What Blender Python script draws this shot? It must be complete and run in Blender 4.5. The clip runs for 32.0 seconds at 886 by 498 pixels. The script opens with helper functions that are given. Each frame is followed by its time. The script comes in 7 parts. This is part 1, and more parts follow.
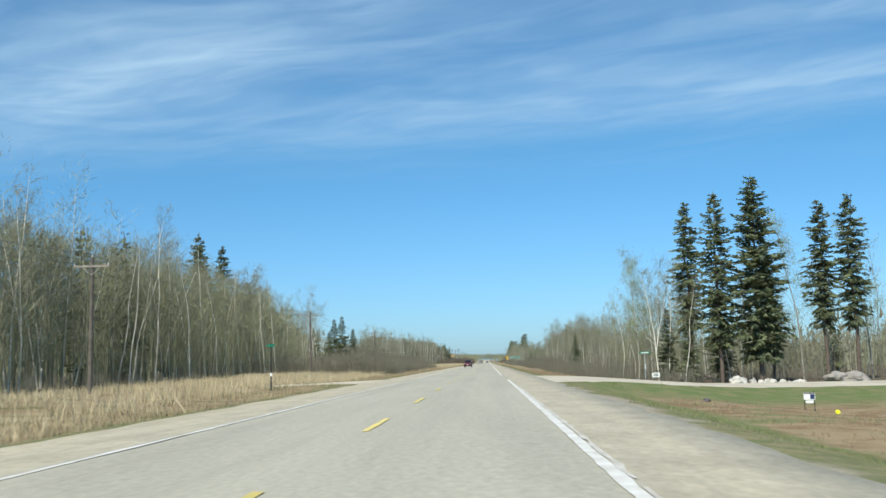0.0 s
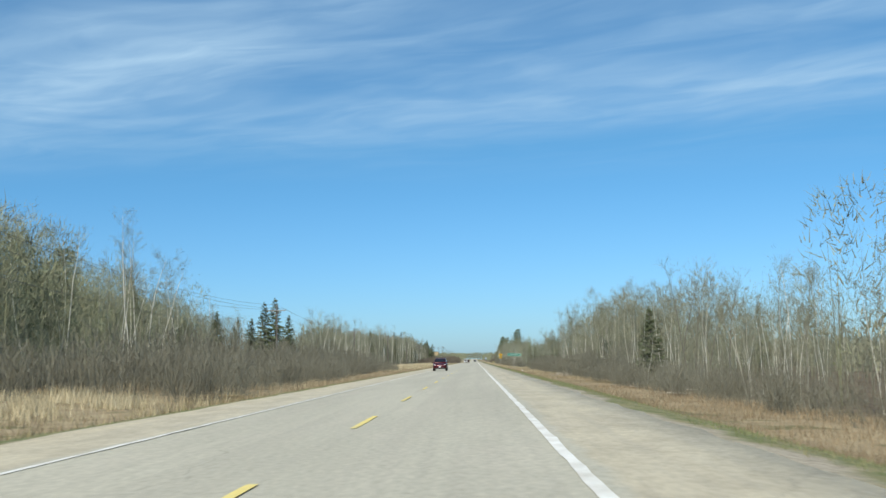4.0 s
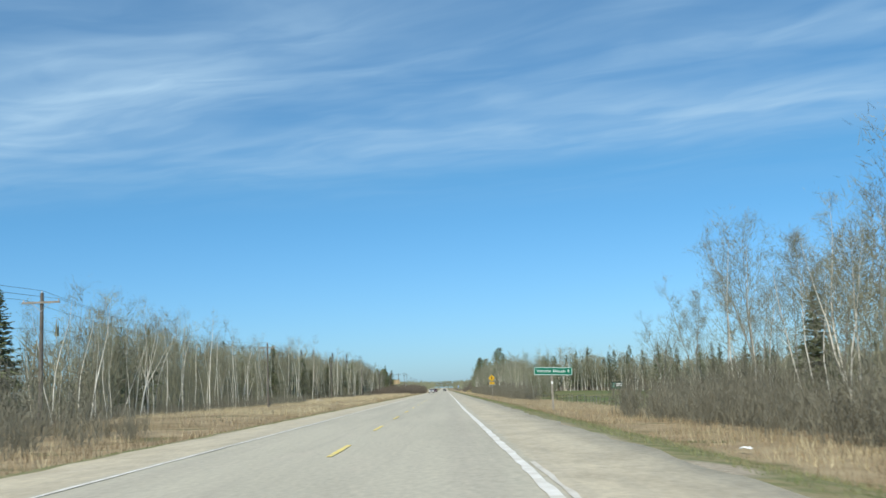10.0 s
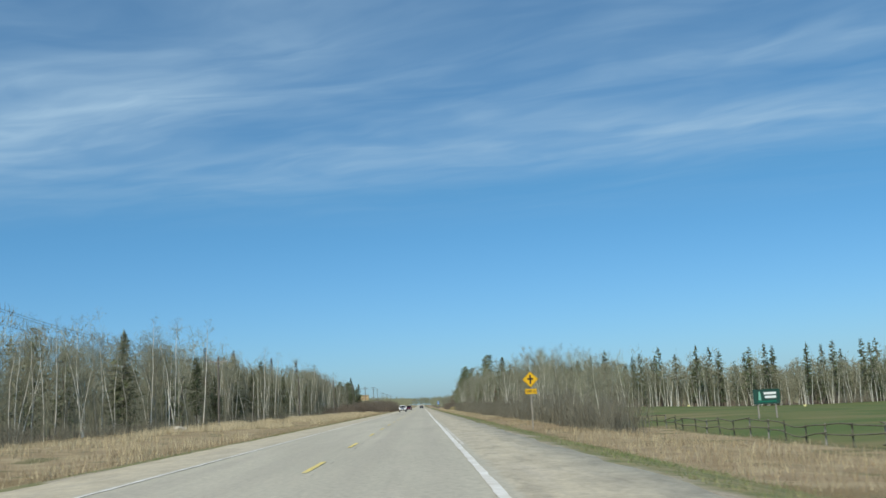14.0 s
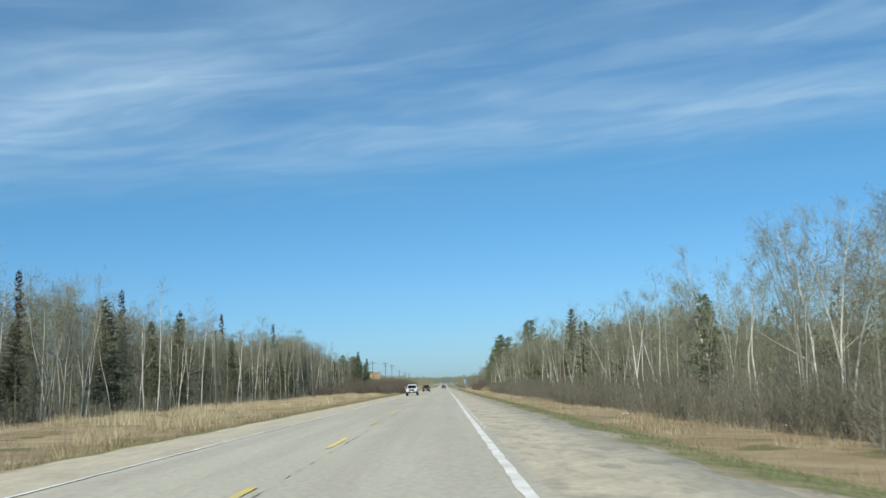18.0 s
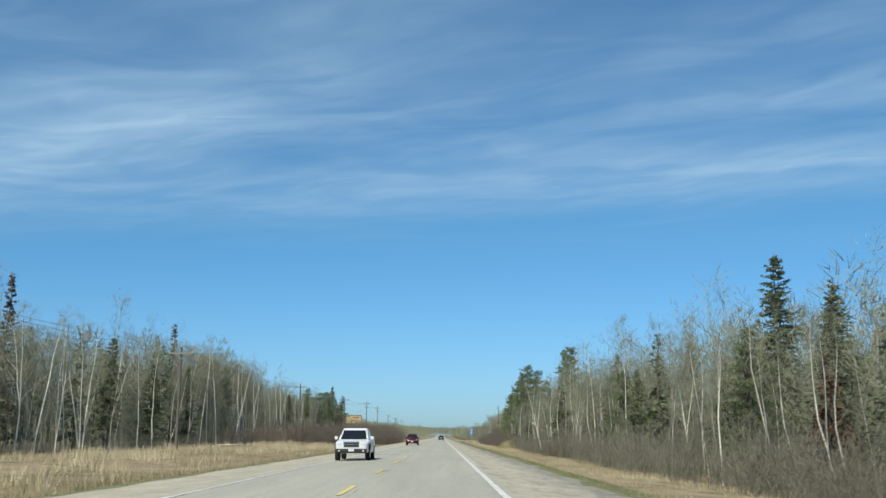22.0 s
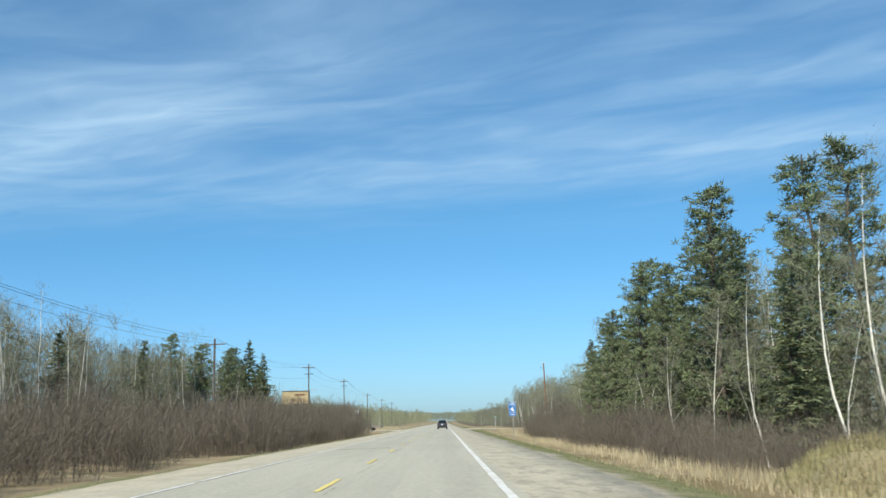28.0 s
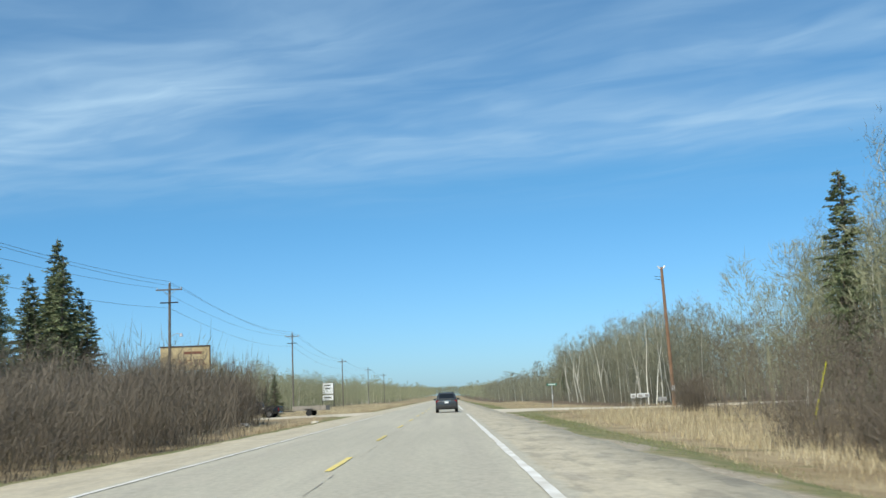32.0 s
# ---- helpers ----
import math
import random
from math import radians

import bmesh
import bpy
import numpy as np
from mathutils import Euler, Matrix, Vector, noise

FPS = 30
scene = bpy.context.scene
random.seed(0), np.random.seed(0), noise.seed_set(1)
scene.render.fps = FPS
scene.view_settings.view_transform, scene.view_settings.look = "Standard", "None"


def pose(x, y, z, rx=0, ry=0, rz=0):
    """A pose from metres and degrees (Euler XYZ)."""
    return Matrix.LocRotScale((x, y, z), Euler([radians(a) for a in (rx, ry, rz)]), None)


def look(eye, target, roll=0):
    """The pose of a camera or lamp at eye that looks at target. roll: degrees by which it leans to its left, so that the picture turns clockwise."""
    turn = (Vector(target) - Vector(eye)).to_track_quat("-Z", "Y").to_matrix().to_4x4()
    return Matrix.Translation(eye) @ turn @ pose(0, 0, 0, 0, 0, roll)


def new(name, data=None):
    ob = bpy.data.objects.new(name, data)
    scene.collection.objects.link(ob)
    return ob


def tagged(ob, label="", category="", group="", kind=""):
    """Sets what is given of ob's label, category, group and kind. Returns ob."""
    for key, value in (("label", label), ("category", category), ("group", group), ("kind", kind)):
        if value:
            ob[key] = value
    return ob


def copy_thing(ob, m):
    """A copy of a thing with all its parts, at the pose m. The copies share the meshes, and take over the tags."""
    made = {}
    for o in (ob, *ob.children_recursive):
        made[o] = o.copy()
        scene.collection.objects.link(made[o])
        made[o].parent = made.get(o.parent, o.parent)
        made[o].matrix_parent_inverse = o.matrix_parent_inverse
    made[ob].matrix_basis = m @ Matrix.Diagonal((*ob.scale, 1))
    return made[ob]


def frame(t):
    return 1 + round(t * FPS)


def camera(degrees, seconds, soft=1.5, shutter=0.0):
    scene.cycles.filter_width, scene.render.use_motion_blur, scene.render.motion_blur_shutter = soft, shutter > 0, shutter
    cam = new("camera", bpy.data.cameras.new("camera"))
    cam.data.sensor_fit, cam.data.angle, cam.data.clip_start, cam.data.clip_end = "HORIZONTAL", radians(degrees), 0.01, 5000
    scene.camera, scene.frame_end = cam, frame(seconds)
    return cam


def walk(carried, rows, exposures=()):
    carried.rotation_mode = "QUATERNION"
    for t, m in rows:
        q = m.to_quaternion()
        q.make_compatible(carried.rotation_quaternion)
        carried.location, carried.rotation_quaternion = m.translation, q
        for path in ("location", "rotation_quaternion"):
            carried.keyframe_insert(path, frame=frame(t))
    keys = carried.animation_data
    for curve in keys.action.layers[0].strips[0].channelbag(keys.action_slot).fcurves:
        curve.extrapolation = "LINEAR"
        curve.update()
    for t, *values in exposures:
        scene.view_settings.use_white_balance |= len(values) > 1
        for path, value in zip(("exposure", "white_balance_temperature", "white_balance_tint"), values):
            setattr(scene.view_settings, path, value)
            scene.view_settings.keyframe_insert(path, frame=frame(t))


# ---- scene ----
cam = camera(49.5, 32.0, soft=1.5, shutter=0.18)
EYE = 1.24
# seconds, metres right of the centre line, metres along the road, yaw, pitch up, roll
ROWS = [
    (0.0, 2.30, 0.00, 2.64, 6.73, 1.30),
    (0.5, 2.28, 12.31, 2.63, 7.55, 1.48),
    (1.0, 2.30, 24.61, 2.47, 8.32, 1.20),
    (1.5, 2.36, 36.91, 2.23, 8.55, 0.80),
    (2.0, 2.44, 49.20, 2.11, 7.77, 1.13),
    (2.5, 2.39, 61.49, 1.95, 7.25, 0.81),
    (4.5, 2.33, 110.54, 1.62, 6.61, 1.69),
    (5.0, 2.28, 122.78, 0.99, 6.65, 2.25),
    (5.5, 2.22, 134.99, 1.02, 7.07, 3.10),
    (6.0, 2.19, 147.19, 1.24, 7.14, 3.23),
    (6.5, 2.18, 159.39, 1.38, 7.65, 2.84),
    (7.0, 2.18, 171.61, 1.04, 8.55, 2.41),
    (7.5, 2.20, 183.85, 1.00, 8.73, 3.28),
    (8.0, 2.27, 196.11, 0.64, 8.45, 3.11),
    (8.5, 2.38, 208.38, 0.11, 9.02, 2.21),
    (9.0, 2.51, 220.67, -0.06, 9.73, 2.77),
    (9.5, 2.43, 232.97, 0.07, 8.98, 2.97),
    (10.0, 2.38, 245.28, 0.13, 8.31, 2.56),
    (10.5, 2.34, 257.60, 0.11, 8.63, 2.50),
    (11.0, 2.29, 269.91, 0.15, 8.86, 2.94),
    (11.5, 2.25, 282.22, 0.14, 8.79, 3.49),
    (12.0, 2.22, 294.52, 0.01, 8.71, 3.74),
    (12.5, 2.25, 306.79, -0.37, 9.09, 3.36),
    (13.0, 2.29, 319.05, -0.87, 9.50, 2.90),
    (13.5, 2.39, 331.28, -1.19, 9.40, 2.50),
    (14.0, 2.48, 343.49, -1.22, 9.23, 2.83),
    (14.5, 2.57, 355.69, -1.13, 9.11, 3.22),
    (15.0, 2.70, 367.88, -0.83, 8.81, 3.55),
    (15.5, 2.64, 380.06, -0.51, 8.37, 3.61),
    (17.5, 2.59, 428.79, 0.03, 8.10, 2.32),
    (18.0, 2.63, 441.03, 0.12, 8.11, 2.60),
    (18.5, 2.49, 453.32, 0.59, 7.90, 2.67),
    (19.0, 2.40, 465.67, 1.06, 7.67, 2.09),
    (19.5, 2.34, 478.05, 1.12, 8.40, 1.69),
    (20.0, 2.32, 490.45, 0.61, 9.87, 1.45),
    (20.5, 2.23, 502.86, 0.21, 10.46, 0.61),
    (21.0, 2.19, 515.27, -0.00, 10.71, -0.32),
    (21.5, 2.19, 527.69, -0.13, 11.17, -0.45),
    (22.0, 2.21, 540.13, -0.08, 11.05, -0.14),
    (22.5, 2.21, 552.59, 0.17, 10.37, 0.02),
    (23.0, 2.19, 565.07, 0.34, 9.94, 0.12),
    (23.5, 2.16, 577.57, 0.37, 10.48, 0.27),
    (24.0, 2.13, 590.08, 0.57, 10.86, 0.44),
    (24.5, 2.16, 602.59, 0.83, 10.01, 0.53),
    (25.0, 2.22, 615.12, 0.93, 9.81, 0.56),
    (25.5, 2.26, 627.68, 0.88, 10.21, 1.12),
    (27.5, 2.43, 678.13, 0.18, 10.58, 1.08),
    (28.0, 2.47, 690.74, 0.09, 10.22, 1.52),
    (28.5, 2.39, 703.33, 0.22, 9.53, 2.32),
    (29.0, 2.40, 715.90, 0.42, 8.83, 2.43),
    (29.5, 2.41, 728.44, 0.54, 8.69, 2.17),
    (30.0, 2.47, 740.95, 0.58, 8.77, 1.85),
    (30.5, 2.37, 753.40, 0.49, 8.94, 1.73),
    (31.0, 2.30, 765.82, 0.28, 8.91, 1.67),
    (31.5, 2.27, 778.19, 0.16, 8.95, 1.82),
    (32.0, 2.25, 790.55, 0.34, 8.77, 2.47),
]
EXPOSURES = [(0, 0), (2, -0.05), (5, -0.05), (6, -0.07), (7, 0), (8, -0.1), (9, -0.05), (11, -0.08), (12, -0.16), (13, -0.1), (14, -0.32), (15, -0.3), (18, -0.17), (20, -0.2), (22, -0.2), (23, -0.17), (24, -0.03), (25, -0.02), (28, 0.05), (30, 0.08), (32, -0.03)]
walk(cam, [(t, pose(x, y, EYE, 90 + pitch, roll, yaw)) for t, x, y, yaw, pitch, roll in ROWS], EXPOSURES)

# ---- world, sun ----
SUN_AZ, SUN_EL = radians(203), radians(48)
world = bpy.data.worlds.new("world")
scene.world = world
world.use_nodes = True


def sky_nodes():
    nt = world.node_tree
    nt.nodes.clear()
    N, Lk = nt.nodes.new, nt.links.new
    out, bg = N("ShaderNodeOutputWorld"), N("ShaderNodeBackground")
    sky = N("ShaderNodeTexSky")
    sky.sky_type, sky.sun_disc = "NISHITA", False
    sky.sun_elevation, sky.sun_rotation = SUN_EL, SUN_AZ
    sky.altitude, sky.air_density, sky.dust_density, sky.ozone_density = 200, 1.0, 0.6, 2.6
    tc = N("ShaderNodeTexCoord")
    sep = N("ShaderNodeSeparateXYZ")
    Lk(tc.outputs["Generated"], sep.inputs[0])
    # high cloud sheet: the direction meets a flat layer
    up = N("ShaderNodeMath"); up.operation = "MAXIMUM"; up.inputs[1].default_value = 0.03
    Lk(sep.outputs["Z"], up.inputs[0])
    dx = N("ShaderNodeMath"); dx.operation = "DIVIDE"
    dy = N("ShaderNodeMath"); dy.operation = "DIVIDE"
    Lk(sep.outputs["X"], dx.inputs[0]); Lk(up.outputs[0], dx.inputs[1])
    Lk(sep.outputs["Y"], dy.inputs[0]); Lk(up.outputs[0], dy.inputs[1])
    com = N("ShaderNodeCombineXYZ")
    Lk(dx.outputs[0], com.inputs[0]); Lk(dy.outputs[0], com.inputs[1])

    def calc(op, a, b=None, c=None, clamp=False):
        m = N("ShaderNodeMath"); m.operation, m.use_clamp = op, clamp
        for k, val in enumerate((a, b, c)):
            if isinstance(val, (int, float)):
                m.inputs[k].default_value = val
            elif val is not None:
                Lk(val, m.inputs[k])
        return m.outputs[0]

    def ease(sock, lo, hi, to_lo=0.0, to_hi=1.0):
        mr = N("ShaderNodeMapRange"); mr.interpolation_type = "SMOOTHSTEP"
        mr.inputs["From Min"].default_value, mr.inputs["From Max"].default_value = lo, hi
        mr.inputs["To Min"].default_value, mr.inputs["To Max"].default_value = to_lo, to_hi
        Lk(sock, mr.inputs["Value"])
        return mr.outputs[0]

    # winds bend the streaks: the layer's plane is warped by a slow noise
    bend = N("ShaderNodeTexNoise")
    bend.inputs["Scale"].default_value, bend.inputs["Detail"].default_value = 0.9, 3
    Lk(com.outputs[0], bend.inputs["Vector"])
    half = N("ShaderNodeVectorMath"); half.operation = "SUBTRACT"; half.inputs[1].default_value = (0.5, 0.5, 0.5)
    Lk(bend.outputs["Color"], half.inputs[0])
    warp = N("ShaderNodeVectorMath"); warp.operation = "MULTIPLY_ADD"; warp.inputs[1].default_value = (0.55, 0.55, 0)
    Lk(half.outputs[0], warp.inputs[0]); Lk(com.outputs[0], warp.inputs[2])
    flat = N("ShaderNodeSeparateXYZ"); Lk(warp.outputs[0], flat.inputs[0])
    px, py = flat.outputs["X"], flat.outputs["Y"]

    def layer(angle, sx, sy, detail, dist, lo, hi, seed, rough=0.5):
        turn = N("ShaderNodeMapping")
        turn.inputs["Rotation"].default_value = (0, 0, radians(angle))
        Lk(warp.outputs[0], turn.inputs[0])
        mp = N("ShaderNodeMapping")
        mp.inputs["Scale"].default_value = (sx, sy, 1)
        mp.inputs["Location"].default_value = (seed, seed * 1.7, 0)
        Lk(turn.outputs[0], mp.inputs[0])
        no = N("ShaderNodeTexNoise")
        no.inputs["Scale"].default_value, no.inputs["Detail"].default_value = 1.0, detail
        no.inputs["Roughness"].default_value, no.inputs["Distortion"].default_value = rough, dist
        Lk(mp.outputs[0], no.inputs["Vector"])
        return ease(no.outputs["Fac"], lo, hi)

    def streak(angle, offset, width):
        """A long soft band: the layer is thickest along one line of the plane."""
        a = radians(angle)
        d = calc("SUBTRACT", calc("ADD", calc("MULTIPLY", px, math.sin(a)), calc("MULTIPLY", py, math.cos(a))), offset)
        d = calc("DIVIDE", d, width)
        return calc("POWER", 2.718, calc("MULTIPLY", calc("MULTIPLY", d, d), -1.0))

    west, east = ease(px, -1.0, 0.5, 1.0, 0.0), ease(px, -0.6, 0.6)
    cover = calc("MULTIPLY", streak(41, 1.70, 0.42), calc("MULTIPLY", west, 0.66))
    cover = calc("ADD", cover, calc("MULTIPLY", streak(24, 2.98, 0.20), calc("MULTIPLY", east, 0.36)))
    cover = calc("ADD", cover, calc("MULTIPLY", streak(18, 3.74, 0.36), 0.46))
    cover = calc("ADD", cover, calc("MULTIPLY", streak(12, 2.35, 0.22), calc("MULTIPLY", east, 0.12)))
    cover = calc("ADD", cover, calc("MULTIPLY", layer(24, 0.5, 1.3, 3, 0.3, 0.36, 0.68, 3.4), 0.30))
    cover = calc("ADD", cover, 0.10)
    # filaments at two sizes break the sheet up
    fil = calc("MULTIPLY_ADD", layer(17, 1.7, 4.0, 6, 0.8, 0.20, 0.82, 7.7, 0.46), 0.56, 0.40)
    fil2 = calc("MULTIPLY_ADD", layer(30, 3.2, 8.5, 5, 0.5, 0.25, 0.78, 1.3, 0.5), 0.30, 0.80)
    sheet = calc("MULTIPLY", calc("MULTIPLY", cover, fil), fil2)
    # the sheet ends well above the horizon
    m4 = calc("MULTIPLY", calc("MULTIPLY", sheet, ease(sep.outputs["Z"], 0.165, 0.27)), 1.0, clamp=True)
    mix = N("ShaderNodeMix"); mix.data_type = "RGBA"
    mix.inputs["B"].default_value = (4.2, 6.2, 8.0, 1)
    Lk(m4, mix.inputs["Factor"])
    tint = N("ShaderNodeMix"); tint.data_type = "RGBA"; tint.blend_type = "MULTIPLY"
    tint.inputs["Factor"].default_value = 1.0
    grad = N("ShaderNodeMix"); grad.data_type = "RGBA"
    grad.inputs["A"].default_value, grad.inputs["B"].default_value = (0.56, 0.86, 1.26, 1), (0.465, 0.94, 1.14, 1)
    gz = N("ShaderNodeMapRange"); gz.inputs["From Max"].default_value = 0.22
    Lk(sep.outputs["Z"], gz.inputs["Value"]); Lk(gz.outputs[0], grad.inputs["Factor"]); Lk(grad.outputs["Result"], tint.inputs["B"])
    Lk(sky.outputs[0], tint.inputs["A"]); Lk(tint.outputs["Result"], mix.inputs["A"])
    bg.inputs["Strength"].default_value = 0.115
    Lk(mix.outputs["Result"], bg.inputs["Color"]); Lk(bg.outputs[0], out.inputs[0])


sky_nodes()
sun = new("sun", bpy.data.lights.new("sun", "SUN"))
sun.data.energy, sun.data.angle, sun.data.color = 4.7, radians(0.55), (1.0, 0.942, 0.80)
SUN_DIR = Vector((math.sin(SUN_AZ) * math.cos(SUN_EL), math.cos(SUN_AZ) * math.cos(SUN_EL), math.sin(SUN_EL)))
sun.matrix_world = look((0, 0, 60), (-SUN_DIR.x, -SUN_DIR.y, 60 - SUN_DIR.z))
scene.view_settings.exposure = 0.0

# ---- materials ----
MATS = {}


def mat(name, colour, rough=0.8, vary=0.25, scale=3.0, fine=0.0, bump=0.0, metal=0.0, second=None, island=0.0, emit=0.0, spec=0.5, obj=0.0):
    """A surface: base colour, mottled at two scales, towards `second` where given."""
    if name in MATS:
        return MATS[name]
    m = bpy.data.materials.new(name)
    MATS[name] = m
    m.use_nodes = True
    nt = m.node_tree
    N, Lk = nt.nodes.new, nt.links.new
    b = nt.nodes["Principled BSDF"]
    b.inputs["Roughness"].default_value, b.inputs["Metallic"].default_value = rough, metal
    b.inputs["Specular IOR Level"].default_value = spec
    geo = N("ShaderNodeNewGeometry")
    no = N("ShaderNodeTexNoise"); no.inputs["Scale"].default_value = scale; no.inputs["Detail"].default_value = 4
    Lk(geo.outputs["Position"], no.inputs["Vector"])
    no2 = N("ShaderNodeTexNoise"); no2.inputs["Scale"].default_value = fine or scale * 9; no2.inputs["Detail"].default_value = 2
    Lk(geo.outputs["Position"], no2.inputs["Vector"])
    mx = N("ShaderNodeMix"); mx.data_type = "RGBA"
    c2 = second or tuple(c * (1 - vary) for c in colour)
    mx.inputs["A"].default_value, mx.inputs["B"].default_value = (*colour, 1), (*c2, 1)
    mr = N("ShaderNodeMapRange"); mr.inputs["From Min"].default_value, mr.inputs["From Max"].default_value = 0.35, 0.68
    Lk(no.outputs["Fac"], mr.inputs["Value"]); Lk(mr.outputs[0], mx.inputs["Factor"])
    hs = N("ShaderNodeHueSaturation")
    v = N("ShaderNodeMapRange"); v.inputs["To Min"].default_value, v.inputs["To Max"].default_value = 1 - vary * 0.6, 1 + vary * 0.6
    Lk(no2.outputs["Fac"], v.inputs["Value"])
    src = v.outputs[0]
    for amount, sock in ((island, geo.outputs["Random Per Island"]), (obj, None)):
        if amount:
            if sock is None:
                sock = N("ShaderNodeObjectInfo").outputs["Random"]
            iv = N("ShaderNodeMapRange"); iv.inputs["To Min"].default_value, iv.inputs["To Max"].default_value = 1 - amount, 1 + amount
            Lk(sock, iv.inputs["Value"])
            mu = N("ShaderNodeMath"); mu.operation = "MULTIPLY"
            Lk(src, mu.inputs[0]); Lk(iv.outputs[0], mu.inputs[1]); src = mu.outputs[0]
    Lk(src, hs.inputs["Value"]); Lk(mx.outputs["Result"], hs.inputs["Color"])
    Lk(hs.outputs[0], b.inputs["Base Color"])
    if bump:
        bp = N("ShaderNodeBump"); bp.inputs["Strength"].default_value = bump; bp.inputs["Distance"].default_value = 0.02
        Lk(no2.outputs["Fac"], bp.inputs["Height"]); Lk(bp.outputs[0], b.inputs["Normal"])
    if emit:
        b.inputs["Emission Color"].default_value = (*colour, 1); b.inputs["Emission Strength"].default_value = emit
    return m


BARK_WHITE = mat("birch_bark", (0.90, 0.865, 0.755), 0.8, 0.3, 1.6, 14, second=(0.67, 0.63, 0.53), island=0.12, obj=0.15)
BARK_GREY = mat("aspen_bark", (0.40, 0.385, 0.315), 0.85, 0.35, 1.8, 12, second=(0.26, 0.245, 0.195), obj=0.25)
TWIG = mat("bare_twigs", (0.288, 0.285, 0.196), 0.9, 0.3, 0.5, 3, island=0.3, obj=0.2)
TWIG_GREEN = mat("budding_twigs", (0.285, 0.300, 0.170), 0.85, 0.3, 0.5, 3, second=(0.27, 0.262, 0.175), island=0.3, obj=0.2)
BRUSH = mat("willow_brush", (0.205, 0.196, 0.147), 0.9, 0.3, 0.15, 3, second=(0.155, 0.146, 0.108), island=0.35)
BRUSH_RED = mat("red_brush", (0.168, 0.142, 0.108), 0.9, 0.3, 0.15, 3, second=(0.128, 0.106, 0.082), island=0.35)
NEEDLE = mat("spruce_needles", (0.168, 0.198, 0.094), 0.75, 0.35, 0.8, 5, second=(0.090, 0.110, 0.054), island=0.35, obj=0.2)
NEEDLE_PINE = mat("pine_needles", (0.185, 0.225, 0.105), 0.75, 0.35, 0.8, 5, second=(0.120, 0.145, 0.068), island=0.35, obj=0.15)
NEEDLE_DEAD = mat("dead_needles", (0.17, 0.075, 0.04), 0.85, 0.35, 0.8, 5, second=(0.10, 0.055, 0.035), island=0.35)
BARK_DARK = mat("spruce_bark", (0.16, 0.125, 0.10), 0.9, 0.35, 2, 12)
DRY = mat("dry_grass", (0.49, 0.42, 0.27), 0.9, 0.3, 0.25, 2, second=(0.30, 0.245, 0.145), island=0.35)
STRAW = mat("pale_straw", (0.60, 0.515, 0.34), 0.9, 0.3, 0.2, 2, second=(0.44, 0.365, 0.225), island=0.3)
REED = mat("rusty_grass", (0.33, 0.255, 0.16), 0.9, 0.3, 0.2, 2, second=(0.22, 0.165, 0.10), island=0.3)
GREEN = mat("green_grass", (0.155, 0.200, 0.075), 0.85, 0.3, 0.3, 3, second=(0.26, 0.235, 0.125), island=0.3)
POLE_WOOD = mat("weathered_pole", (0.165, 0.148, 0.125), 0.85, 0.3, 3, 20, second=(0.11, 0.095, 0.08))
STEEL = mat("galvanised_steel", (0.55, 0.56, 0.57), 0.45, 0.15, 4, 30, metal=0.6)
WHITE = mat("white_paint", (0.80, 0.80, 0.78), 0.5, 0.1, 2, 20)
BLACK = mat("black_paint", (0.015, 0.015, 0.016), 0.5, 0.2, 3, 20)


# ---- mesh helpers ----
def mesh_of(name, verts, tris, material):
    """A mesh from arrays of corners and triangles."""
    me = bpy.data.meshes.new(name)
    v = np.asarray(verts, dtype=np.float32).reshape(-1, 3)
    f = np.asarray(tris, dtype=np.int32).reshape(-1, 3)
    me.vertices.add(len(v)); me.vertices.foreach_set("co", v.ravel())
    me.loops.add(f.size); me.loops.foreach_set("vertex_index", f.ravel())
    me.polygons.add(len(f))
    me.polygons.foreach_set("loop_start", np.arange(0, f.size, 3, dtype=np.int32))
    me.update(calc_edges=True)
    me.validate()
    me.materials.append(material)
    return me


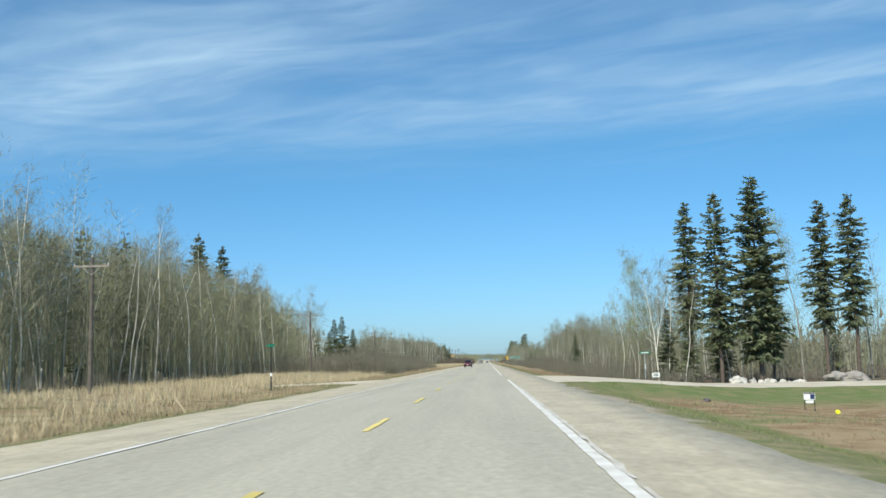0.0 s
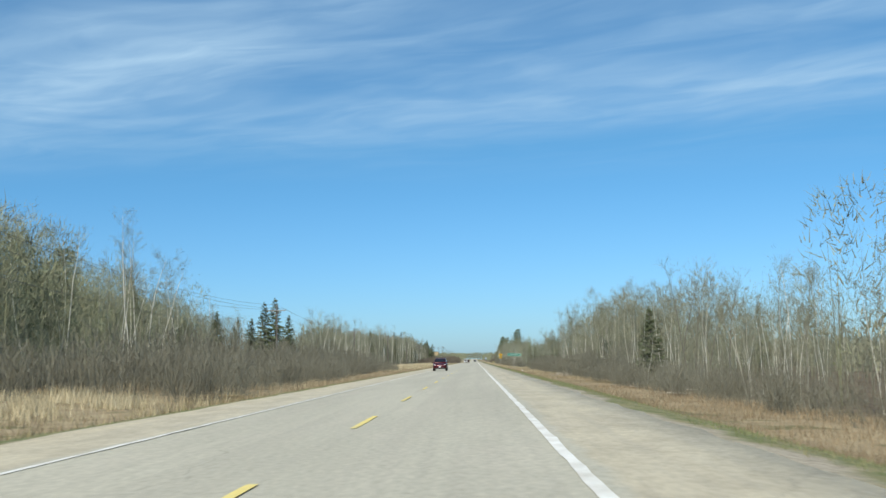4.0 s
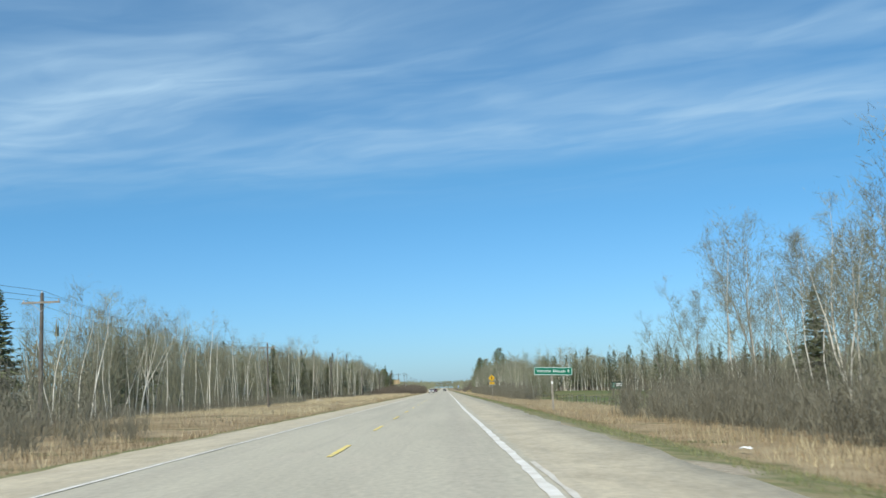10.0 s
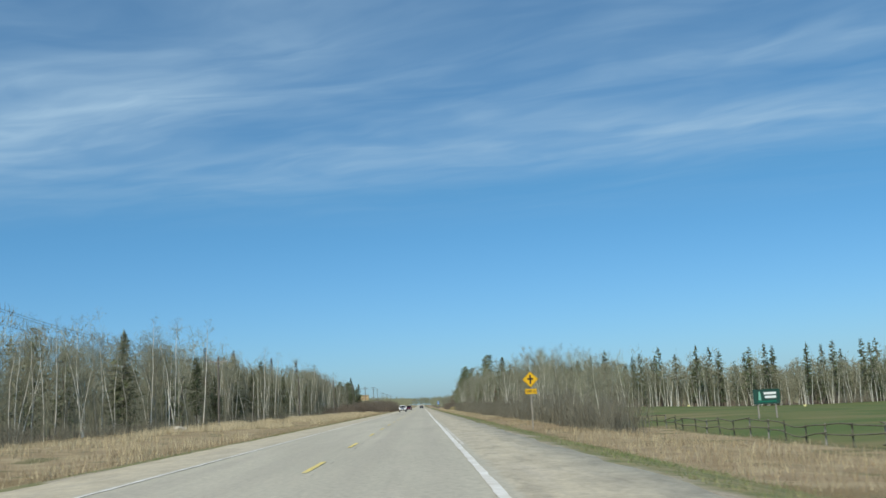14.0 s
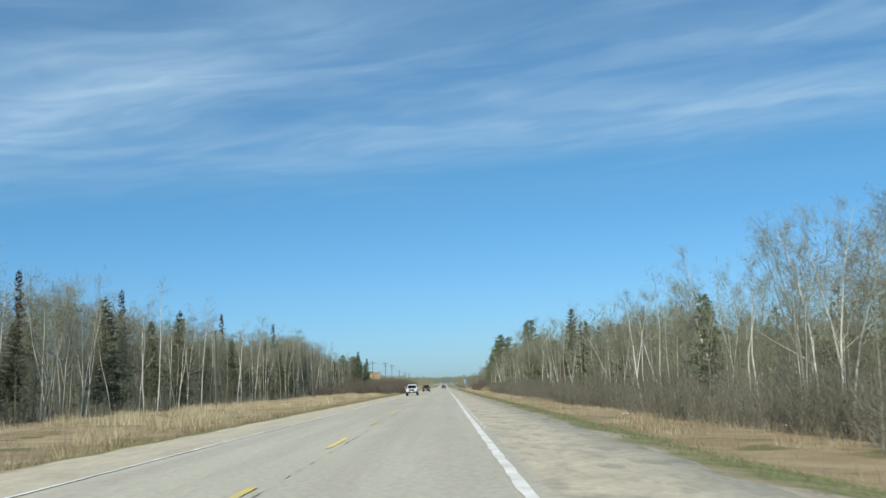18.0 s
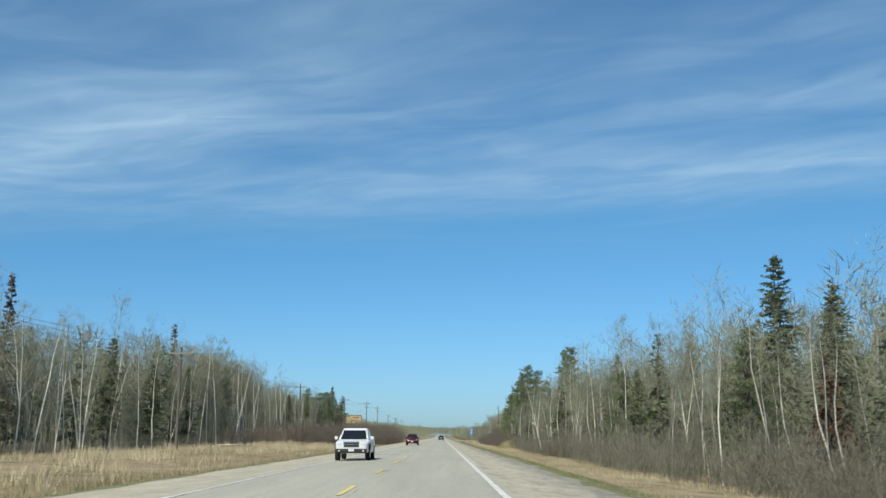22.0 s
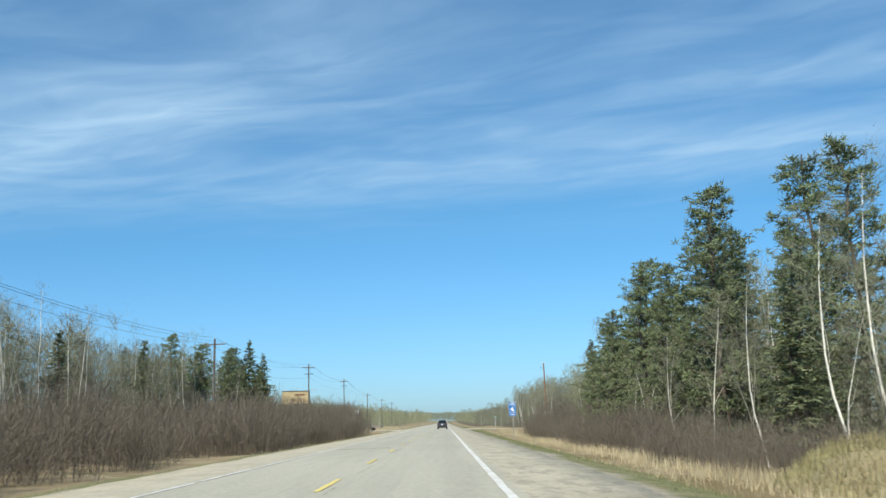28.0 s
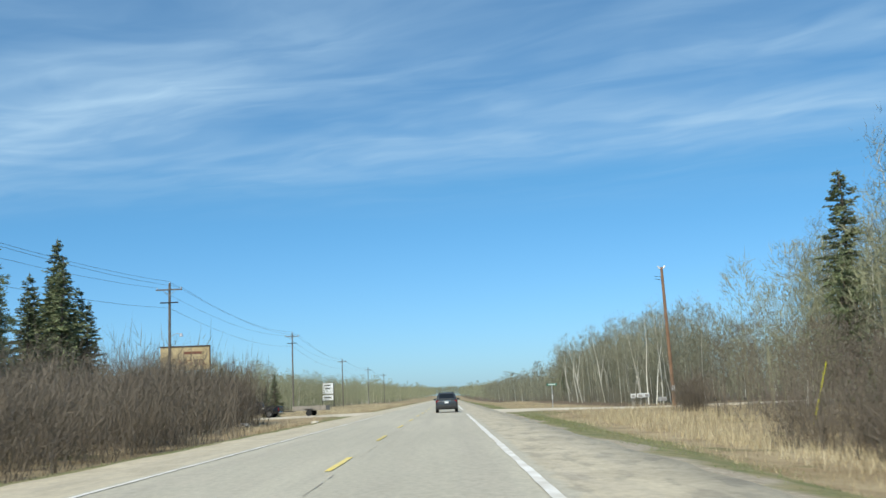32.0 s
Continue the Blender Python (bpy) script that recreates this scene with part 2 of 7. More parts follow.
class Soup:
    """Collects tubes, blades and sprays as triangles."""

    def __init__(self):
        self.v, self.f, self.n = [], [], 0

    def add(self, v, f):
        v = np.asarray(v, float).reshape(-1, 3)
        self.v.append(v); self.f.append(np.asarray(f, int).reshape(-1, 3) + self.n); self.n += len(v)

    def tube(self, pts, rad, sides=4):
        pts = [np.asarray(p, float) for p in pts]
        k, rings = len(pts), []
        for i, p in enumerate(pts):
            d = pts[min(i + 1, k - 1)] - pts[max(i - 1, 0)]
            d = d / (np.linalg.norm(d) + 1e-9)
            u = np.cross(d, (0.31, 0.87, 0.1) if abs(d[2]) > 0.7 else (0, 0, 1)); u /= np.linalg.norm(u) + 1e-9
            w = np.cross(d, u)
            a = np.arange(sides) * 2 * math.pi / sides
            rings.append(p + rad[i] * (np.cos(a)[:, None] * u + np.sin(a)[:, None] * w))
        f = []
        for i in range(k - 1):
            for s in range(sides):
                a, b = i * sides + s, i * sides + (s + 1) % sides
                f += [(a, b, b + sides), (a, b + sides, a + sides)]
        self.add(np.concatenate(rings), f)

    def blades(self, base, tip, width, rng):
        """Thin triangles from base to tip."""
        base, tip = np.asarray(base), np.asarray(tip)
        n = len(base)
        side = np.cross(tip - base, rng.normal(size=(n, 3)))
        side /= np.linalg.norm(side, axis=1)[:, None] + 1e-9
        side *= (np.asarray(width) * 0.5).reshape(-1, 1)
        v = np.stack([base - side, base + side, tip], 1).reshape(-1, 3)
        self.add(v, np.arange(3 * n).reshape(-1, 3))

    def arrays(self):
        return np.concatenate(self.v), np.concatenate(self.f)

    def mesh(self, name, material):
        return mesh_of(name, *self.arrays(), material)


def part(name, bm, material, parent, label=""):
    me = bpy.data.meshes.new(name)
    bm.to_mesh(me); bm.free()
    me.materials.append(material)
    ob = new(name, me)
    ob.parent = parent
    if label:
        ob["label"] = label
    return ob


def thing(name, label, category, group="", m=None, kind=""):
    ob = new(name)
    ob.empty_display_size = 0.2
    if m is not None:
        ob.matrix_world = m
    return tagged(ob, label, category, group, kind)


def mesh_part(name, me, parent, label=""):
    ob = new(name, me)
    ob.parent = parent
    if label:
        ob["label"] = label
    return ob


def box_bm(sx, sy, sz, at=(0, 0, 0), bevel=0.0, bm=None, rot=None):
    own = bmesh.new()
    bmesh.ops.create_cube(own, size=1.0)
    bmesh.ops.scale(own, vec=(sx, sy, sz), verts=own.verts)
    if bevel:
        bmesh.ops.bevel(own, geom=list(own.edges), offset=bevel, segments=2, affect="EDGES", profile=0.7)
    if rot is not None:
        bmesh.ops.transform(own, matrix=rot, verts=own.verts)
    bmesh.ops.translate(own, vec=at, verts=own.verts)
    if bm is None:
        return own
    tmp = bpy.data.meshes.new("tmp"); own.to_mesh(tmp); own.free()
    bm.from_mesh(tmp); bpy.data.meshes.remove(tmp)
    return bm


def rod_bm(r0, r1, h, at=(0, 0, 0), sides=10, rot=None, bm=None):
    own = bmesh.new()
    bmesh.ops.create_cone(own, cap_ends=True, segments=sides, radius1=r0, radius2=r1, depth=h)
    bmesh.ops.translate(own, vec=(0, 0, h / 2), verts=own.verts)
    if rot is not None:
        bmesh.ops.transform(own, matrix=rot, verts=own.verts)
    bmesh.ops.translate(own, vec=at, verts=own.verts)
    if bm is None:
        return own
    tmp = bpy.data.meshes.new("tmp"); own.to_mesh(tmp); own.free()
    bm.from_mesh(tmp); bpy.data.meshes.remove(tmp)
    return bm


# ---- ground ----
def smooth(a, b, x):
    t = min(max((x - a) / (b - a), 0.0), 1.0)
    return t * t * (3 - 2 * t)


# side roads: middle line y(x), half width along y, inner and outer x, height at the outer end, reach and size of the flare
SIDES = [
    (lambda x: 79.5 - 5.0 * math.exp(-(x - 6) / 12), 5.0, 6.0, 120.0, -1.15, 12.0, 11.0),
    (lambda x: 75.5 + 0.35 * (x + 6.5), 1.6, -6.0, -15.0, -0.45, 2.2, 9.0),
    (lambda x: 876.5, 5.0, 6.0, 160.0, -0.45, 4.0, 7.0),
    (lambda x: 893.0, 5.0, -6.0, -120.0, -0.2, 5.0, 8.0),
]


def side_at(x, y):
    """How far a point is along y from a side road's edge, and that road's own height there."""
    best = (99.0, 0.0)
    for mid, hw, x0, x1, low, reach, flare in SIDES:
        if x * x0 > 0:
            d = abs(y - mid(x)) - hw - 0.92 * flare * math.exp(-max(abs(x) - 6, 0) / reach)
            if d < best[0]:
                best = (d, -0.16 + (low + 0.16) * smooth(6.4, 24, abs(x)))
    return best


def ground_z(x, y):
    """Height of the land beside the road: shoulders fall to a ditch and rise behind it."""
    if x >= 0:
        up = smooth(812, 842, y) * (1 - smooth(990, 1060, y))
        z = -0.14 - (0.86 - 0.35 * up) * smooth(6.4, 11.0, x) - 0.6 * (1 - up) * smooth(11, 22, x) + 0.15 * up * smooth(13, 18, x)
        # the mown field falls away to the east
        z -= 3.2 * smooth(40, 140, x) * smooth(340, 470, y) * (1 - smooth(700, 780, y))
    else:
        z = -0.14 - 0.46 * smooth(6.4, 10.5, -x) + 0.35 * smooth(12, 22, -x) - 0.30 * smooth(26, 42, -x)
    z += 0.22 * noise.noise(Vector((x * 0.09, y * 0.07, 0))) * smooth(7, 11, abs(x)) * (1 - smooth(45, 120, abs(x)))
    d, sz = side_at(x, y)
    k = 1 - smooth(0, 8, d)
    return z * (1 - k) + sz * k + rise(y)


def rise(y):
    """The land rises gently far ahead."""
    return 5 * smooth(1400, 2600, y)


def build_ground():
    xs = [-3500, -1500, -600, -250, -120, -70, -48, -36, -30, -26, -22, -19, -16, -14, -12, -10.5, -9, -8, -7.2, -6.5, -6.0, -4, 0,
          4, 6.0, 6.5, 7.2, 8, 9, 10, 11, 12, 13.5, 15, 17, 19, 22, 26, 30, 36, 42, 48, 58, 70, 85, 100, 120, 140, 180, 250, 600, 1500, 3500]
    ys = [-900, -300, -120, -60] + list(range(-40, 1260, 5)) + [1300, 1400, 1550, 1750, 2000, 2300, 2700, 3200, 4000, 5200]
    verts = []
    for y in ys:
        for x in xs:
            z = ground_z(x, y) if abs(x) >= 6.0 else -0.30 + rise(y)
            verts.append((x, y, z))
    n, tris = len(xs), []
    for j in range(len(ys) - 1):
        for i in range(n - 1):
            a = j * n + i
            tris += [(a, a + 1, a + 1 + n), (a, a + 1 + n, a + n)]
    m = bpy.data.materials.new("verge_ground")
    m.use_nodes = True
    nt = m.node_tree
    N, Lk = nt.nodes.new, nt.links.new
    b = nt.nodes["Principled BSDF"]; b.inputs["Roughness"].default_value = 0.95; b.inputs["Specular IOR Level"].default_value = 0.15
    geo = N("ShaderNodeNewGeometry"); sep = N("ShaderNodeSeparateXYZ"); Lk(geo.outputs["Position"], sep.inputs[0])

    def nz(scale, detail=4):
        no = N("ShaderNodeTexNoise"); no.inputs["Scale"].default_value, no.inputs["Detail"].default_value = scale, detail
        Lk(geo.outputs["Position"], no.inputs["Vector"])
        return no.outputs["Fac"]

    def ramp(sock, a, c):
        mr = N("ShaderNodeMapRange"); mr.interpolation_type = "SMOOTHSTEP"
        mr.inputs["From Min"].default_value, mr.inputs["From Max"].default_value = a, c
        Lk(sock, mr.inputs["Value"]); return mr.outputs[0]

    def mix(fac, A, B):
        mx = N("ShaderNodeMix"); mx.data_type = "RGBA"
        Lk(fac, mx.inputs["Factor"])
        for sock, val in (("A", A), ("B", B)):
            if isinstance(val, tuple):
                mx.inputs[sock].default_value = (*val, 1)
            else:
                Lk(val, mx.inputs[sock])
        return mx.outputs["Result"]

    def math2(op, a, c):
        mm = N("ShaderNodeMath"); mm.operation = op
        for i, val in enumerate((a, c)):
            if isinstance(val, (int, float)):
                mm.inputs[i].default_value = val
            else:
                Lk(val, mm.inputs[i])
        return mm.outputs[0]

    wob = math2("MULTIPLY_ADD", nz(0.22), 3.6)
    mm = wob.node; mm.inputs[2].default_value = -1.8
    xw = math2("ADD", sep.outputs["X"], wob)
    ax = math2("ABSOLUTE", xw, 0)
    dry = mix(ramp(nz(0.5), 0.35, 0.65), (0.37, 0.30, 0.185), (0.28, 0.215, 0.13))
    dry = mix(ramp(nz(0.06), 0.5, 0.7), dry, (0.20, 0.15, 0.075))
    dry = mix(ramp(nz(0.35, 6), 0.56, 0.68), dry, (0.155, 0.145, 0.070))
    green = mix(ramp(nz(1.3), 0.35, 0.65), (0.150, 0.168, 0.072), (0.25, 0.22, 0.12))
    litter = mix(ramp(nz(0.9), 0.35, 0.65), (0.175, 0.135, 0.09), (0.11, 0.085, 0.06))
    gravel = mix(ramp(nz(6, 6), 0.35, 0.65), (0.40, 0.35, 0.27), (0.30, 0.26, 0.20))
    # bands out from the road: gravel, green, dry, woodland litter
    c = mix(ramp(ax, 6.3, 6.9), gravel, green)
    c = mix(ramp(ax, 8.8, 10.6), c, dry)
    wood = mix(ramp(sep.outputs["X"], 0.0, 0.1), (0.0, 0.0, 0.0), (1.0, 1.0, 1.0))
    fy = math2("MULTIPLY", ramp(sep.outputs["Y"], 316, 326), math2("SUBTRACT", 1.0, ramp(sep.outputs["Y"], 668, 678)))
    c = mix(math2("MULTIPLY", math2("MULTIPLY", ramp(ax, 17.5, 21.0), wood), math2("SUBTRACT", 1.0, fy)), c, litter)
    c = mix(ramp(ax, 33.0, 38.0), c, litter)
    # patchy mown grass and brown earth by the first side road
    near = math2("MULTIPLY", wood, math2("SUBTRACT", 1.0, ramp(sep.outputs["Y"], 86, 104)))
    near = math2("MULTIPLY", near, math2("SUBTRACT", 1.0, ramp(ax, 40, 60)))
    turf = mix(ramp(nz(0.7, 6), 0.40, 0.66), (0.135, 0.180, 0.062), (0.215, 0.205, 0.095))
    bare = math2("MULTIPLY", math2("MULTIPLY", ramp(ax, 10.0, 11.4), math2("SUBTRACT", 1.0, ramp(sep.outputs["Y"], 50, 62))), ramp(nz(0.3, 5), 0.29, 0.46))
    patch = mix(bare, turf, mix(ramp(nz(0.6, 5), 0.4, 0.62), (0.33, 0.25, 0.15), (0.23, 0.155, 0.085)))
    c = mix(math2("MULTIPLY", near, ramp(ax, 7.5, 9.0)), c, patch)
    # mown grass field beside the road
    fx = ramp(sep.outputs["X"], 21.2, 22.6)
    fieldm = math2("MULTIPLY", fx, fy)
    lawn = mix(ramp(nz(0.08), 0.4, 0.62), (0.095, 0.132, 0.042), (0.140, 0.152, 0.060))
    lawn = mix(math2("MULTIPLY", ramp(nz(0.05, 6), 0.48, 0.60), math2("SUBTRACT", 1.0, ramp(sep.outputs["X"], 34, 60))), lawn, (0.20, 0.175, 0.085))
    c = mix(fieldm, c, lawn)
    fine = nz(9, 3)
    hs = N("ShaderNodeHueSaturation"); vv = N("ShaderNodeMapRange")
    vv.inputs["To Min"].default_value, vv.inputs["To Max"].default_value = 0.65, 1.35
    Lk(fine, vv.inputs["Value"]); Lk(vv.outputs[0], hs.inputs["Value"]); Lk(c, hs.inputs["Color"])
    Lk(hs.outputs[0], b.inputs["Base Color"])
    bp = N("ShaderNodeBump"); bp.inputs["Strength"].default_value = 0.6; bp.inputs["Distance"].default_value = 0.08
    Lk(nz(4, 6), bp.inputs["Height"]); Lk(bp.outputs[0], b.inputs["Normal"])
    ob = new("ground", mesh_of("ground", verts, tris, m))
    tagged(ob, "grassy highway verge with ditches, green edges and dry grass", "ground", kind="structure")


build_ground()


# ---- road ----
def asphalt():
    m = bpy.data.materials.new("worn_asphalt")
    m.use_nodes = True
    nt = m.node_tree
    N, Lk = nt.nodes.new, nt.links.new
    b = nt.nodes["Principled BSDF"]; b.inputs["Roughness"].default_value = 0.82; b.inputs["Specular IOR Level"].default_value = 0.35
    geo = N("ShaderNodeNewGeometry"); sep = N("ShaderNodeSeparateXYZ"); Lk(geo.outputs["Position"], sep.inputs[0])

    def nz(scale, detail=4, stretch=None):
        no = N("ShaderNodeTexNoise"); no.inputs["Scale"].default_value, no.inputs["Detail"].default_value = scale, detail
        if stretch:
            mp = N("ShaderNodeMapping"); mp.inputs["Scale"].default_value = stretch
            Lk(geo.outputs["Position"], mp.inputs[0]); Lk(mp.outputs[0], no.inputs["Vector"])
        else:
            Lk(geo.outputs["Position"], no.inputs["Vector"])
        return no.outputs["Fac"]

    def ramp(sock, a, c):
        mr = N("ShaderNodeMapRange"); mr.interpolation_type = "SMOOTHSTEP"
        mr.inputs["From Min"].default_value, mr.inputs["From Max"].default_value = a, c
        Lk(sock, mr.inputs["Value"]); return mr.outputs[0]

    def mix(fac, A, B):
        mx = N("ShaderNodeMix"); mx.data_type = "RGBA"; Lk(fac, mx.inputs["Factor"])
        for sock, val in (("A", A), ("B", B)):
            if isinstance(val, tuple):
                mx.inputs[sock].default_value = (*val, 1)
            else:
                Lk(val, mx.inputs[sock])
        return mx.outputs["Result"]

    def math2(op, a, c):
        mm = N("ShaderNodeMath"); mm.operation = op
        for i, val in enumerate((a, c)):
            if isinstance(val, (int, float)):
                mm.inputs[i].default_value = val
            else:
                Lk(val, mm.inputs[i])
        return mm.outputs[0]

    lane = mix(ramp(nz(0.35, 5, (1, 0.12, 1)), 0.35, 0.65), (0.466, 0.436, 0.343), (0.418, 0.391, 0.308))
    # wheel tracks: about 0.9 m either side of each lane's middle, polished a little darker
    ax = math2("ABSOLUTE", sep.outputs["X"], 0)
    tr = math2("ABSOLUTE", math2("SUBTRACT", math2("ABSOLUTE", math2("SUBTRACT", ax, 1.9), 0), 0.85), 0)
    track = math2("MULTIPLY", math2("SUBTRACT", 1.0, ramp(tr, 0.12, 0.55)), ramp(nz(0.2, 3, (1, 0.1, 1)), 0.3, 0.7))
    lane = mix(math2("MULTIPLY", track, 0.55), lane, (0.385, 0.350, 0.283))
    # crumbling shoulder: paler and browner, with dark patches
    sh = mix(ramp(nz(0.9, 6, (1, 0.5, 1)), 0.38, 0.66), (0.525, 0.466, 0.340), (0.440, 0.388, 0.282))
    sh = mix(math2("MULTIPLY", ramp(nz(2.6, 8, (1, 0.7, 1)), 0.45, 0.62), 0.22), sh, (0.32, 0.275, 0.20))
    dark = math2("MULTIPLY", ramp(nz(2.1, 9, (1, 0.30, 1)), 0.52, 0.60), ramp(sep.outputs["Y"], 250, 440))
    dark = math2("MULTIPLY", dark, ramp(sep.outputs["X"], 0.0, 1.0))
    sh = mix(math2("MULTIPLY", dark, 0.38), sh, (0.205, 0.185, 0.150))
    edge = math2("ADD", ax, math2("MULTIPLY", math2("SUBTRACT", nz(1.1, 5), 0.5), 0.5))
    c = mix(ramp(edge, 3.72, 3.95), lane, sh)
    # long stains and patches drawn out by the traffic
    c = mix(math2("MULTIPLY", ramp(nz(1.4, 6, (2.2, 0.08, 1)), 0.45, 0.72), 0.30), c, (0.35, 0.318, 0.258))
    c = mix(math2("MULTIPLY", ramp(nz(0.5, 5, (1.6, 0.35, 1)), 0.55, 0.75), 0.30), c, (0.53, 0.475, 0.385))
    # fine cracks
    vo = N("ShaderNodeTexVoronoi"); vo.feature = "DISTANCE_TO_EDGE"; vo.inputs["Scale"].default_value = 0.16
    mp = N("ShaderNodeMapping"); mp.inputs["Scale"].default_value = (0.8, 0.55, 1)
    dis = N("ShaderNodeTexNoise"); dis.inputs["Scale"].default_value = 0.9; dis.inputs["Detail"].default_value = 6
    Lk(geo.outputs["Position"], dis.inputs["Vector"])
    ad = N("ShaderNodeVectorMath"); ad.operation = "MULTIPLY_ADD"; ad.inputs[1].default_value = (1.6, 1.6, 0)
    Lk(dis.outputs["Color"], ad.inputs[0]); Lk(geo.outputs["Position"], ad.inputs[2])
    Lk(ad.outputs[0], mp.inputs[0]); Lk(mp.outputs[0], vo.inputs["Vector"])
    crack = math2("MULTIPLY", math2("SUBTRACT", 1.0, ramp(vo.outputs["Distance"], 0.0008, 0.0035)), ramp(nz(0.07, 2), 0.48, 0.6))
    c = mix(math2("MULTIPLY", crack, 0.24), c, (0.12, 0.105, 0.09))
    hs = N("ShaderNodeHueSaturation"); vv = N("ShaderNodeMapRange")
    vv.inputs["To Min"].default_value, vv.inputs["To Max"].default_value = 0.62, 1.38
    Lk(nz(9, 8), vv.inputs["Value"]); Lk(vv.outputs[0], hs.inputs["Value"]); Lk(c, hs.inputs["Color"])
    Lk(hs.outputs[0], b.inputs["Base Color"])
    bp = N("ShaderNodeBump"); bp.inputs["Strength"].default_value = 0.35; bp.inputs["Distance"].default_value = 0.01
    Lk(nz(40, 4), bp.inputs["Height"]); Lk(bp.outputs[0], b.inputs["Normal"])
    return m


def road_z(x):
    return -0.0135 * abs(x)


def build_road():
    rng = np.random.default_rng(5)
    ys = list(np.arange(-60, 1260, 2.0)) + list(np.arange(1260, 2500, 40.0))
    xs = [-6.3, -5.0, -3.7, -1.85, 0, 1.85, 3.7, 5.0, 6.3]
    verts, tris = [], []
    for y in ys:
        jr, jl = rng.uniform(-0.14, 0.14), rng.uniform(-0.14, 0.14)
        for i, x in enumerate(xs):
            xx = x + (jl if i == 0 else jr if i == len(xs) - 1 else 0)
            verts.append((xx, y, road_z(x) + rise(y) + rng.normal() * 0.003))
        for x in (-6.34, 6.34):
            verts.append((x + (jl if x < 0 else jr), y, -0.24 + rise(y)))
    n = len(xs) + 2
    for j in range(len(ys) - 1):
        a = j * n
        order = [n - 2] + list(range(len(xs))) + [n - 1]
        for p, q in zip(order, order[1:]):
            tris += [(a + p, a + q, a + n + q), (a + p, a + n + q, a + n + p)]
    global ROAD
    ROAD = new("road", mesh_of("road", verts, tris, asphalt()))
    tagged(ROAD, "worn pale asphalt two-lane highway with crumbling paved shoulders", "road", kind="structure")


build_road()
PAINT_W = mat("road_paint_white", (0.80, 0.785, 0.73), 0.7, 0.25, 1.6, 14, second=(0.60, 0.565, 0.49))
PAINT_FADED = mat("road_paint_faded", (0.64, 0.61, 0.54), 0.75, 0.25, 1.5, 9, second=(0.50, 0.46, 0.385))
PAINT_Y = mat("road_paint_yellow", (0.74, 0.58, 0.14), 0.7, 0.3, 1.2, 14, second=(0.60, 0.50, 0.22), obj=0.15)
TAR = mat("crack_sealant", (0.33, 0.29, 0.235), 0.7, 0.3, 1, 8)


def strip(name, x, y0, y1, w, material, label, seed=0, wobble=0.012, gaps=0.0):
    """A painted line lying 4 mm over the asphalt, with ragged edges and worn gaps."""
    rng = np.random.default_rng(abs(seed))
    ys = np.arange(y0, y1 + 0.01, 0.7)
    verts, tris, k = [], [], 0
    for i, y in enumerate(ys):
        xm = (x if x < 3 else x - 3.6 + edge_x(y)) + 0.012 * math.sin(y * 0.05 + seed)
        wl, wr = w / 2 + rng.normal() * wobble, w / 2 + rng.normal() * wobble
        for xx in (xm - wl, xm + wr):
            verts.append((xx, y, road_z(xx) + 0.012 + rise(y)))
        if i and rng.random() > gaps:
            a = 2 * i - 2
            tris += [(a, a + 1, a + 3), (a, a + 3, a + 2)]
    ob = new(name, mesh_of(name, verts, tris, material))
    ob.parent = ROAD
    ob["label"] = label
    return ob


def edge_x(y):
    """The right-hand edge line drifts a little along the way."""
    return float(np.interp(y, (60, 90, 200, 235, 262, 305, 350, 480, 540, 700, 740, 900), (3.69, 3.54, 3.55, 3.62, 3.60, 3.51, 3.56, 3.55, 3.62, 3.62, 3.56, 3.54)))


def build_markings():
    # right edge line breaks at both side roads; parts are painted twice
    for y0, y1 in ((-30, 67), (89, 862), (886, 1250)):
        strip("edge_line", 3.60, y0, y1, 0.17, PAINT_W, "white edge line with worn margins", int(y0) + 100, 0.010, 0.006)
    for y0, y1, xo in ((-30, 48, 3.755), (206, 262, 3.82), (375, 400, 3.80), (470, 540, 3.82), (586, 640, 3.80)):
        strip("edge_line_old", xo, y0, y1, 0.09, PAINT_FADED, "faded older edge line", int(y0) + 7, 0.02, 0.05)
    for y0, y1 in ((-30, 65), (81, 876), (908, 1250)):
        strip("edge_line", -3.61, y0, y1, 0.12, PAINT_W, "white edge line", int(y0) + 300, 0.012, 0.01)
    rng = np.random.default_rng(3)
    me = None
    for k in range(-3, 92):
        y = 17.88 + 12.35 * k
        if me is None:
            bm = bmesh.new()
            for x0, x1 in ((-0.065, 0.065),):
                vs = []
                for i in range(9):
                    yy = 4.1 * i / 8
                    a, b2 = x0 + rng.normal() * 0.004, x1 + rng.normal() * 0.004
                    vs.append((bm.verts.new((a, yy, 0)), bm.verts.new((b2, yy, 0))))
                for p, q in zip(vs, vs[1:]):
                    bm.faces.new((p[0], p[1], q[1], q[0]))
            me = bpy.data.meshes.new("lane_dash"); bm.to_mesh(me); bm.free(); me.materials.append(PAINT_Y)
        ob = new("lane_dash", me)
        ob.parent = ROAD
        ob.location = (0, y, 0.012)
    # long dark crack along the centre joint
    strip("centre_crack", 0.24, 360, 880, 0.011, TAR, "dark crack along the centre joint", 77, 0.006, 0.45)
    for y, x0, x1 in ((163, 4.4, 5.2), (520, -3.4, -0.6), (742, -3.2, -0.4), (548, -2.9, -1.0), (180, 4.2, 5.9), (610, -3, -0.8)):
        s = Soup()
        xs = np.linspace(x0, x1, 9)
        s.tube([(x, y + 0.12 * math.sin(x * 5 + y), road_z(x) + 0.004) for x in xs], [0.02] * 9, 4)
        ob = new("cross_crack", s.mesh("cross_crack", TAR)); ob.parent = ROAD


build_markings()


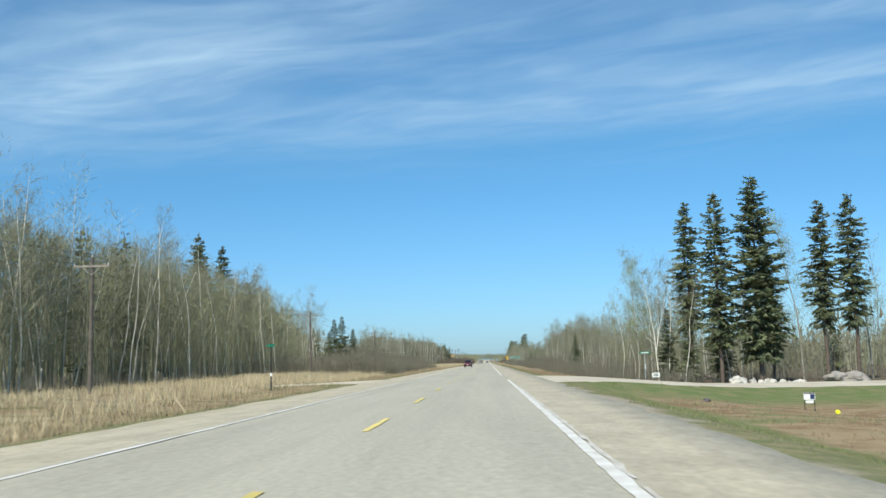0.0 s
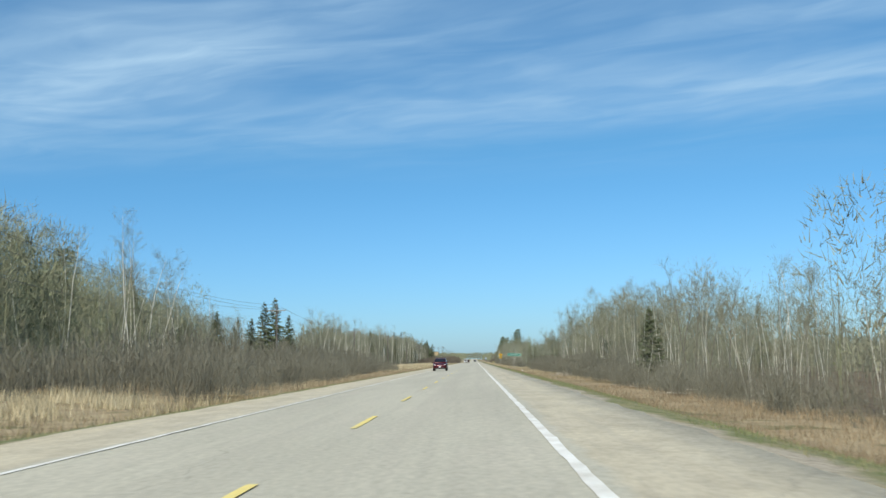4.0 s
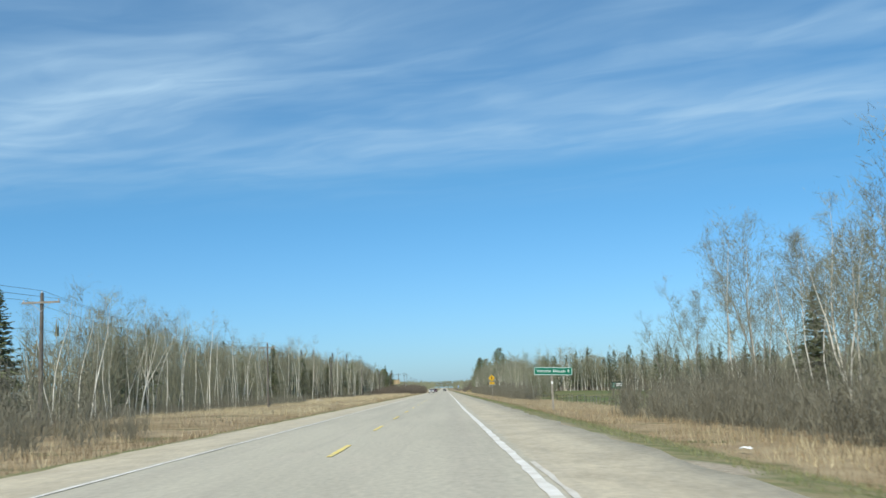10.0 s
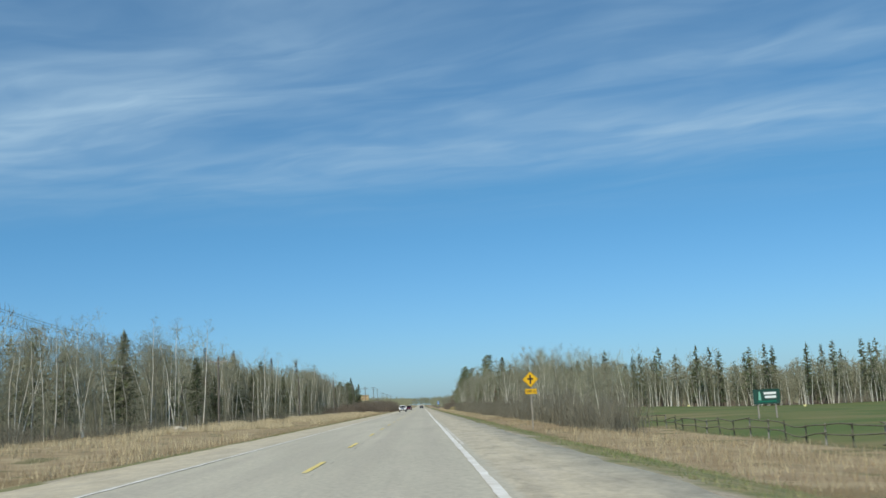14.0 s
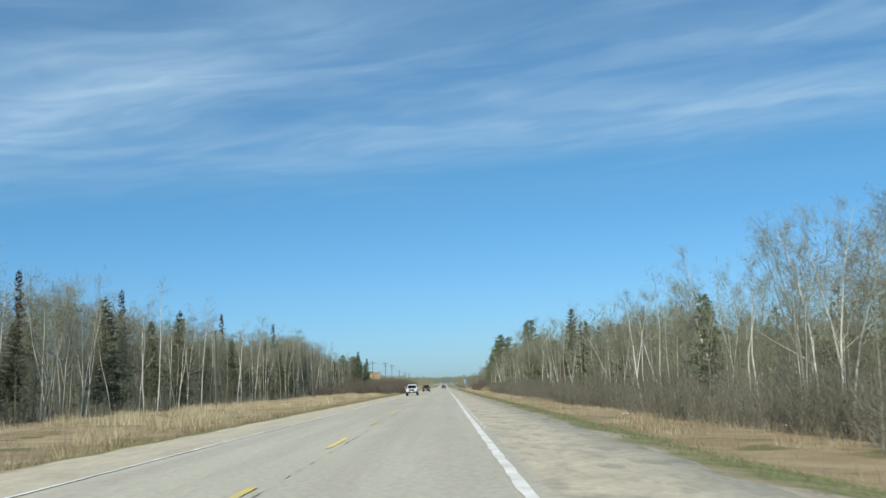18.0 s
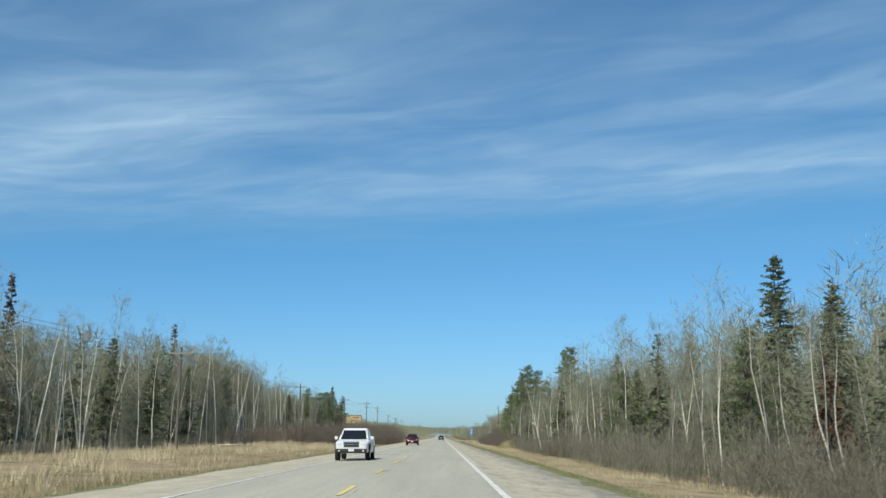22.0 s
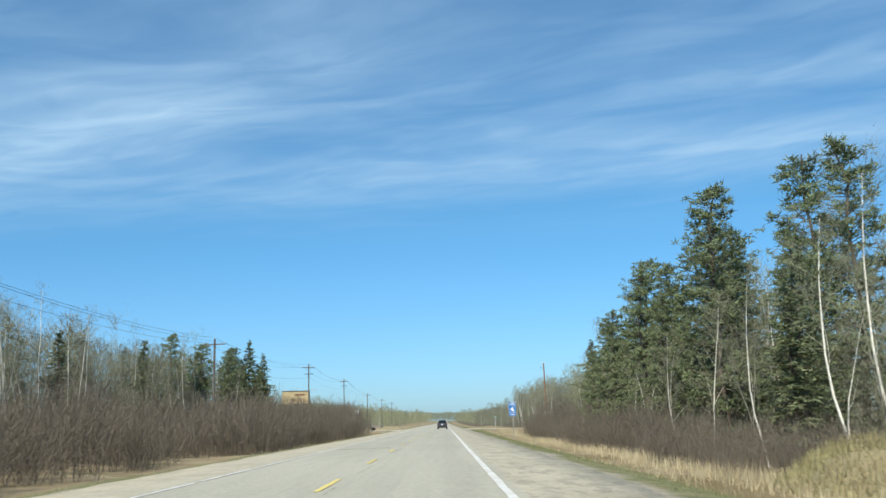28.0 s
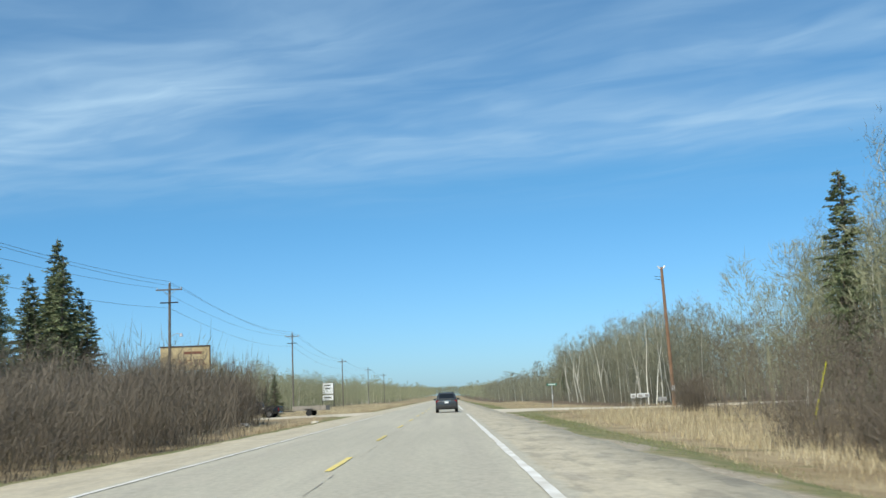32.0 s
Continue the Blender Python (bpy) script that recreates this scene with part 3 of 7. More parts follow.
def side_road(name, k, label, dirt):
    """A gravel side road that flares where it meets the highway."""
    mid, hw, x0, x1, low, reach, flare = SIDES[k]
    rng = np.random.default_rng(k + 40)
    n = 44
    verts, tris = [], []
    sgn = 1 if x1 > x0 else -1
    for i in range(n):
        x = x0 - 0.1 * sgn + (x1 - x0) * (i / (n - 1)) ** 1.8
        w = hw * 0.92 + flare * math.exp(-abs(x - x0) / reach)
        for j in range(9):
            yy = mid(x) + (j / 4 - 1) * (w + (rng.uniform(-0.35, 0.35) if j in (0, 8) else 0))
            z = -0.088 if abs(x) < 6.3 else max(ground_z(x, yy), -0.16 + (low + 0.16) * smooth(6.4, 24, abs(x))) + 0.05
            verts.append((x, yy, z if j not in (0, 8) else z - 0.12))
    for i in range(n - 1):
        for j in range(8):
            a = i * 9 + j
            q = [(a, a + 9, a + 10), (a, a + 10, a + 1)]
            tris += q if sgn > 0 else [t2[::-1] for t2 in q]
    ob = new(name, mesh_of(name, verts, tris, dirt))
    tagged(ob, label, "side road", kind="structure")


DIRT = mat("pale_gravel", (0.60, 0.54, 0.42), 0.95, 0.3, 0.35, 9, bump=0.5, second=(0.47, 0.41, 0.31))
side_road("side_road", 0, "pale gravel side road meeting the highway", DIRT)
side_road("driveway", 1, "pale gravel driveway through the verge", DIRT)
side_road("side_road_crossing", 2, "pale gravel crossroad arm", DIRT)
side_road("side_road_crossing", 3, "pale gravel crossroad arm", DIRT)


# ---- trees ----
def bare_tree(seed, h, lean=0.05, spread=0.2, twigs=9, width=0.028, low=0.3, fork=False):
    """Arrays for a leafless birch or aspen: (trunk with limbs, twigs)."""
    r = np.random.default_rng(abs(seed))
    wood, fine = Soup(), Soup()

    def stem(p0, d0, length, rad, n=7, bend=0.06):
        pts, d = [np.array(p0, float)], np.array(d0, float)
        for i in range(n):
            d = d + r.normal(size=3) * bend * np.array((1, 1, 0.2)); d /= np.linalg.norm(d)
            pts.append(pts[-1] + d * length / n)
        return pts, [max(rad * (1 - 0.9 * i / n), 0.008) for i in range(n + 1)]

    a = r.uniform(0, 6.28)
    stems = [stem((0, 0, -0.15), (math.cos(a) * lean, math.sin(a) * lean, 1), h, h * 0.0050 + 0.012)]
    if fork:
        p = stems[0][0][2]
        b = r.uniform(0, 6.28)
        stems.append(stem(p, (math.cos(b) * 0.28, math.sin(b) * 0.28, 1), h * 0.68, h * 0.0044 + 0.012))
    for pts, rad in stems:
        wood.tube(pts, rad, 5)
        n = int(15 + h * 0.5)
        for k in range(n):
            t = low + (1 - low) * (k + r.random()) / n
            i = min(int(t * (len(pts) - 1)), len(pts) - 2)
            q = pts[i] + (pts[i + 1] - pts[i]) * (t * (len(pts) - 1) - i)
            b = r.uniform(0, 6.28)
            ln = h * spread * (1.22 - t) * r.uniform(0.6, 1.25) + 0.6
            el = r.uniform(0.6, 1.15)
            lp, lr = stem(q, (math.cos(b) * math.cos(el), math.sin(b) * math.cos(el), math.sin(el)), ln, 0.005 + 0.006 * ln, 4, 0.16)
            (wood if ln > h * 0.19 and r.random() < 0.5 else fine).tube(lp, lr, 3)
            for s in range(4):
                u = r.uniform(0.3, 1.0)
                j = min(int(u * 4), 3)
                q2 = lp[j] + (lp[j + 1] - lp[j]) * (u * 4 - j)
                d2 = lp[j + 1] - lp[j]; d2 = d2 / np.linalg.norm(d2) + r.normal(size=3) * 0.55 + np.array((0, 0, 0.25)); d2 /= np.linalg.norm(d2)
                sl = ln * r.uniform(0.3, 0.6)
                bp = [q2, q2 + d2 * sl * 0.5, q2 + (d2 + (0, 0, 0.1)) * sl]
                fine.blades([bp[0]], [bp[2]], [0.02], r)
                tb = np.array([q2 + d2 * sl * v for v in r.uniform(0.1, 1.1, twigs)]) + r.normal(size=(twigs, 3)) * 0.17
                td = d2 + r.normal(size=(twigs, 3)) * 0.6 + np.array((0, 0, 0.2))
                td /= np.linalg.norm(td, axis=1)[:, None]
                fine.blades(tb, tb + td * (r.uniform(0.16, 0.5, twigs) * min(1, 0.4 + h / 16))[:, None], np.full(twigs, width), r)
    return wood.arrays(), fine.arrays()


def leafing_tree(seed, h):
    """A young aspen with small pale leaves: (trunk with limbs, twigs and leaves)."""
    wood, fine = bare_tree(seed, h, 0.03, 0.17, 7, 0.03, 0.28)
    r = np.random.default_rng(seed + 50)
    s = Soup(); s.add(*fine)
    v = fine[0]
    pick = v[r.integers(0, len(v), 4200)] + r.normal(size=(4200, 3)) * 0.20
    pick = pick[pick[:, 2] > h * 0.3]
    d = r.normal(size=pick.shape)
    s.blades(pick, pick + d * 0.05, np.full(len(pick), 0.055), r)
    return wood, s.arrays()


def conifer(seed, h, wide=0.16, bare=0.12, dense=1.0, droop=0.25, ragged=0.35, tufts=5, fat=1.0, column=False, limbs=True):
    """A spruce: (trunk, boughs of hanging sprays)."""
    r = np.random.default_rng(abs(seed))
    wood, green = Soup(), Soup()
    pts = [np.array((r.normal() * 0.03 * i, r.normal() * 0.03 * i, h * i / 7 - 0.15 * (i == 0))) for i in range(8)]
    wood.tube(pts, [h * 0.011 * (1 - 0.93 * i / 7) + 0.015 for i in range(8)], 6)
    z = h * bare
    while z < h * 0.985:
        t = (z - h * bare) / (h * (1 - bare))
        prof = (1 - t) ** 0.55 * (0.5 + 0.5 * min(1, 2.5 * t)) if column else (1 - t) ** 0.8 * min(1, 0.55 + 2.2 * t)
        if column:
            prof *= 0.8 + 0.5 * noise.noise(Vector((z * 0.7, seed, 0)))
        for k in range(max(4, int(7 * dense * (0.5 + 0.5 * (1 - t)) + 1))):
            a = r.uniform(0, 6.28)
            ln = h * wide * prof * r.uniform(1 - ragged, 1 + ragged * 0.6) + 0.22
            if r.random() < 0.08:
                continue
            up = 0.35 * t - droop * (1 - t) + r.normal() * 0.2
            d = np.array((math.cos(a), math.sin(a), up)); d /= np.linalg.norm(d)
            p0 = np.array((0, 0, z + r.uniform(-0.2, 0.2)))
            side = np.array((-math.sin(a), math.cos(a), 0))
            if limbs:
                wood.tube([p0, p0 + d * ln * 0.9], [0.012 + ln * 0.008, 0.006], 3)
            m = tufts + int(ln * 2.4)
            u = r.uniform(0.15, 1.0, m)
            b = p0 + d * ln * u[:, None] + r.normal(size=(m, 3)) * 0.05
            sw = r.choice((-1, 1), m) * r.uniform(0.3, 1.0, m)
            tip = b + side * (sw * (0.42 * ln * (1.1 - u) + 0.18))[:, None] + d * (0.30 * ln * r.uniform(0.2, 0.8, m))[:, None]
            tip[:, 2] -= r.uniform(0.02, 0.30, m) * (0.35 + 0.5 * (1 - t))
            green.blades(b, tip, np.full(m, (0.24 + 0.08 * ln) * fat), r)
            green.blades([p0 + d * ln * 0.5], [p0 + d * ln * 1.12 + (0, 0, -0.08)], [0.22 * min(1.0, 0.1 + 0.8 * fat)], r)
        z += h * 0.019 / dense ** 0.5 * r.uniform(0.6, 1.4)
    green.blades([(0, 0, h * 0.94)], [(0, 0, h * 1.02)], [0.2], r)
    return wood.arrays(), green.arrays()


def pine(seed, h, wide, bare):
    """A pine: (trunk, soft clumps of short needles on rising, uneven limbs)."""
    r = np.random.default_rng(seed)
    wood, green = Soup(), Soup()
    pts = [np.array((r.normal() * 0.05 * i, r.normal() * 0.05 * i, h * i / 7 - 0.15 * (i == 0))) for i in range(8)]
    wood.tube(pts, [h * 0.011 * (1 - 0.9 * i / 7) + 0.02 for i in range(8)], 6)
    z = h * bare
    while z < h * 0.98:
        t = (z - h * bare) / (h * (1 - bare))
        prof = (1 - t) ** 0.58 * min(1, 0.66 + 1.4 * t) * (0.9 + 0.5 * noise.noise(Vector((z * 0.8, seed, 0))))
        for k in range(4 if t < 0.75 else 3):
            a, ln = r.uniform(0, 6.28), h * wide * prof * r.uniform(0.5, 1.2) + 0.3
            d = np.array((math.cos(a), math.sin(a), 0.05 + 0.45 * t + r.normal() * 0.14)); d /= np.linalg.norm(d)
            p0 = np.array((0, 0, z + r.uniform(-0.3, 0.3)))
            wood.tube([p0, p0 + d * ln * 0.95], [0.014 + ln * 0.009, 0.006], 3)
            for c in range(2 + int(ln * 2.0)):
                q = p0 + d * ln * r.uniform(0.25, 1.05) + r.normal(size=3) * np.array((0.20, 0.20, 0.07)) * (0.6 + 0.3 * ln)
                m = 15
                s = r.normal(size=(m, 3)) * (1, 1, 0.6) + (0, 0, 0.3); s /= np.linalg.norm(s, axis=1)[:, None]
                o = q + s * 0.05 + r.normal(size=(m, 3)) * (0.09, 0.09, 0.05)
                green.blades(o, o + s * r.uniform(0.18, 0.38, m)[:, None], np.full(m, 0.075), r)
        z += h * 0.021 * r.uniform(0.6, 1.4)
    return wood.arrays(), green.arrays()


def shrub(seed, h=3.0, stems=10, twigs=8, width=0.04, lean=0.5, short=0.5):
    """A leafless clump: stems fan out of one foot and fray into a rounded head of twigs."""
    r = np.random.default_rng(seed)
    s = Soup()
    a = r.uniform(0, 6.28, stems); tilt = r.uniform(0.03, lean, stems); ln = h * r.uniform(0.55, 0.95, stems) * (1.05 - 0.35 * tilt / lean)
    d = np.stack([np.cos(a) * tilt, np.sin(a) * tilt, np.ones(stems)], 1); d /= np.linalg.norm(d, axis=1)[:, None]
    b = np.stack([r.normal(size=stems) * 0.34, r.normal(size=stems) * 0.34, np.full(stems, -0.1)], 1)
    s.blades(b, b + d * ln[:, None], np.full(stems, width * 1.2), r)
    for k in range(twigs):
        u = r.uniform(0.12, 1.0, stems) ** 0.8
        q = b + d * (ln * u)[:, None] + r.normal(size=b.shape) * 0.07
        td = d + r.normal(size=d.shape) * 0.46
        s.blades(q, q + td * (r.uniform(0.12, short, stems) * ln * (1.0 - 0.6 * u))[:, None], np.full(stems, width), r)
    return s.arrays()


def haze_crown(seed, h=3.0, n=200, w=0.0054):
    """A young tree deep in the wood: a thin stem under an egg-shaped haze of short twigs."""
    r = np.random.default_rng(seed)
    s = Soup()
    u = 0.12 + 0.88 * r.random(n) ** 0.7
    rad = h * 0.15 * np.sqrt(np.clip(1 - ((u - 0.55) / 0.47) ** 2, 0.02, 1)) * (0.35 + 0.65 * np.sqrt(r.random(n)))
    a = r.uniform(0, 6.28, n)
    base = np.stack([np.cos(a) * rad, np.sin(a) * rad, u * h * 0.94], 1)
    d = np.stack([np.cos(a) * 0.45, np.sin(a) * 0.45, np.ones(n) * 0.8], 1) + r.normal(size=(n, 3)) * 0.42
    d /= np.linalg.norm(d, axis=1)[:, None]
    s.blades(base, base + d * (h * r.uniform(0.035, 0.092, n))[:, None], np.full(n, h * w), r)
    s.blades([(0, 0, -0.05)] * 2, [(0.02 * h, 0, h * 0.9), (-0.02 * h, 0.02 * h, h * 0.8)], np.full(2, h * 0.008), r)
    return s.arrays()


def crown_fill(seed, h=3.0, n=105, w=0.0072):
    """The dense fine branching of a tree deep in the wood."""
    r = np.random.default_rng(seed)
    s = Soup()
    u = r.uniform(0.03, 0.93, n) ** 0.85
    rad = h * 0.13 * (0.35 + 1.3 * np.minimum(u * 1.4, 1.25 - u))
    a, q = r.uniform(0, 6.28, n), np.sqrt(r.random(n))
    base = np.stack([np.cos(a) * rad * q, np.sin(a) * rad * q, u * h], 1)
    d = np.stack([np.cos(a) * 0.3, np.sin(a) * 0.3, np.ones(n)], 1) + r.normal(size=(n, 3)) * 0.38
    d /= np.linalg.norm(d, axis=1)[:, None]
    s.blades(base, base + d * (h * r.uniform(0.06, 0.15, n))[:, None], np.full(n, h * w), r)
    s.blades([(0, 0, -0.05)] * 2, [(0.02 * h, 0, h * 0.9), (-0.02 * h, 0.02 * h, h * 0.8)], np.full(2, h * 0.02), r)
    return s.arrays()


def place_many(protos, places, seed=0):
    """Joins copies of prototype arrays at (x, y, z, size, turn) into one pair of arrays."""
    r = np.random.default_rng(abs(seed))
    V, F, n = [], [], 0
    for x, y, z, s, a in places:
        v, f = protos[r.integers(0, len(protos))]
        c, q = math.cos(a), math.sin(a)
        w = v @ np.array(((c, q, 0), (-q, c, 0), (0, 0, 1))) * s + (x, y, z)
        V.append(w); F.append(f + n); n += len(v)
    return np.concatenate(V), np.concatenate(F)


def tree_thing(name, arrays, mats, label, category, group, names=("trunk", "crown")):
    ob = thing(name, label, category, group)
    for (v, f), m, nm in zip(arrays, mats, names):
        mesh_part(nm, mesh_of(nm, v, f, m), ob)
    return ob


BIRCHES = [tree_thing("birch_tree", bare_tree(100 + i, h, ln, sp * 0.95, 16, 0.0175, lo, fk), (BARK_GREY if i in (3, 6) else BARK_WHITE, TWIG),
                      "tall leafless white-barked birch at the wood's edge", "tree", "roadside birches")
           for i, (h, ln, sp, lo, fk) in enumerate(((15, 0.05, 0.19, 0.4, False), (13.5, 0.08, 0.22, 0.3, True), (12, 0.12, 0.2, 0.35, False), (14.5, 0.08, 0.17, 0.45, True),
                                                    (10.5, 0.1, 0.24, 0.28, False), (13, 0.04, 0.16, 0.5, False), (9, 0.14, 0.22, 0.3, True), (16, 0.06, 0.2, 0.45, False)))]
SLIM = [bare_tree(140 + i, h, ln, 0.13, 6, 0.02, 0.5) for i, (h, ln) in enumerate(((14, 0.03), (12.5, 0.1), (15, 0.05), (13, 0.07)))]
BROAD = [tree_thing("poplar_tree", bare_tree(170 + i, 13, 0.04, 0.3, 30, 0.016, 0.24, True), (BARK_GREY, TWIG),
                    "broad leafless poplar with a dense crown of fine twigs", "tree", "broad poplars") for i in range(2)]
GAUNT = [tree_thing("dead_poplar", bare_tree(185 + i, 11, 0.1, 0.24, 3, 0.016, 0.35, i == 0), (mat("dark_bark", (0.20, 0.18, 0.145), 0.9, 0.3, 2, 12), TWIG),
                    "gaunt half-dead poplar with dark forking limbs", "tree", "gaunt poplars") for i in range(2)]
ASPENS = [tree_thing("aspen_tree", leafing_tree(200 + i, h), (BARK_GREY, mat("new_leaves", (0.30, 0.35, 0.17), 0.8, 0.3, 0.5, 3, second=(0.27, 0.28, 0.16), island=0.3)),
                     "aspen with a thin haze of pale green new leaves", "tree", "budding aspens") for i, h in enumerate((15, 13))]
SPRUCES = [tree_thing("spruce_tree", conifer(300 + i, 16, w, b, d, dr, rg, 15, 0.5, i in (0, 2)), (BARK_DARK, NEEDLE),
                      "dark green spruce with ragged drooping boughs", "tree", "spruces", ("trunk", "crown"))
           for i, (w, b, d, dr, rg) in enumerate(((0.155, 0.2, 1.2, 0.3, 0.45), (0.19, 0.08, 1.05, 0.25, 0.4), (0.145, 0.3, 1.1, 0.35, 0.5), (0.23, 0.03, 1.2, 0.2, 0.3)))]
TALL = tree_thing("spruce_tree", conifer(330, 16, 0.195, 0.12, 1.35, 0.15, 0.55, 16, 0.55, True), (BARK_DARK, NEEDLE),
                  "tall dark spruce with a wide uneven crown", "tree", "spruces", ("trunk", "crown"))
PINES = [tree_thing("pine_tree", arrays, (BARK_DARK, NEEDLE_PINE), "green pine with dense clumped needles on uneven limbs", "tree", "pines", ("trunk", "crown"))
         for arrays in (pine(400, 14, 0.24, 0.08), pine(401, 14, 0.28, 0.06))]
SPIRES = [tree_thing("spruce_tree", conifer(340 + i, 20, 0.125, 0.2, 0.5, 0.25, 0.5, 5, 1.7, True), (BARK_DARK, NEEDLE),
                     "slim dark spruce spire above the far treeline", "tree", "far spruces", ("trunk", "crown")) for i in range(3)]
SNAG = tree_thing("dead_spruce", conifer(350, 16, 0.075, 0.1, 0.8, 0.35, 0.5), (BARK_DARK, mat("grey_dead_boughs", (0.10, 0.075, 0.06), 0.9, 0.3, 1, 5, island=0.3)),
                  "dead spruce spire with brown boughs above the birches", "tree", "dead spruces", ("trunk", "crown"))
RUSTY = tree_thing("rusty_spruce", conifer(351, 12, 0.17, 0.08, 1.0, 0.25, 0.35), (BARK_DARK, NEEDLE_DEAD),
                   "small spruce with rust-brown dying needles", "tree", "dead spruces", ("trunk", "crown"))
USED = set()


def plant(proto, x, y, h=None, base=None, turn=None, lean=0.0):
    """Stand a copy of a tree at x, y; the first one is the prototype itself."""
    r = np.random.default_rng(int(abs(x) * 131 + abs(y) * 17))
    top = max((v.co.z for v in proto.children[0].data.vertices))
    s = (h / top) if h else r.uniform(0.85, 1.15)
    z = ground_z(x, y) if base is None else base
    m = Matrix.Translation((x, y, z)) @ Matrix.Rotation(r.uniform(0, 6.28) if turn is None else turn, 4, "Z") @ Matrix.Rotation(lean, 4, "Y") @ Matrix.Scale(s, 4)
    if proto.name in USED:
        ob = copy_thing(proto, m)
    else:
        USED.add(proto.name)
        proto.matrix_basis = m
        ob = proto
    ob.matrix_basis = m
    return ob


# light copies for the depth of the woods
def lite_tree(seed, h, n=270, w=0.030, limbs=20):
    r = np.random.default_rng(abs(seed))
    wood, fine = Soup(), Soup()
    a, ln = r.uniform(0, 6.28), r.uniform(0.02, 0.12)
    ax = np.array((math.cos(a) * ln, math.sin(a) * ln, 1.0))
    off = [np.array((*r.normal(size=2) * 0.012 * h, 0)) * (t > 0) for t in (0, 0.3, 0.6, 0.92)]
    pts = [ax * h * t + o for t, o in zip((0, 0.3, 0.6, 0.92), off)]
    wood.tube(pts, [h * 0.0044 + 0.010, h * 0.0034 + 0.008, h * 0.0022 + 0.006, 0.008], 3)
    u = np.sort(r.uniform(0.2, 0.95, limbs)) ** 0.62
    b = ax * h * u[:, None]
    az, el = r.uniform(0, 6.28, limbs), r.uniform(0.6, 1.2, limbs)
    L = h * 0.17 * (1.35 - u) * r.uniform(0.5, 1.2, limbs) + 0.6
    d = np.stack([np.cos(az) * np.cos(el), np.sin(az) * np.cos(el), np.sin(el)], 1)
    fine.blades(b, b + d * L[:, None], np.full(limbs, 0.04), r)
    k = r.integers(0, limbs, n); t = r.uniform(0.1, 1.05, n)
    q = b[k] + d[k] * (L[k] * t)[:, None] + r.normal(size=(n, 3)) * 0.34
    dd = d[k] + r.normal(size=(n, 3)) * 0.55 + np.array((0, 0, 0.25)); dd /= np.linalg.norm(dd, axis=1)[:, None]
    fine.blades(q, q + dd * r.uniform(0.25, 0.8, n)[:, None], np.full(n, w), r)
    return wood.arrays(), fine.arrays()


MID = [lite_tree(570 + i, h, 90, 0.08, 14) for i, h in enumerate((13, 11, 14, 12))]
FAR = [lite_tree(560 + i, h, 60, 0.16, 12) for i, h in enumerate((13, 11, 14, 12))]
LITE = [lite_tree(500 + i, h) for i, h in enumerate((13, 11, 14, 9.5, 12, 10, 13.5))]
LITE_C = [conifer(520 + i, 11, 0.16, 0.12, 0.3, 0.28, 0.4, 2, 1.1, False, False) for i in range(3)]
SHRUBS = [shrub(540 + i, 3.0, 10, 11, 0.026) for i in range(6)]
SHRUBS_FINE = [shrub(546 + i, 3.0, 13, 17, 0.019, 0.55, 0.44) for i in range(6)]
SHRUBS_NEAR = [shrub(549 + i, 3.0, 17, 18, 0.0125, 0.6, 0.42) for i in range(5)]
SHRUBS_FAR = [shrub(559 + i, 3.0, 7, 8, 0.13, 0.4) for i in range(4)]
FILL = [crown_fill(580 + i) for i in range(6)]
FILL_FAR = [haze_crown(590 + i, 3.0, 165, 0.0098) for i in range(6)]
FILL_FARTHEST = [haze_crown(597 + i, 3.0, 44, 0.036) for i in range(4)]
HAZE = [haze_crown(600 + i) for i in range(7)]
HAZE_FINE = [haze_crown(610 + i, 3.0, 290, 0.0036) for i in range(6)]


def woods(name, spots, label, conif=0.08, twig=None, seed=1, bark=None, protos=None):
    protos = protos or LITE
    r = np.random.default_rng(abs(seed))
    ob = thing(name, label, "woods", kind="stuff")
    dec = [s for s in spots if r.random() > conif]
    con = [s for s in spots if r.random() < conif]
    k = r.integers(0, len(protos), len(dec))
    tone = r.random(len(dec)) < (0.75 if twig else 0.28)
    for nm, idx, m, pick in (("pale_trunks", 0, BARK_WHITE, tone == (bark is BARK_WHITE)), ("grey_trunks", 0, BARK_GREY, tone != (bark is BARK_WHITE)),
                             ("twigs", 1, TWIG, ~tone), ("budding_twigs", 1, TWIG_GREEN, tone)):
        V, F, n = [], [], 0
        if not pick.any():
            continue
        for (x, y, z, s, a), q in ((d, q) for d, q, ok in zip(dec, k, pick) if ok):
            v, f = protos[q][idx]
            c, w = math.cos(a), math.sin(a)
            V.append(v @ np.array(((c, w, 0), (-w, c, 0), (0, 0, 1))) * s + (x, y, z)); F.append(f + n); n += len(v)
        mesh_part(nm, mesh_of(nm, np.concatenate(V), np.concatenate(F), m), ob)
    if con:
        for nm, idx, m in (("conifer_trunks", 0, BARK_DARK), ("conifer_boughs", 1, NEEDLE)):
            v, f = place_many([c[idx] for c in LITE_C], con, seed)
            mesh_part(nm, mesh_of(nm, v, f, m), ob)
    return ob


def belt(x0, x1, y0, y1, n, seed, smin=0.8, smax=1.15):
    r = np.random.default_rng(abs(seed))
    out = []
    for i in range(n):
        y = r.uniform(y0, y1)
        x = x0 + (x1 - x0) * (r.random() ** 1.7 if abs(x1 - x0) < 400 else r.random())
        if side_at(x, y)[0] > 1.5:
            out.append((x, y, ground_z(x, y), r.uniform(smin, smax), r.uniform(0, 6.28)))
    return out


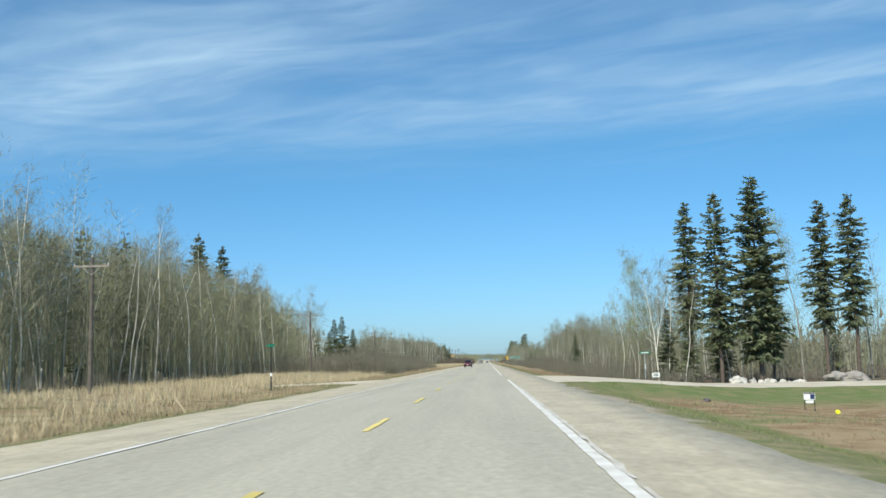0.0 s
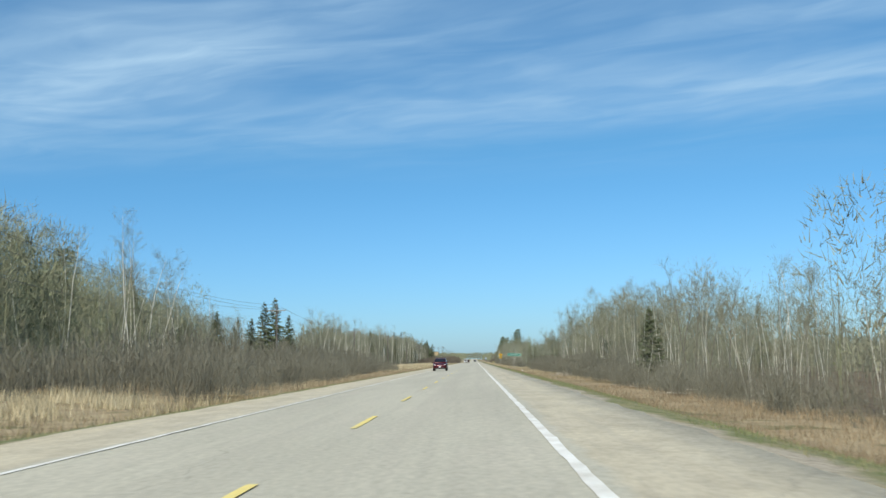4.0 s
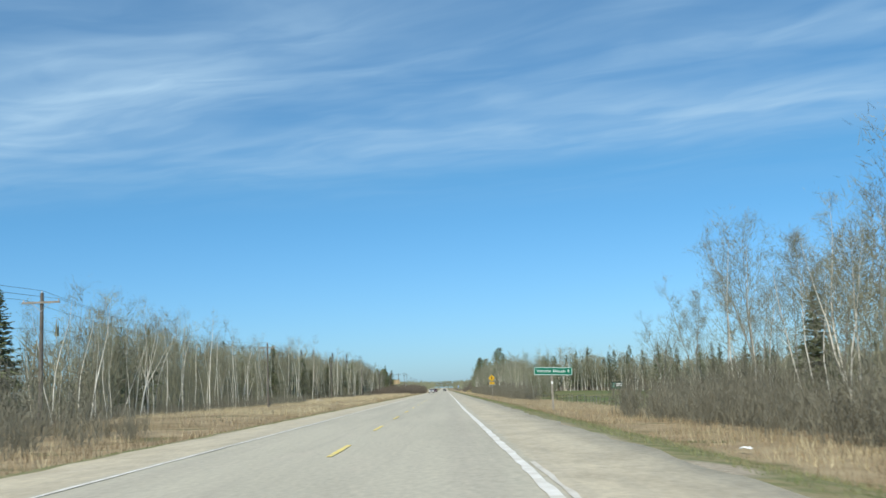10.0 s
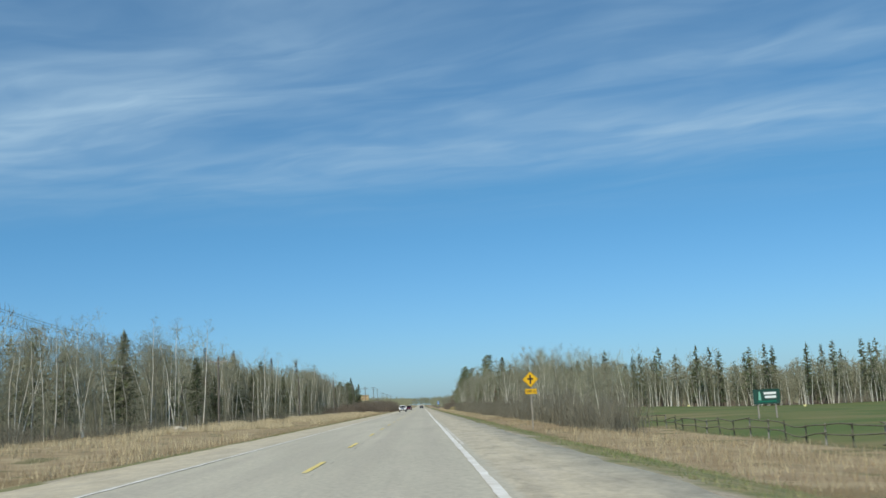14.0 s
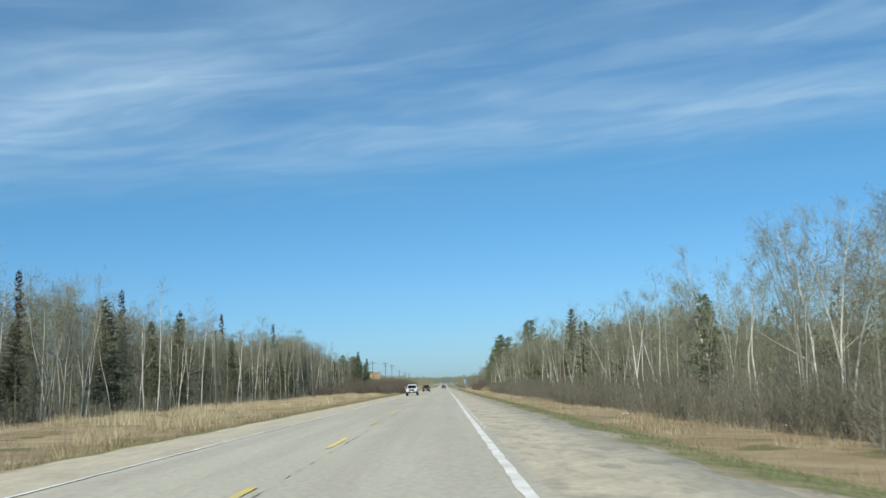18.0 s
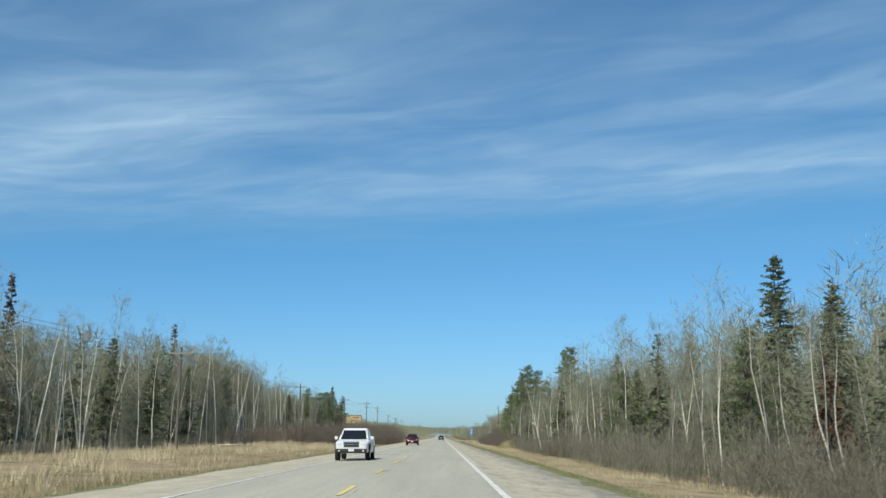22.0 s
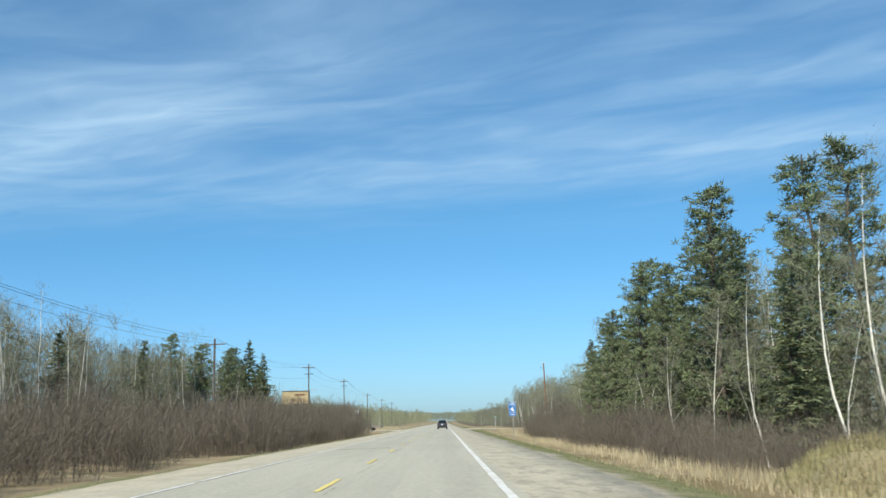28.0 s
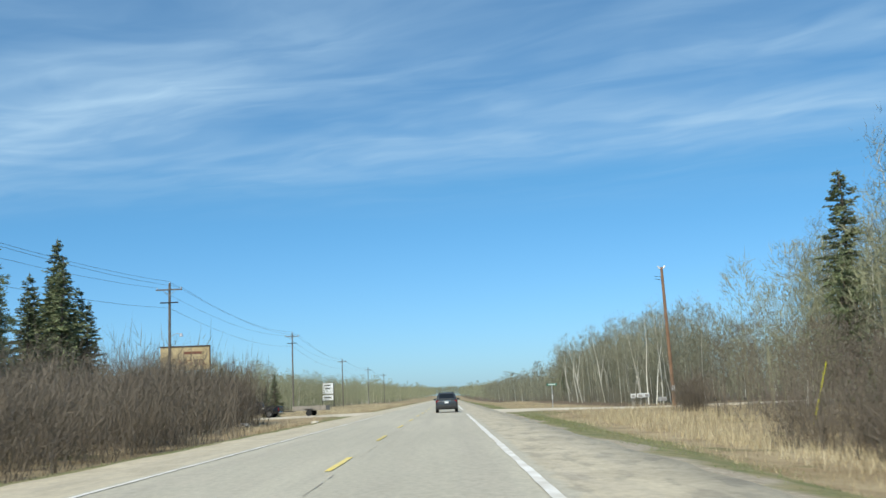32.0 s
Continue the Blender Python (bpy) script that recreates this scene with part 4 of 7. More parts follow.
def thicket(name, spots, material, label, protos=None):
    v, f = place_many(protos or SHRUBS, spots, len(spots))
    ob = new(name, mesh_of(name, v, f, material))
    return tagged(ob, label, "brush", kind="stuff")


# belts of woodland: x at the front, x at the back, y from, y to, trees, size range, share of conifers
WOODS_LEFT = [
    (-40, -64, 10, 150, 330, 1.4, 1.75, 0.14), (-43, -66, 150, 230, 170, 1.25, 1.5, 0.12), (-58, -82, 230, 345, 205, 1.2, 1.4, 0.08),
    (-39, -62, 364, 470, 230, 1.02, 1.25, 0.22), (-39, -62, 470, 600, 280, 1.12, 1.35, 0.26), (-39, -62, 600, 745, 300, 1.15, 1.4, 0.26),
    (-38, -62, 745, 866, 240, 1.1, 1.3, 0.3), (-34, -90, 930, 1150, 420, 0.55, 0.72, 0.03), (-30, -90, 1150, 1500, 420, 0.65, 0.82, 0.06),
]
WOODS_RIGHT = [
    (24, 80, 114, 150, 230, 0.8, 1.25, 0.06), (20, 50, 112, 205, 190, 0.5, 0.7, 0.05), (21, 50, 205, 312, 300, 0.75, 1.0, 0.03),
    (15, 18.5, 416, 470, 60, 0.42, 0.55, 0.0), (19.5, 28, 470, 545, 160, 0.6, 0.8, 0.16), (19.5, 38, 545, 600, 190, 0.7, 0.92, 0.2), (19, 44, 600, 720, 300, 0.92, 1.12, 0.18),
    (23, 55, 720, 815, 190, 0.9, 1.15, 0.15), (28, 70, 815, 866, 150, 1.0, 1.18, 0.03), (25, 70, 892, 1000, 260, 0.7, 0.85, 0.02), (24, 90, 1000, 1450, 330, 0.65, 0.8, 0.06),
]
WOODS = WOODS_LEFT + WOODS_RIGHT + [(46, 160, 676, 695, 420, 1.3, 1.5, 0.42), (160, 320, 676, 695, 360, 1.3, 1.5, 0.42)]


def build_woods():
    for i, (x0, x1, y0, y1, n, a, b, con) in enumerate(WOODS):
        far = i in (7, 8, 19, 20, 21)
        woods("woodland", belt(x0, x1, y0, y1, int(n * 0.32), 900 + i, a, b), "depth of leafless spring woodland with some spruces", con,
              TWIG_GREEN if i in (0, 7, 8, 9, 19) else None, 950 + i, BARK_WHITE if i % 4 == 0 or i < 7 else BARK_GREY, MID if far else None)
    # far woods closing the view ahead
    for sx in (-1, 1):
        woods("far_woodland", belt(sx * 26, sx * 300, 1500, 2300, 110, 990 + sx, 0.9, 1.3), "far leafless woods beside the highway", 0.06, TWIG_GREEN, 993 + sx, None, FAR)
    woods("far_woodland", belt(-420, 420, 2480, 2640, 120, 998, 1.0, 1.5), "far leafless woods across the end of the view", 0.06, TWIG_GREEN, 999, None, FAR)


build_woods()


def rows_of(x0, x1, y0, y1, step, seed):
    r = np.random.default_rng(abs(seed))
    y = y0
    while y < y1:
        yield r.uniform(min(x0, x1), max(x0, x1)), y, r
        y += step * r.uniform(0.5, 1.5)


# front rows: x at the front and back, y from and to, spacing, heights, haze trees for each birch
EDGES = [
    (-36, -42, 14, 120, 3.8, (16.2, 18.6), 7.0), (-36, -43, 120, 200, 4, (16.3, 19), 6.0), (-38, -45, 200, 230, 4.2, (13.5, 17), 6.0), (-56, -62, 230, 345, 5.5, (12, 15.5), 4.5), (-64, -72, 285, 335, 5, (15, 19), 2.0),
    (-35, -41, 366, 470, 4.4, (11, 13.6), 4.0), (-35, -41, 470, 640, 4.2, (12.4, 15.4), 3.8), (-35, -41, 640, 692, 4.4, (12, 14.6), 4.0), (-35, -41, 692, 748, 4.2, (15.5, 18.5), 4.5), (-35, -41, 748, 800, 4.2, (13, 15.6), 4.5), (-35, -41, 800, 866, 4.4, (12, 14.6), 4.0),
    (17, 23, 112, 205, 9, (5, 8), 4.0), (18, 24, 206, 312, 6, (8, 11), 3.0), (15.5, 18, 416, 470, 4.5, (5, 6.4), 3.0),
    (17, 22, 470, 600, 4.6, (7.5, 10.2), 2.4), (16.5, 22, 600, 722, 4.4, (9, 13), 3.2), (18, 23, 722, 815, 8, (7, 10.5), 2.5),
    (26, 33, 820, 866, 3.0, (11, 13.5), 7.0), (22, 29, 893, 990, 4.5, (10, 12), 2.4),
]


def edge_trees():
    for x0, x1, y0, y1, step, hs, haze in EDGES:
        for x, y, r in rows_of(x0, x1, y0, y1, step, int(y0) + 11):
            plant(BIRCHES[r.integers(0, len(BIRCHES))], x, y, r.uniform(*hs), None, r.uniform(-0.9, 0.9) if x0 > 0 else r.uniform(0, 6.28), r.normal() * 0.05 - (0.07 if x0 > 0 else 0.0))
        if x0 < 0:
            # slim white stems between the larger birches
            r = np.random.default_rng(int(y0) + 45)
            spots = []
            for k in range(int((y1 - y0) / step * 0.75)):
                x, y = r.uniform(x1, x0) + 2.6, r.uniform(y0, y1)
                if side_at(x, y)[0] > 1.5:
                    spots.append((x, y, ground_z(x, y), r.uniform(hs[0] * 0.85, hs[1]) / 13.5, r.uniform(0, 6.28)))
            ob = thing("birch_grove", "slim leafless birches with clean white trunks at the wood's edge", "woods", kind="stuff")
            for nm, idx, m in (("trunks", 0, BARK_WHITE), ("twigs", 1, TWIG)):
                mesh_part(nm, mesh_of(nm, *place_many([p[idx] for p in SLIM], spots, int(y0)), m), ob)
        # young trees between them close the front of the wood
        r = np.random.default_rng(int(y0) + 77)
        spots = []
        for k in range(int((y1 - y0) / step * haze)):
            x, y = r.uniform(min(x0, x1), max(x0, x1)) + (3.0 if x0 > 0 else -4.0), r.uniform(y0, y1)
            if side_at(x, y)[0] > 1.5:
                spots.append((x, y, ground_z(x, y), r.uniform(hs[0] * 0.84, hs[1]) / 3, r.uniform(0, 6.28)))
        if x0 < 0:
            # low growth before the trunks
            for k in range(int((y1 - y0) * (2.0 if y1 < 210 else 1.1))):
                x, y = r.uniform(x0 - 2.5, x0 + 2.8), r.uniform(y0, y1)
                if side_at(x, y)[0] > 1.5:
                    spots.append((x, y, ground_z(x, y), hs[0] * (0.12 + (0.75 if y1 < 210 else 0.55) * r.random() ** 1.4) / 3, r.uniform(0, 6.28)))
        thicket("saplings", spots, TWIG_GREEN if y0 in (14, 120, 200, 820) else TWIG, "fine-twigged young trees at the front of the wood", HAZE_FINE)


edge_trees()


def named_trees():
    S, P, A = SPRUCES + [TALL], PINES, ASPENS

    def stand(proto, x, y, top):
        plant(proto, x, y, top - ground_z(x, y))

    for x, y, top in ((27, 258, 13), (30, 263, 14), (25, 268, 12.5), (33, 256, 13.5), (24, 274, 11), (24, 250, 11.5), (22, 240, 12), (23, 232, 12.5), (26, 222, 11.5), (20, 300, 7.5), (22, 292, 8.5), (19, 308, 6.5), (24, 284, 8.6), (18.5, 315, 5.5)):
        stand(BROAD[int(x) % 2], x, y, top)
    # tall trees at the corner of the mown field
    stand(BROAD[0], 26.5, 319, 13.9); stand(GAUNT[0], 23.6, 338, 8.2)
    stand(BROAD[0], 24, 898, 9.5); stand(BROAD[1], 27, 903, 10.5); stand(BROAD[0], 22, 895.5, 7.5)
    stand(GAUNT[0], 22, 188, 10.8); stand(GAUNT[1], 21.5, 183, 9.8); stand(GAUNT[0], 21, 177, 7); stand(GAUNT[1], 21, 170.5, 8); stand(BIRCHES[6], 20.5, 164, 7.5)
    for x, y, top, lean, k in ((23.6, 296, 11.8, -0.12, 0), (24.6, 286.4, 10.2, -0.2, 7), (22.6, 298, 9.6, -0.1, 5), (25.6, 303, 10.5, -0.08, 1),
                               (23.2, 511.3, 12.0, -0.33, 0), (22.6, 528.6, 9.4, -0.16, 7), (21, 544, 7.2, -0.3, 1), (24, 538, 8.8, -0.2, 5),
                               (19.6, 651, 9.5, -0.2, 0), (24.0, 639, 13.6, -0.14, 7), (25.5, 650, 16.0, -0.1, 1), (22, 632, 9.0, -0.3, 5)):
        plant(BIRCHES[k], x, y, top - ground_z(x, y), None, 0.0, lean)
    stand(A[1], 26, 541, 12.6); stand(S[3], 24, 301, 6.4); stand(S[1], 22.4, 630, 9.2)
    for x, y, top, lean, k in ((-36, 340, 13.4, 0.03, 0), (-37.5, 344, 12.8, -0.04, 7), (-35.5, 349, 14.0, 0.05, 5), (-38, 352, 13.2, 0.02, 0), (-36.5, 357, 12.4, 0.08, 7), (-34.6, 363, 12.2, 0.22, 1), (-38.5, 379, 16.2, 0.12, 7), (-39.5, 384, 15.2, 0.16, 0), (-38, 374, 14, 0.1, 5)):
        plant(BIRCHES[k], x, y, top - ground_z(x, y), None, 0.0, lean)
    # spruces and aspens behind the first side road
    for x, y, top, k in ((25.9, 113, 19.7, 2), (27.2, 104.2, 19.2, 0), (31, 103, 20.7, 4), (38.2, 104, 18.1, 2), (41.4, 104, 18.7, 2), (33.8, 108, 11, 0), (22.6, 110, 7, 1), (29, 112, 9, 1), (24.2, 106, 6, 1)):
        stand(S[k], x, y, top)
    for x, y, top, k in ((19.6, 112.4, 15.2, 1), (36.8, 107.5, 18, 0), (35, 112, 15.5, 1), (44, 107, 16.5, 0), (21.4, 116, 13.5, 0)):
        stand(A[k], x, y, top)
    for x, y, top, k in ((20.8, 106, 11.5, 1), (22.4, 109, 12.5, 4), (18.6, 118, 9.5, 2), (24.2, 117, 11, 0), (23.2, 104, 10.5, 7), (29, 108, 11, 5)):
        stand(BIRCHES[k], x, y, top)
    # left: spruces among the birches
    for x, y, top, k in ((-75, 313, 22, 1), (-60, 304, 12.5, 1), (-51.5, 177.5, 27, 1), (-48.5, 183, 25.2, 1), (-55, 190, 26.5, 0), (-42, 172, 12.5, 1), (-47, 168, 14, 1), (-46, 205, 13, 3), (-48, 214, 10, 3), (-46, 150, 13, 0), (-55, 259, 14.5, 3), (-51, 271, 9, 3), (-54.8, 359, 18.8, 1), (-51.9, 359, 19.9, 1), (-46.8, 352, 14.5, 3),
                         (-52, 300, 13, 3), (-44, 283, 9, 3), (-53, 336, 13, 3), (-50, 322, 9, 3)):
        stand(S[k], x, y, top)
    stand(BIRCHES[7], -43, 124, 23.8); stand(P[0], -56, 233, 19)
    stand(S[3], 20.2, 197.3, 6.5); stand(S[3], 25, 228, 7); stand(S[0], 24, 262, 8)
    # right, further on
    for x, y, top, k in ((24.5, 603.6, 13.5, 0), (26, 598, 11, 1), (22.5, 590, 9, 1), (23.1, 515.6, 7.6, 0), (25.5, 668, 12.5, 1), (20, 628, 7.5, 3), (20.5, 640, 8.5, 3), (22, 560, 8, 1),
                         (23, 611, 7, 1), (28, 640, 11, 0), (23.5, 700, 10, 1)):
        stand(S[k], x, y, top)
    stand(RUSTY, 20.9, 587, 5.5); stand(RUSTY, 24, 610, 5)
    stand(P[1], 20.5, 598, 8); stand(P[1], 19.4, 632, 7.5); stand(P[0], 21.5, 650, 8.5); stand(P[1], 20, 690, 6)
    # taller birches in one clump
    for k, (x, y, top) in enumerate(((19.6, 477, 7.4), (18.9, 481, 8.7), (20.4, 484, 9.8), (19.4, 487, 9.5), (21.2, 489, 9.8), (20.0, 495, 8.4))):
        stand(BIRCHES[k % len(BIRCHES)], x, y, top)
    # spires of spruce along the far side of the mown field
    for i in range(40):
        stand(SPIRES[i % 3], 62 + i * 4.3 + 3.5 * math.sin(i * 2.7), 681 + 6 * math.sin(i * 1.3), 16.4 + 1.9 * math.sin(i * 4.1))
    r = np.random.default_rng(71)
    spots = [(x, y, ground_z(x, y) - 0.3, s, a) for x, y, s, a in zip(r.uniform(46, 300, 230), r.uniform(670, 676, 230), r.uniform(0.75, 1.1, 230), r.uniform(0, 6.28, 230))]
    ob = thing("birch_grove", "slim pale birches in a row along the far side of the field", "woods", kind="stuff")
    mesh_part("trunks", mesh_of("trunks", *place_many([p[0] for p in SLIM], spots, 72), BARK_WHITE), ob)
    mesh_part("twigs", mesh_of("twigs", *place_many([p[1] for p in SLIM], spots, 72), TWIG), ob)
    # pines in a close stand
    for x, y, top, k in ((21.2, 755.6, 17.3, 0), (21.0, 780, 15.3, 1), (24.5, 768, 17, 1), (22.9, 785, 17, 0), (32.5, 768, 22.5, 0), (30, 754, 20, 0), (20, 790, 12.5, 1), (22, 772, 14.5, 1),
                         (24, 760, 14.5, 1), (26, 785, 13.5, 0), (20.5, 795, 12, 1), (24, 802, 12.5, 0), (19.5, 800, 9, 1), (28, 776, 15, 1), (19.8, 766, 11, 1), (23.4, 747, 12, 0)):
        stand(P[k], x, y, top)
    stand(S[2], 26.8, 848.6, 14.3); stand(P[1], 25.4, 846, 8.5); stand(P[0], 28.6, 838, 12)
    stand(S[3], 17.7, 826, 1.7); stand(S[3], 17.6, 806, 1.6); stand(S[1], 21, 742, 9); stand(S[3], 17.6, 548, 2.4)
    for x, y, top, lean in ((19.0, 741, 9.5, -0.22), (18.4, 757, 8, -0.3), (19.5, 776, 9, 0.25), (20.5, 729, 13, -0.15), (21, 735, 14, 0.12)):
        plant(BIRCHES[2], x, y, top - ground_z(x, y), None, 1.2, lean)
    # left, further on
    for x, y, top, k in ((-36.8, 886.8, 19.2, 1), (-34, 888, 12.7, 1), (-35.4, 884, 13, 1), (-39.5, 888, 14, 1), (-42.5, 886, 15, 1), (-41, 890, 13, 1), (-32, 876, 15.5, 1), (-39.5, 892, 15.5, 1), (-35, 864, 14, 1), (-38, 850, 14, 0), (-33.5, 881, 13.5, 1), (-18.5, 906.4, 5, 3), (-20, 909, 3.6, 3), (-37.5, 882, 15, 1), (-38.5, 890, 16, 1), (-35.8, 890, 14.5, 1)):
        stand(S[k], x, y, top)
    for x, y, top in ((-36, 868, 16), (-38, 874, 16.5), (-36, 845, 15), (-39, 838, 16), (-34.5, 858, 14), (-42, 905, 11)):
        stand(P[0], x, y, top)
    for x, y, top in ((-44, 706, 20.8), (-43, 640, 18.5), (-41, 540, 15.5), (-42, 575, 17)):
        stand(SNAG, x, y, top)
    for x, y, top, k in ((-39, 560, 14.5, 1), (-37, 572, 12, 0), (-38, 590, 15, 1), (-37, 655, 13, 0), (-36, 668, 11, 1), (-39, 480, 14, 1), (-37, 515, 12, 0), (-37, 530, 9, 3), (-38, 608, 10, 3), (-37, 622, 12, 1),
                         (-37, 690, 12, 1), (-38, 720, 14, 0), (-37, 790, 12, 1), (-36, 815, 13, 0)):
        stand(S[k], x, y, top)


named_trees()


# ---- brush and grass ----
def scatter(x0, x1, y0, y1, n, seed, lo, hi):
    r = np.random.default_rng(abs(seed))
    out = []
    for i in range(n):
        x, y = r.uniform(min(x0, x1), max(x0, x1)), r.uniform(y0, y1)
        k = 0.88 + 0.45 * noise.noise(Vector((x * 0.16, y * 0.11, seed)))
        if side_at(x, y)[0] > 1.0:
            out.append((x, y, ground_z(x, y), r.uniform(lo, hi) * k, r.uniform(0, 6.28)))
    return out


# brush: x front, x back, y from, y to, clumps in front, clumps behind, sizes
BRUSH_LEFT = [
    (-12.4, -18, 150, 212, 120, 60, 0.9, 1.4, BRUSH, "low grey-brown leafless willow brush"),
    (-14.5, -20, 212, 262, 90, 40, 0.8, 1.3, BRUSH, "low grey-brown leafless willow brush"),
    (-13.2, -28, 262, 300, 130, 60, 0.5, 0.8, BRUSH, "low grey-brown leafless willow brush"),
    (-16, -46, 150, 300, 440, 420, 1.3, 2.0, BRUSH, "grey-brown leafless willow brush"),
    (-28, -44, 10, 150, 150, 200, 0.5, 0.9, BRUSH, "low leafless brush under the birches"),
    (-27, -44, 286, 480, 250, 280, 0.55, 0.95, BRUSH, "low leafless brush under the birches"),
    (-30, -44, 480, 690, 220, 280, 0.5, 0.9, BRUSH, "low leafless brush under the birches"),
    (-11.5, -36, 690, 755, 280, 170, 1.5, 2.05, BRUSH_RED, "dense dark red-brown leafless brush"),
    (-9.6, -34, 752, 848, 520, 260, 1.6, 2.2, BRUSH_RED, "dense dark red-brown leafless brush"),
    (-15.5, -26, 846, 880, 170, 60, 1.7, 2.3, BRUSH_RED, "dense dark red-brown leafless brush"),
    (-22, -36, 850, 890, 90, 120, 1.9, 2.6, BRUSH_RED, "tall dark red-brown leafless brush"),
    (-26, -60, 925, 1150, 60, 340, 0.6, 1.0, BRUSH, "leafless brush beyond the crossroad"),
]
BRUSH_RIGHT = [
    (14, 24, 97, 205, 250, 200, 0.6, 1.15, BRUSH, "leafless brush along the ditch"),
    (14.5, 24, 205, 316, 330, 240, 0.8, 1.45, BRUSH, "leafless brush under the birches"),
    (15.2, 18.8, 412, 480, 200, 110, 0.8, 1.55, BRUSH, "tall leafless willow brush"),
    (15, 25, 480, 720, 620, 360, 0.8, 1.5, BRUSH, "leafless brush under the birches"),
    (13.4, 26, 725, 826, 430, 260, 1.0, 1.6, BRUSH_RED, "dense dark red-brown leafless brush"),
]
BRUSH_RIGHT_FAR = [
    (22, 34, 896, 1010, 120, 200, 0.6, 1.2, BRUSH, "leafless brush by the crossroad"),
    (18.4, 21.5, 855.5, 859.5, 26, 4, 1.0, 1.6, BRUSH_RED, "clump of dark leafless brush by the crossroad"),
    (20, 40, 1010, 1300, 0, 300, 0.7, 1.2, BRUSH, "leafless brush beside the highway"),
    (46, 300, 668, 678, 0, 420, 0.9, 1.9, BRUSH, "brush along the foot of the far treeline"),
    (20, 60, 99, 116, 60, 120, 0.4, 0.8, BRUSH, "leafless brush under the spruces"),
    (17, 24, 284, 318, 80, 50, 0.9, 1.5, BRUSH, "tall leafless willow brush"),
]
# fine branching inside the woods: x, y, clumps, sizes
FILL_LEFT = [
    (-43, -64, 10, 150, 680, 4.4, 6.2, TWIG_GREEN), (-46, -64, 150, 230, 400, 4.3, 5.9, TWIG_GREEN), (-60, -80, 230, 345, 360, 3.8, 5.0, TWIG_GREEN), (-66, -88, 278, 335, 230, 5.8, 7.0, TWIG_GREEN), (-42, -60, 364, 470, 480, 3.5, 4.7, TWIG),
    (-42, -60, 470, 600, 560, 3.6, 4.9, TWIG), (-42, -60, 600, 692, 430, 4.1, 5.2, TWIG), (-41, -60, 692, 748, 270, 5.2, 6.4, TWIG), (-41, -60, 748, 872, 480, 4.0, 5.1, TWIG),
]
FILL_RIGHT = [
    (27, 46, 205, 314, 520, 3.0, 4.3, TWIG), (26, 75, 116, 150, 200, 2.4, 4.0, TWIG_GREEN),
    (26, 44, 600, 722, 540, 3.2, 4.5, TWIG), (28, 52, 722, 815, 380, 3.2, 4.5, TWIG), (33, 60, 815, 868, 260, 3.0, 4.0, TWIG_GREEN), (29, 60, 893, 1000, 560, 2.9, 4.1, TWIG),
]
FILL_NEAR = [
    (17, 24, 600, 722, 150, 0.9, 1.9, BRUSH), (17, 24, 206, 312, 120, 0.9, 1.7, BRUSH), (16, 24, 112, 205, 100, 0.8, 1.5, BRUSH), (17, 24, 480, 600, 130, 0.9, 1.8, BRUSH),
    (17, 25, 803, 846, 200, 1.3, 2.0, BRUSH_RED), (25, 33, 800, 866, 190, 3.4, 4.4, TWIG_GREEN),
]
FILL_MID = [
    (33, 50, 112, 205, 300, 1.2, 2.0, TWIG), (22, 30, 480, 600, 400, 1.9, 2.8, TWIG), (20.5, 29, 640, 722, 320, 2.6, 3.9, TWIG), (-30, -52, 925, 1150, 760, 2.7, 3.5, TWIG_GREEN), (24, 44, 892, 1010, 300, 2.8, 3.8, TWIG),
]
FILL_AHEAD = [
    (23, 60, 1000, 1450, 680, 3.3, 3.8, TWIG), (-26, -64, 1150, 1500, 640, 3.35, 3.85, TWIG_GREEN), (46, 320, 676, 700, 900, 4.9, 5.5, TWIG),
]
FILL_END = [
    (18, 66, 1450, 2480, 760, 3.8, 4.6, TWIG_GREEN), (-19, -66, 1450, 2480, 760, 3.8, 4.6, TWIG_GREEN), (-130, 130, 2490, 2570, 950, 5.0, 6.0, TWIG_GREEN),
]
# the woods go on behind, away from the road
FILL_WIDE = [
    (-64, -330, -60, 900, 900, 4.0, 5.6, TWIG), (-80, -330, 925, 1500, 420, 3.2, 4.4, TWIG_GREEN), (55, 330, 112, 312, 380, 3.2, 4.4, TWIG), (80, 330, 704, 862, 320, 4.0, 5.4, TWIG), (60, 330, 894, 1500, 420, 3.2, 4.4, TWIG_GREEN),
    (40, 330, -60, 62, 200, 3.2, 4.4, TWIG), (70, 260, 1500, 2300, 200, 3.0, 4.2, TWIG_GREEN), (-70, -260, 1500, 2300, 200, 3.0, 4.2, TWIG_GREEN),
]


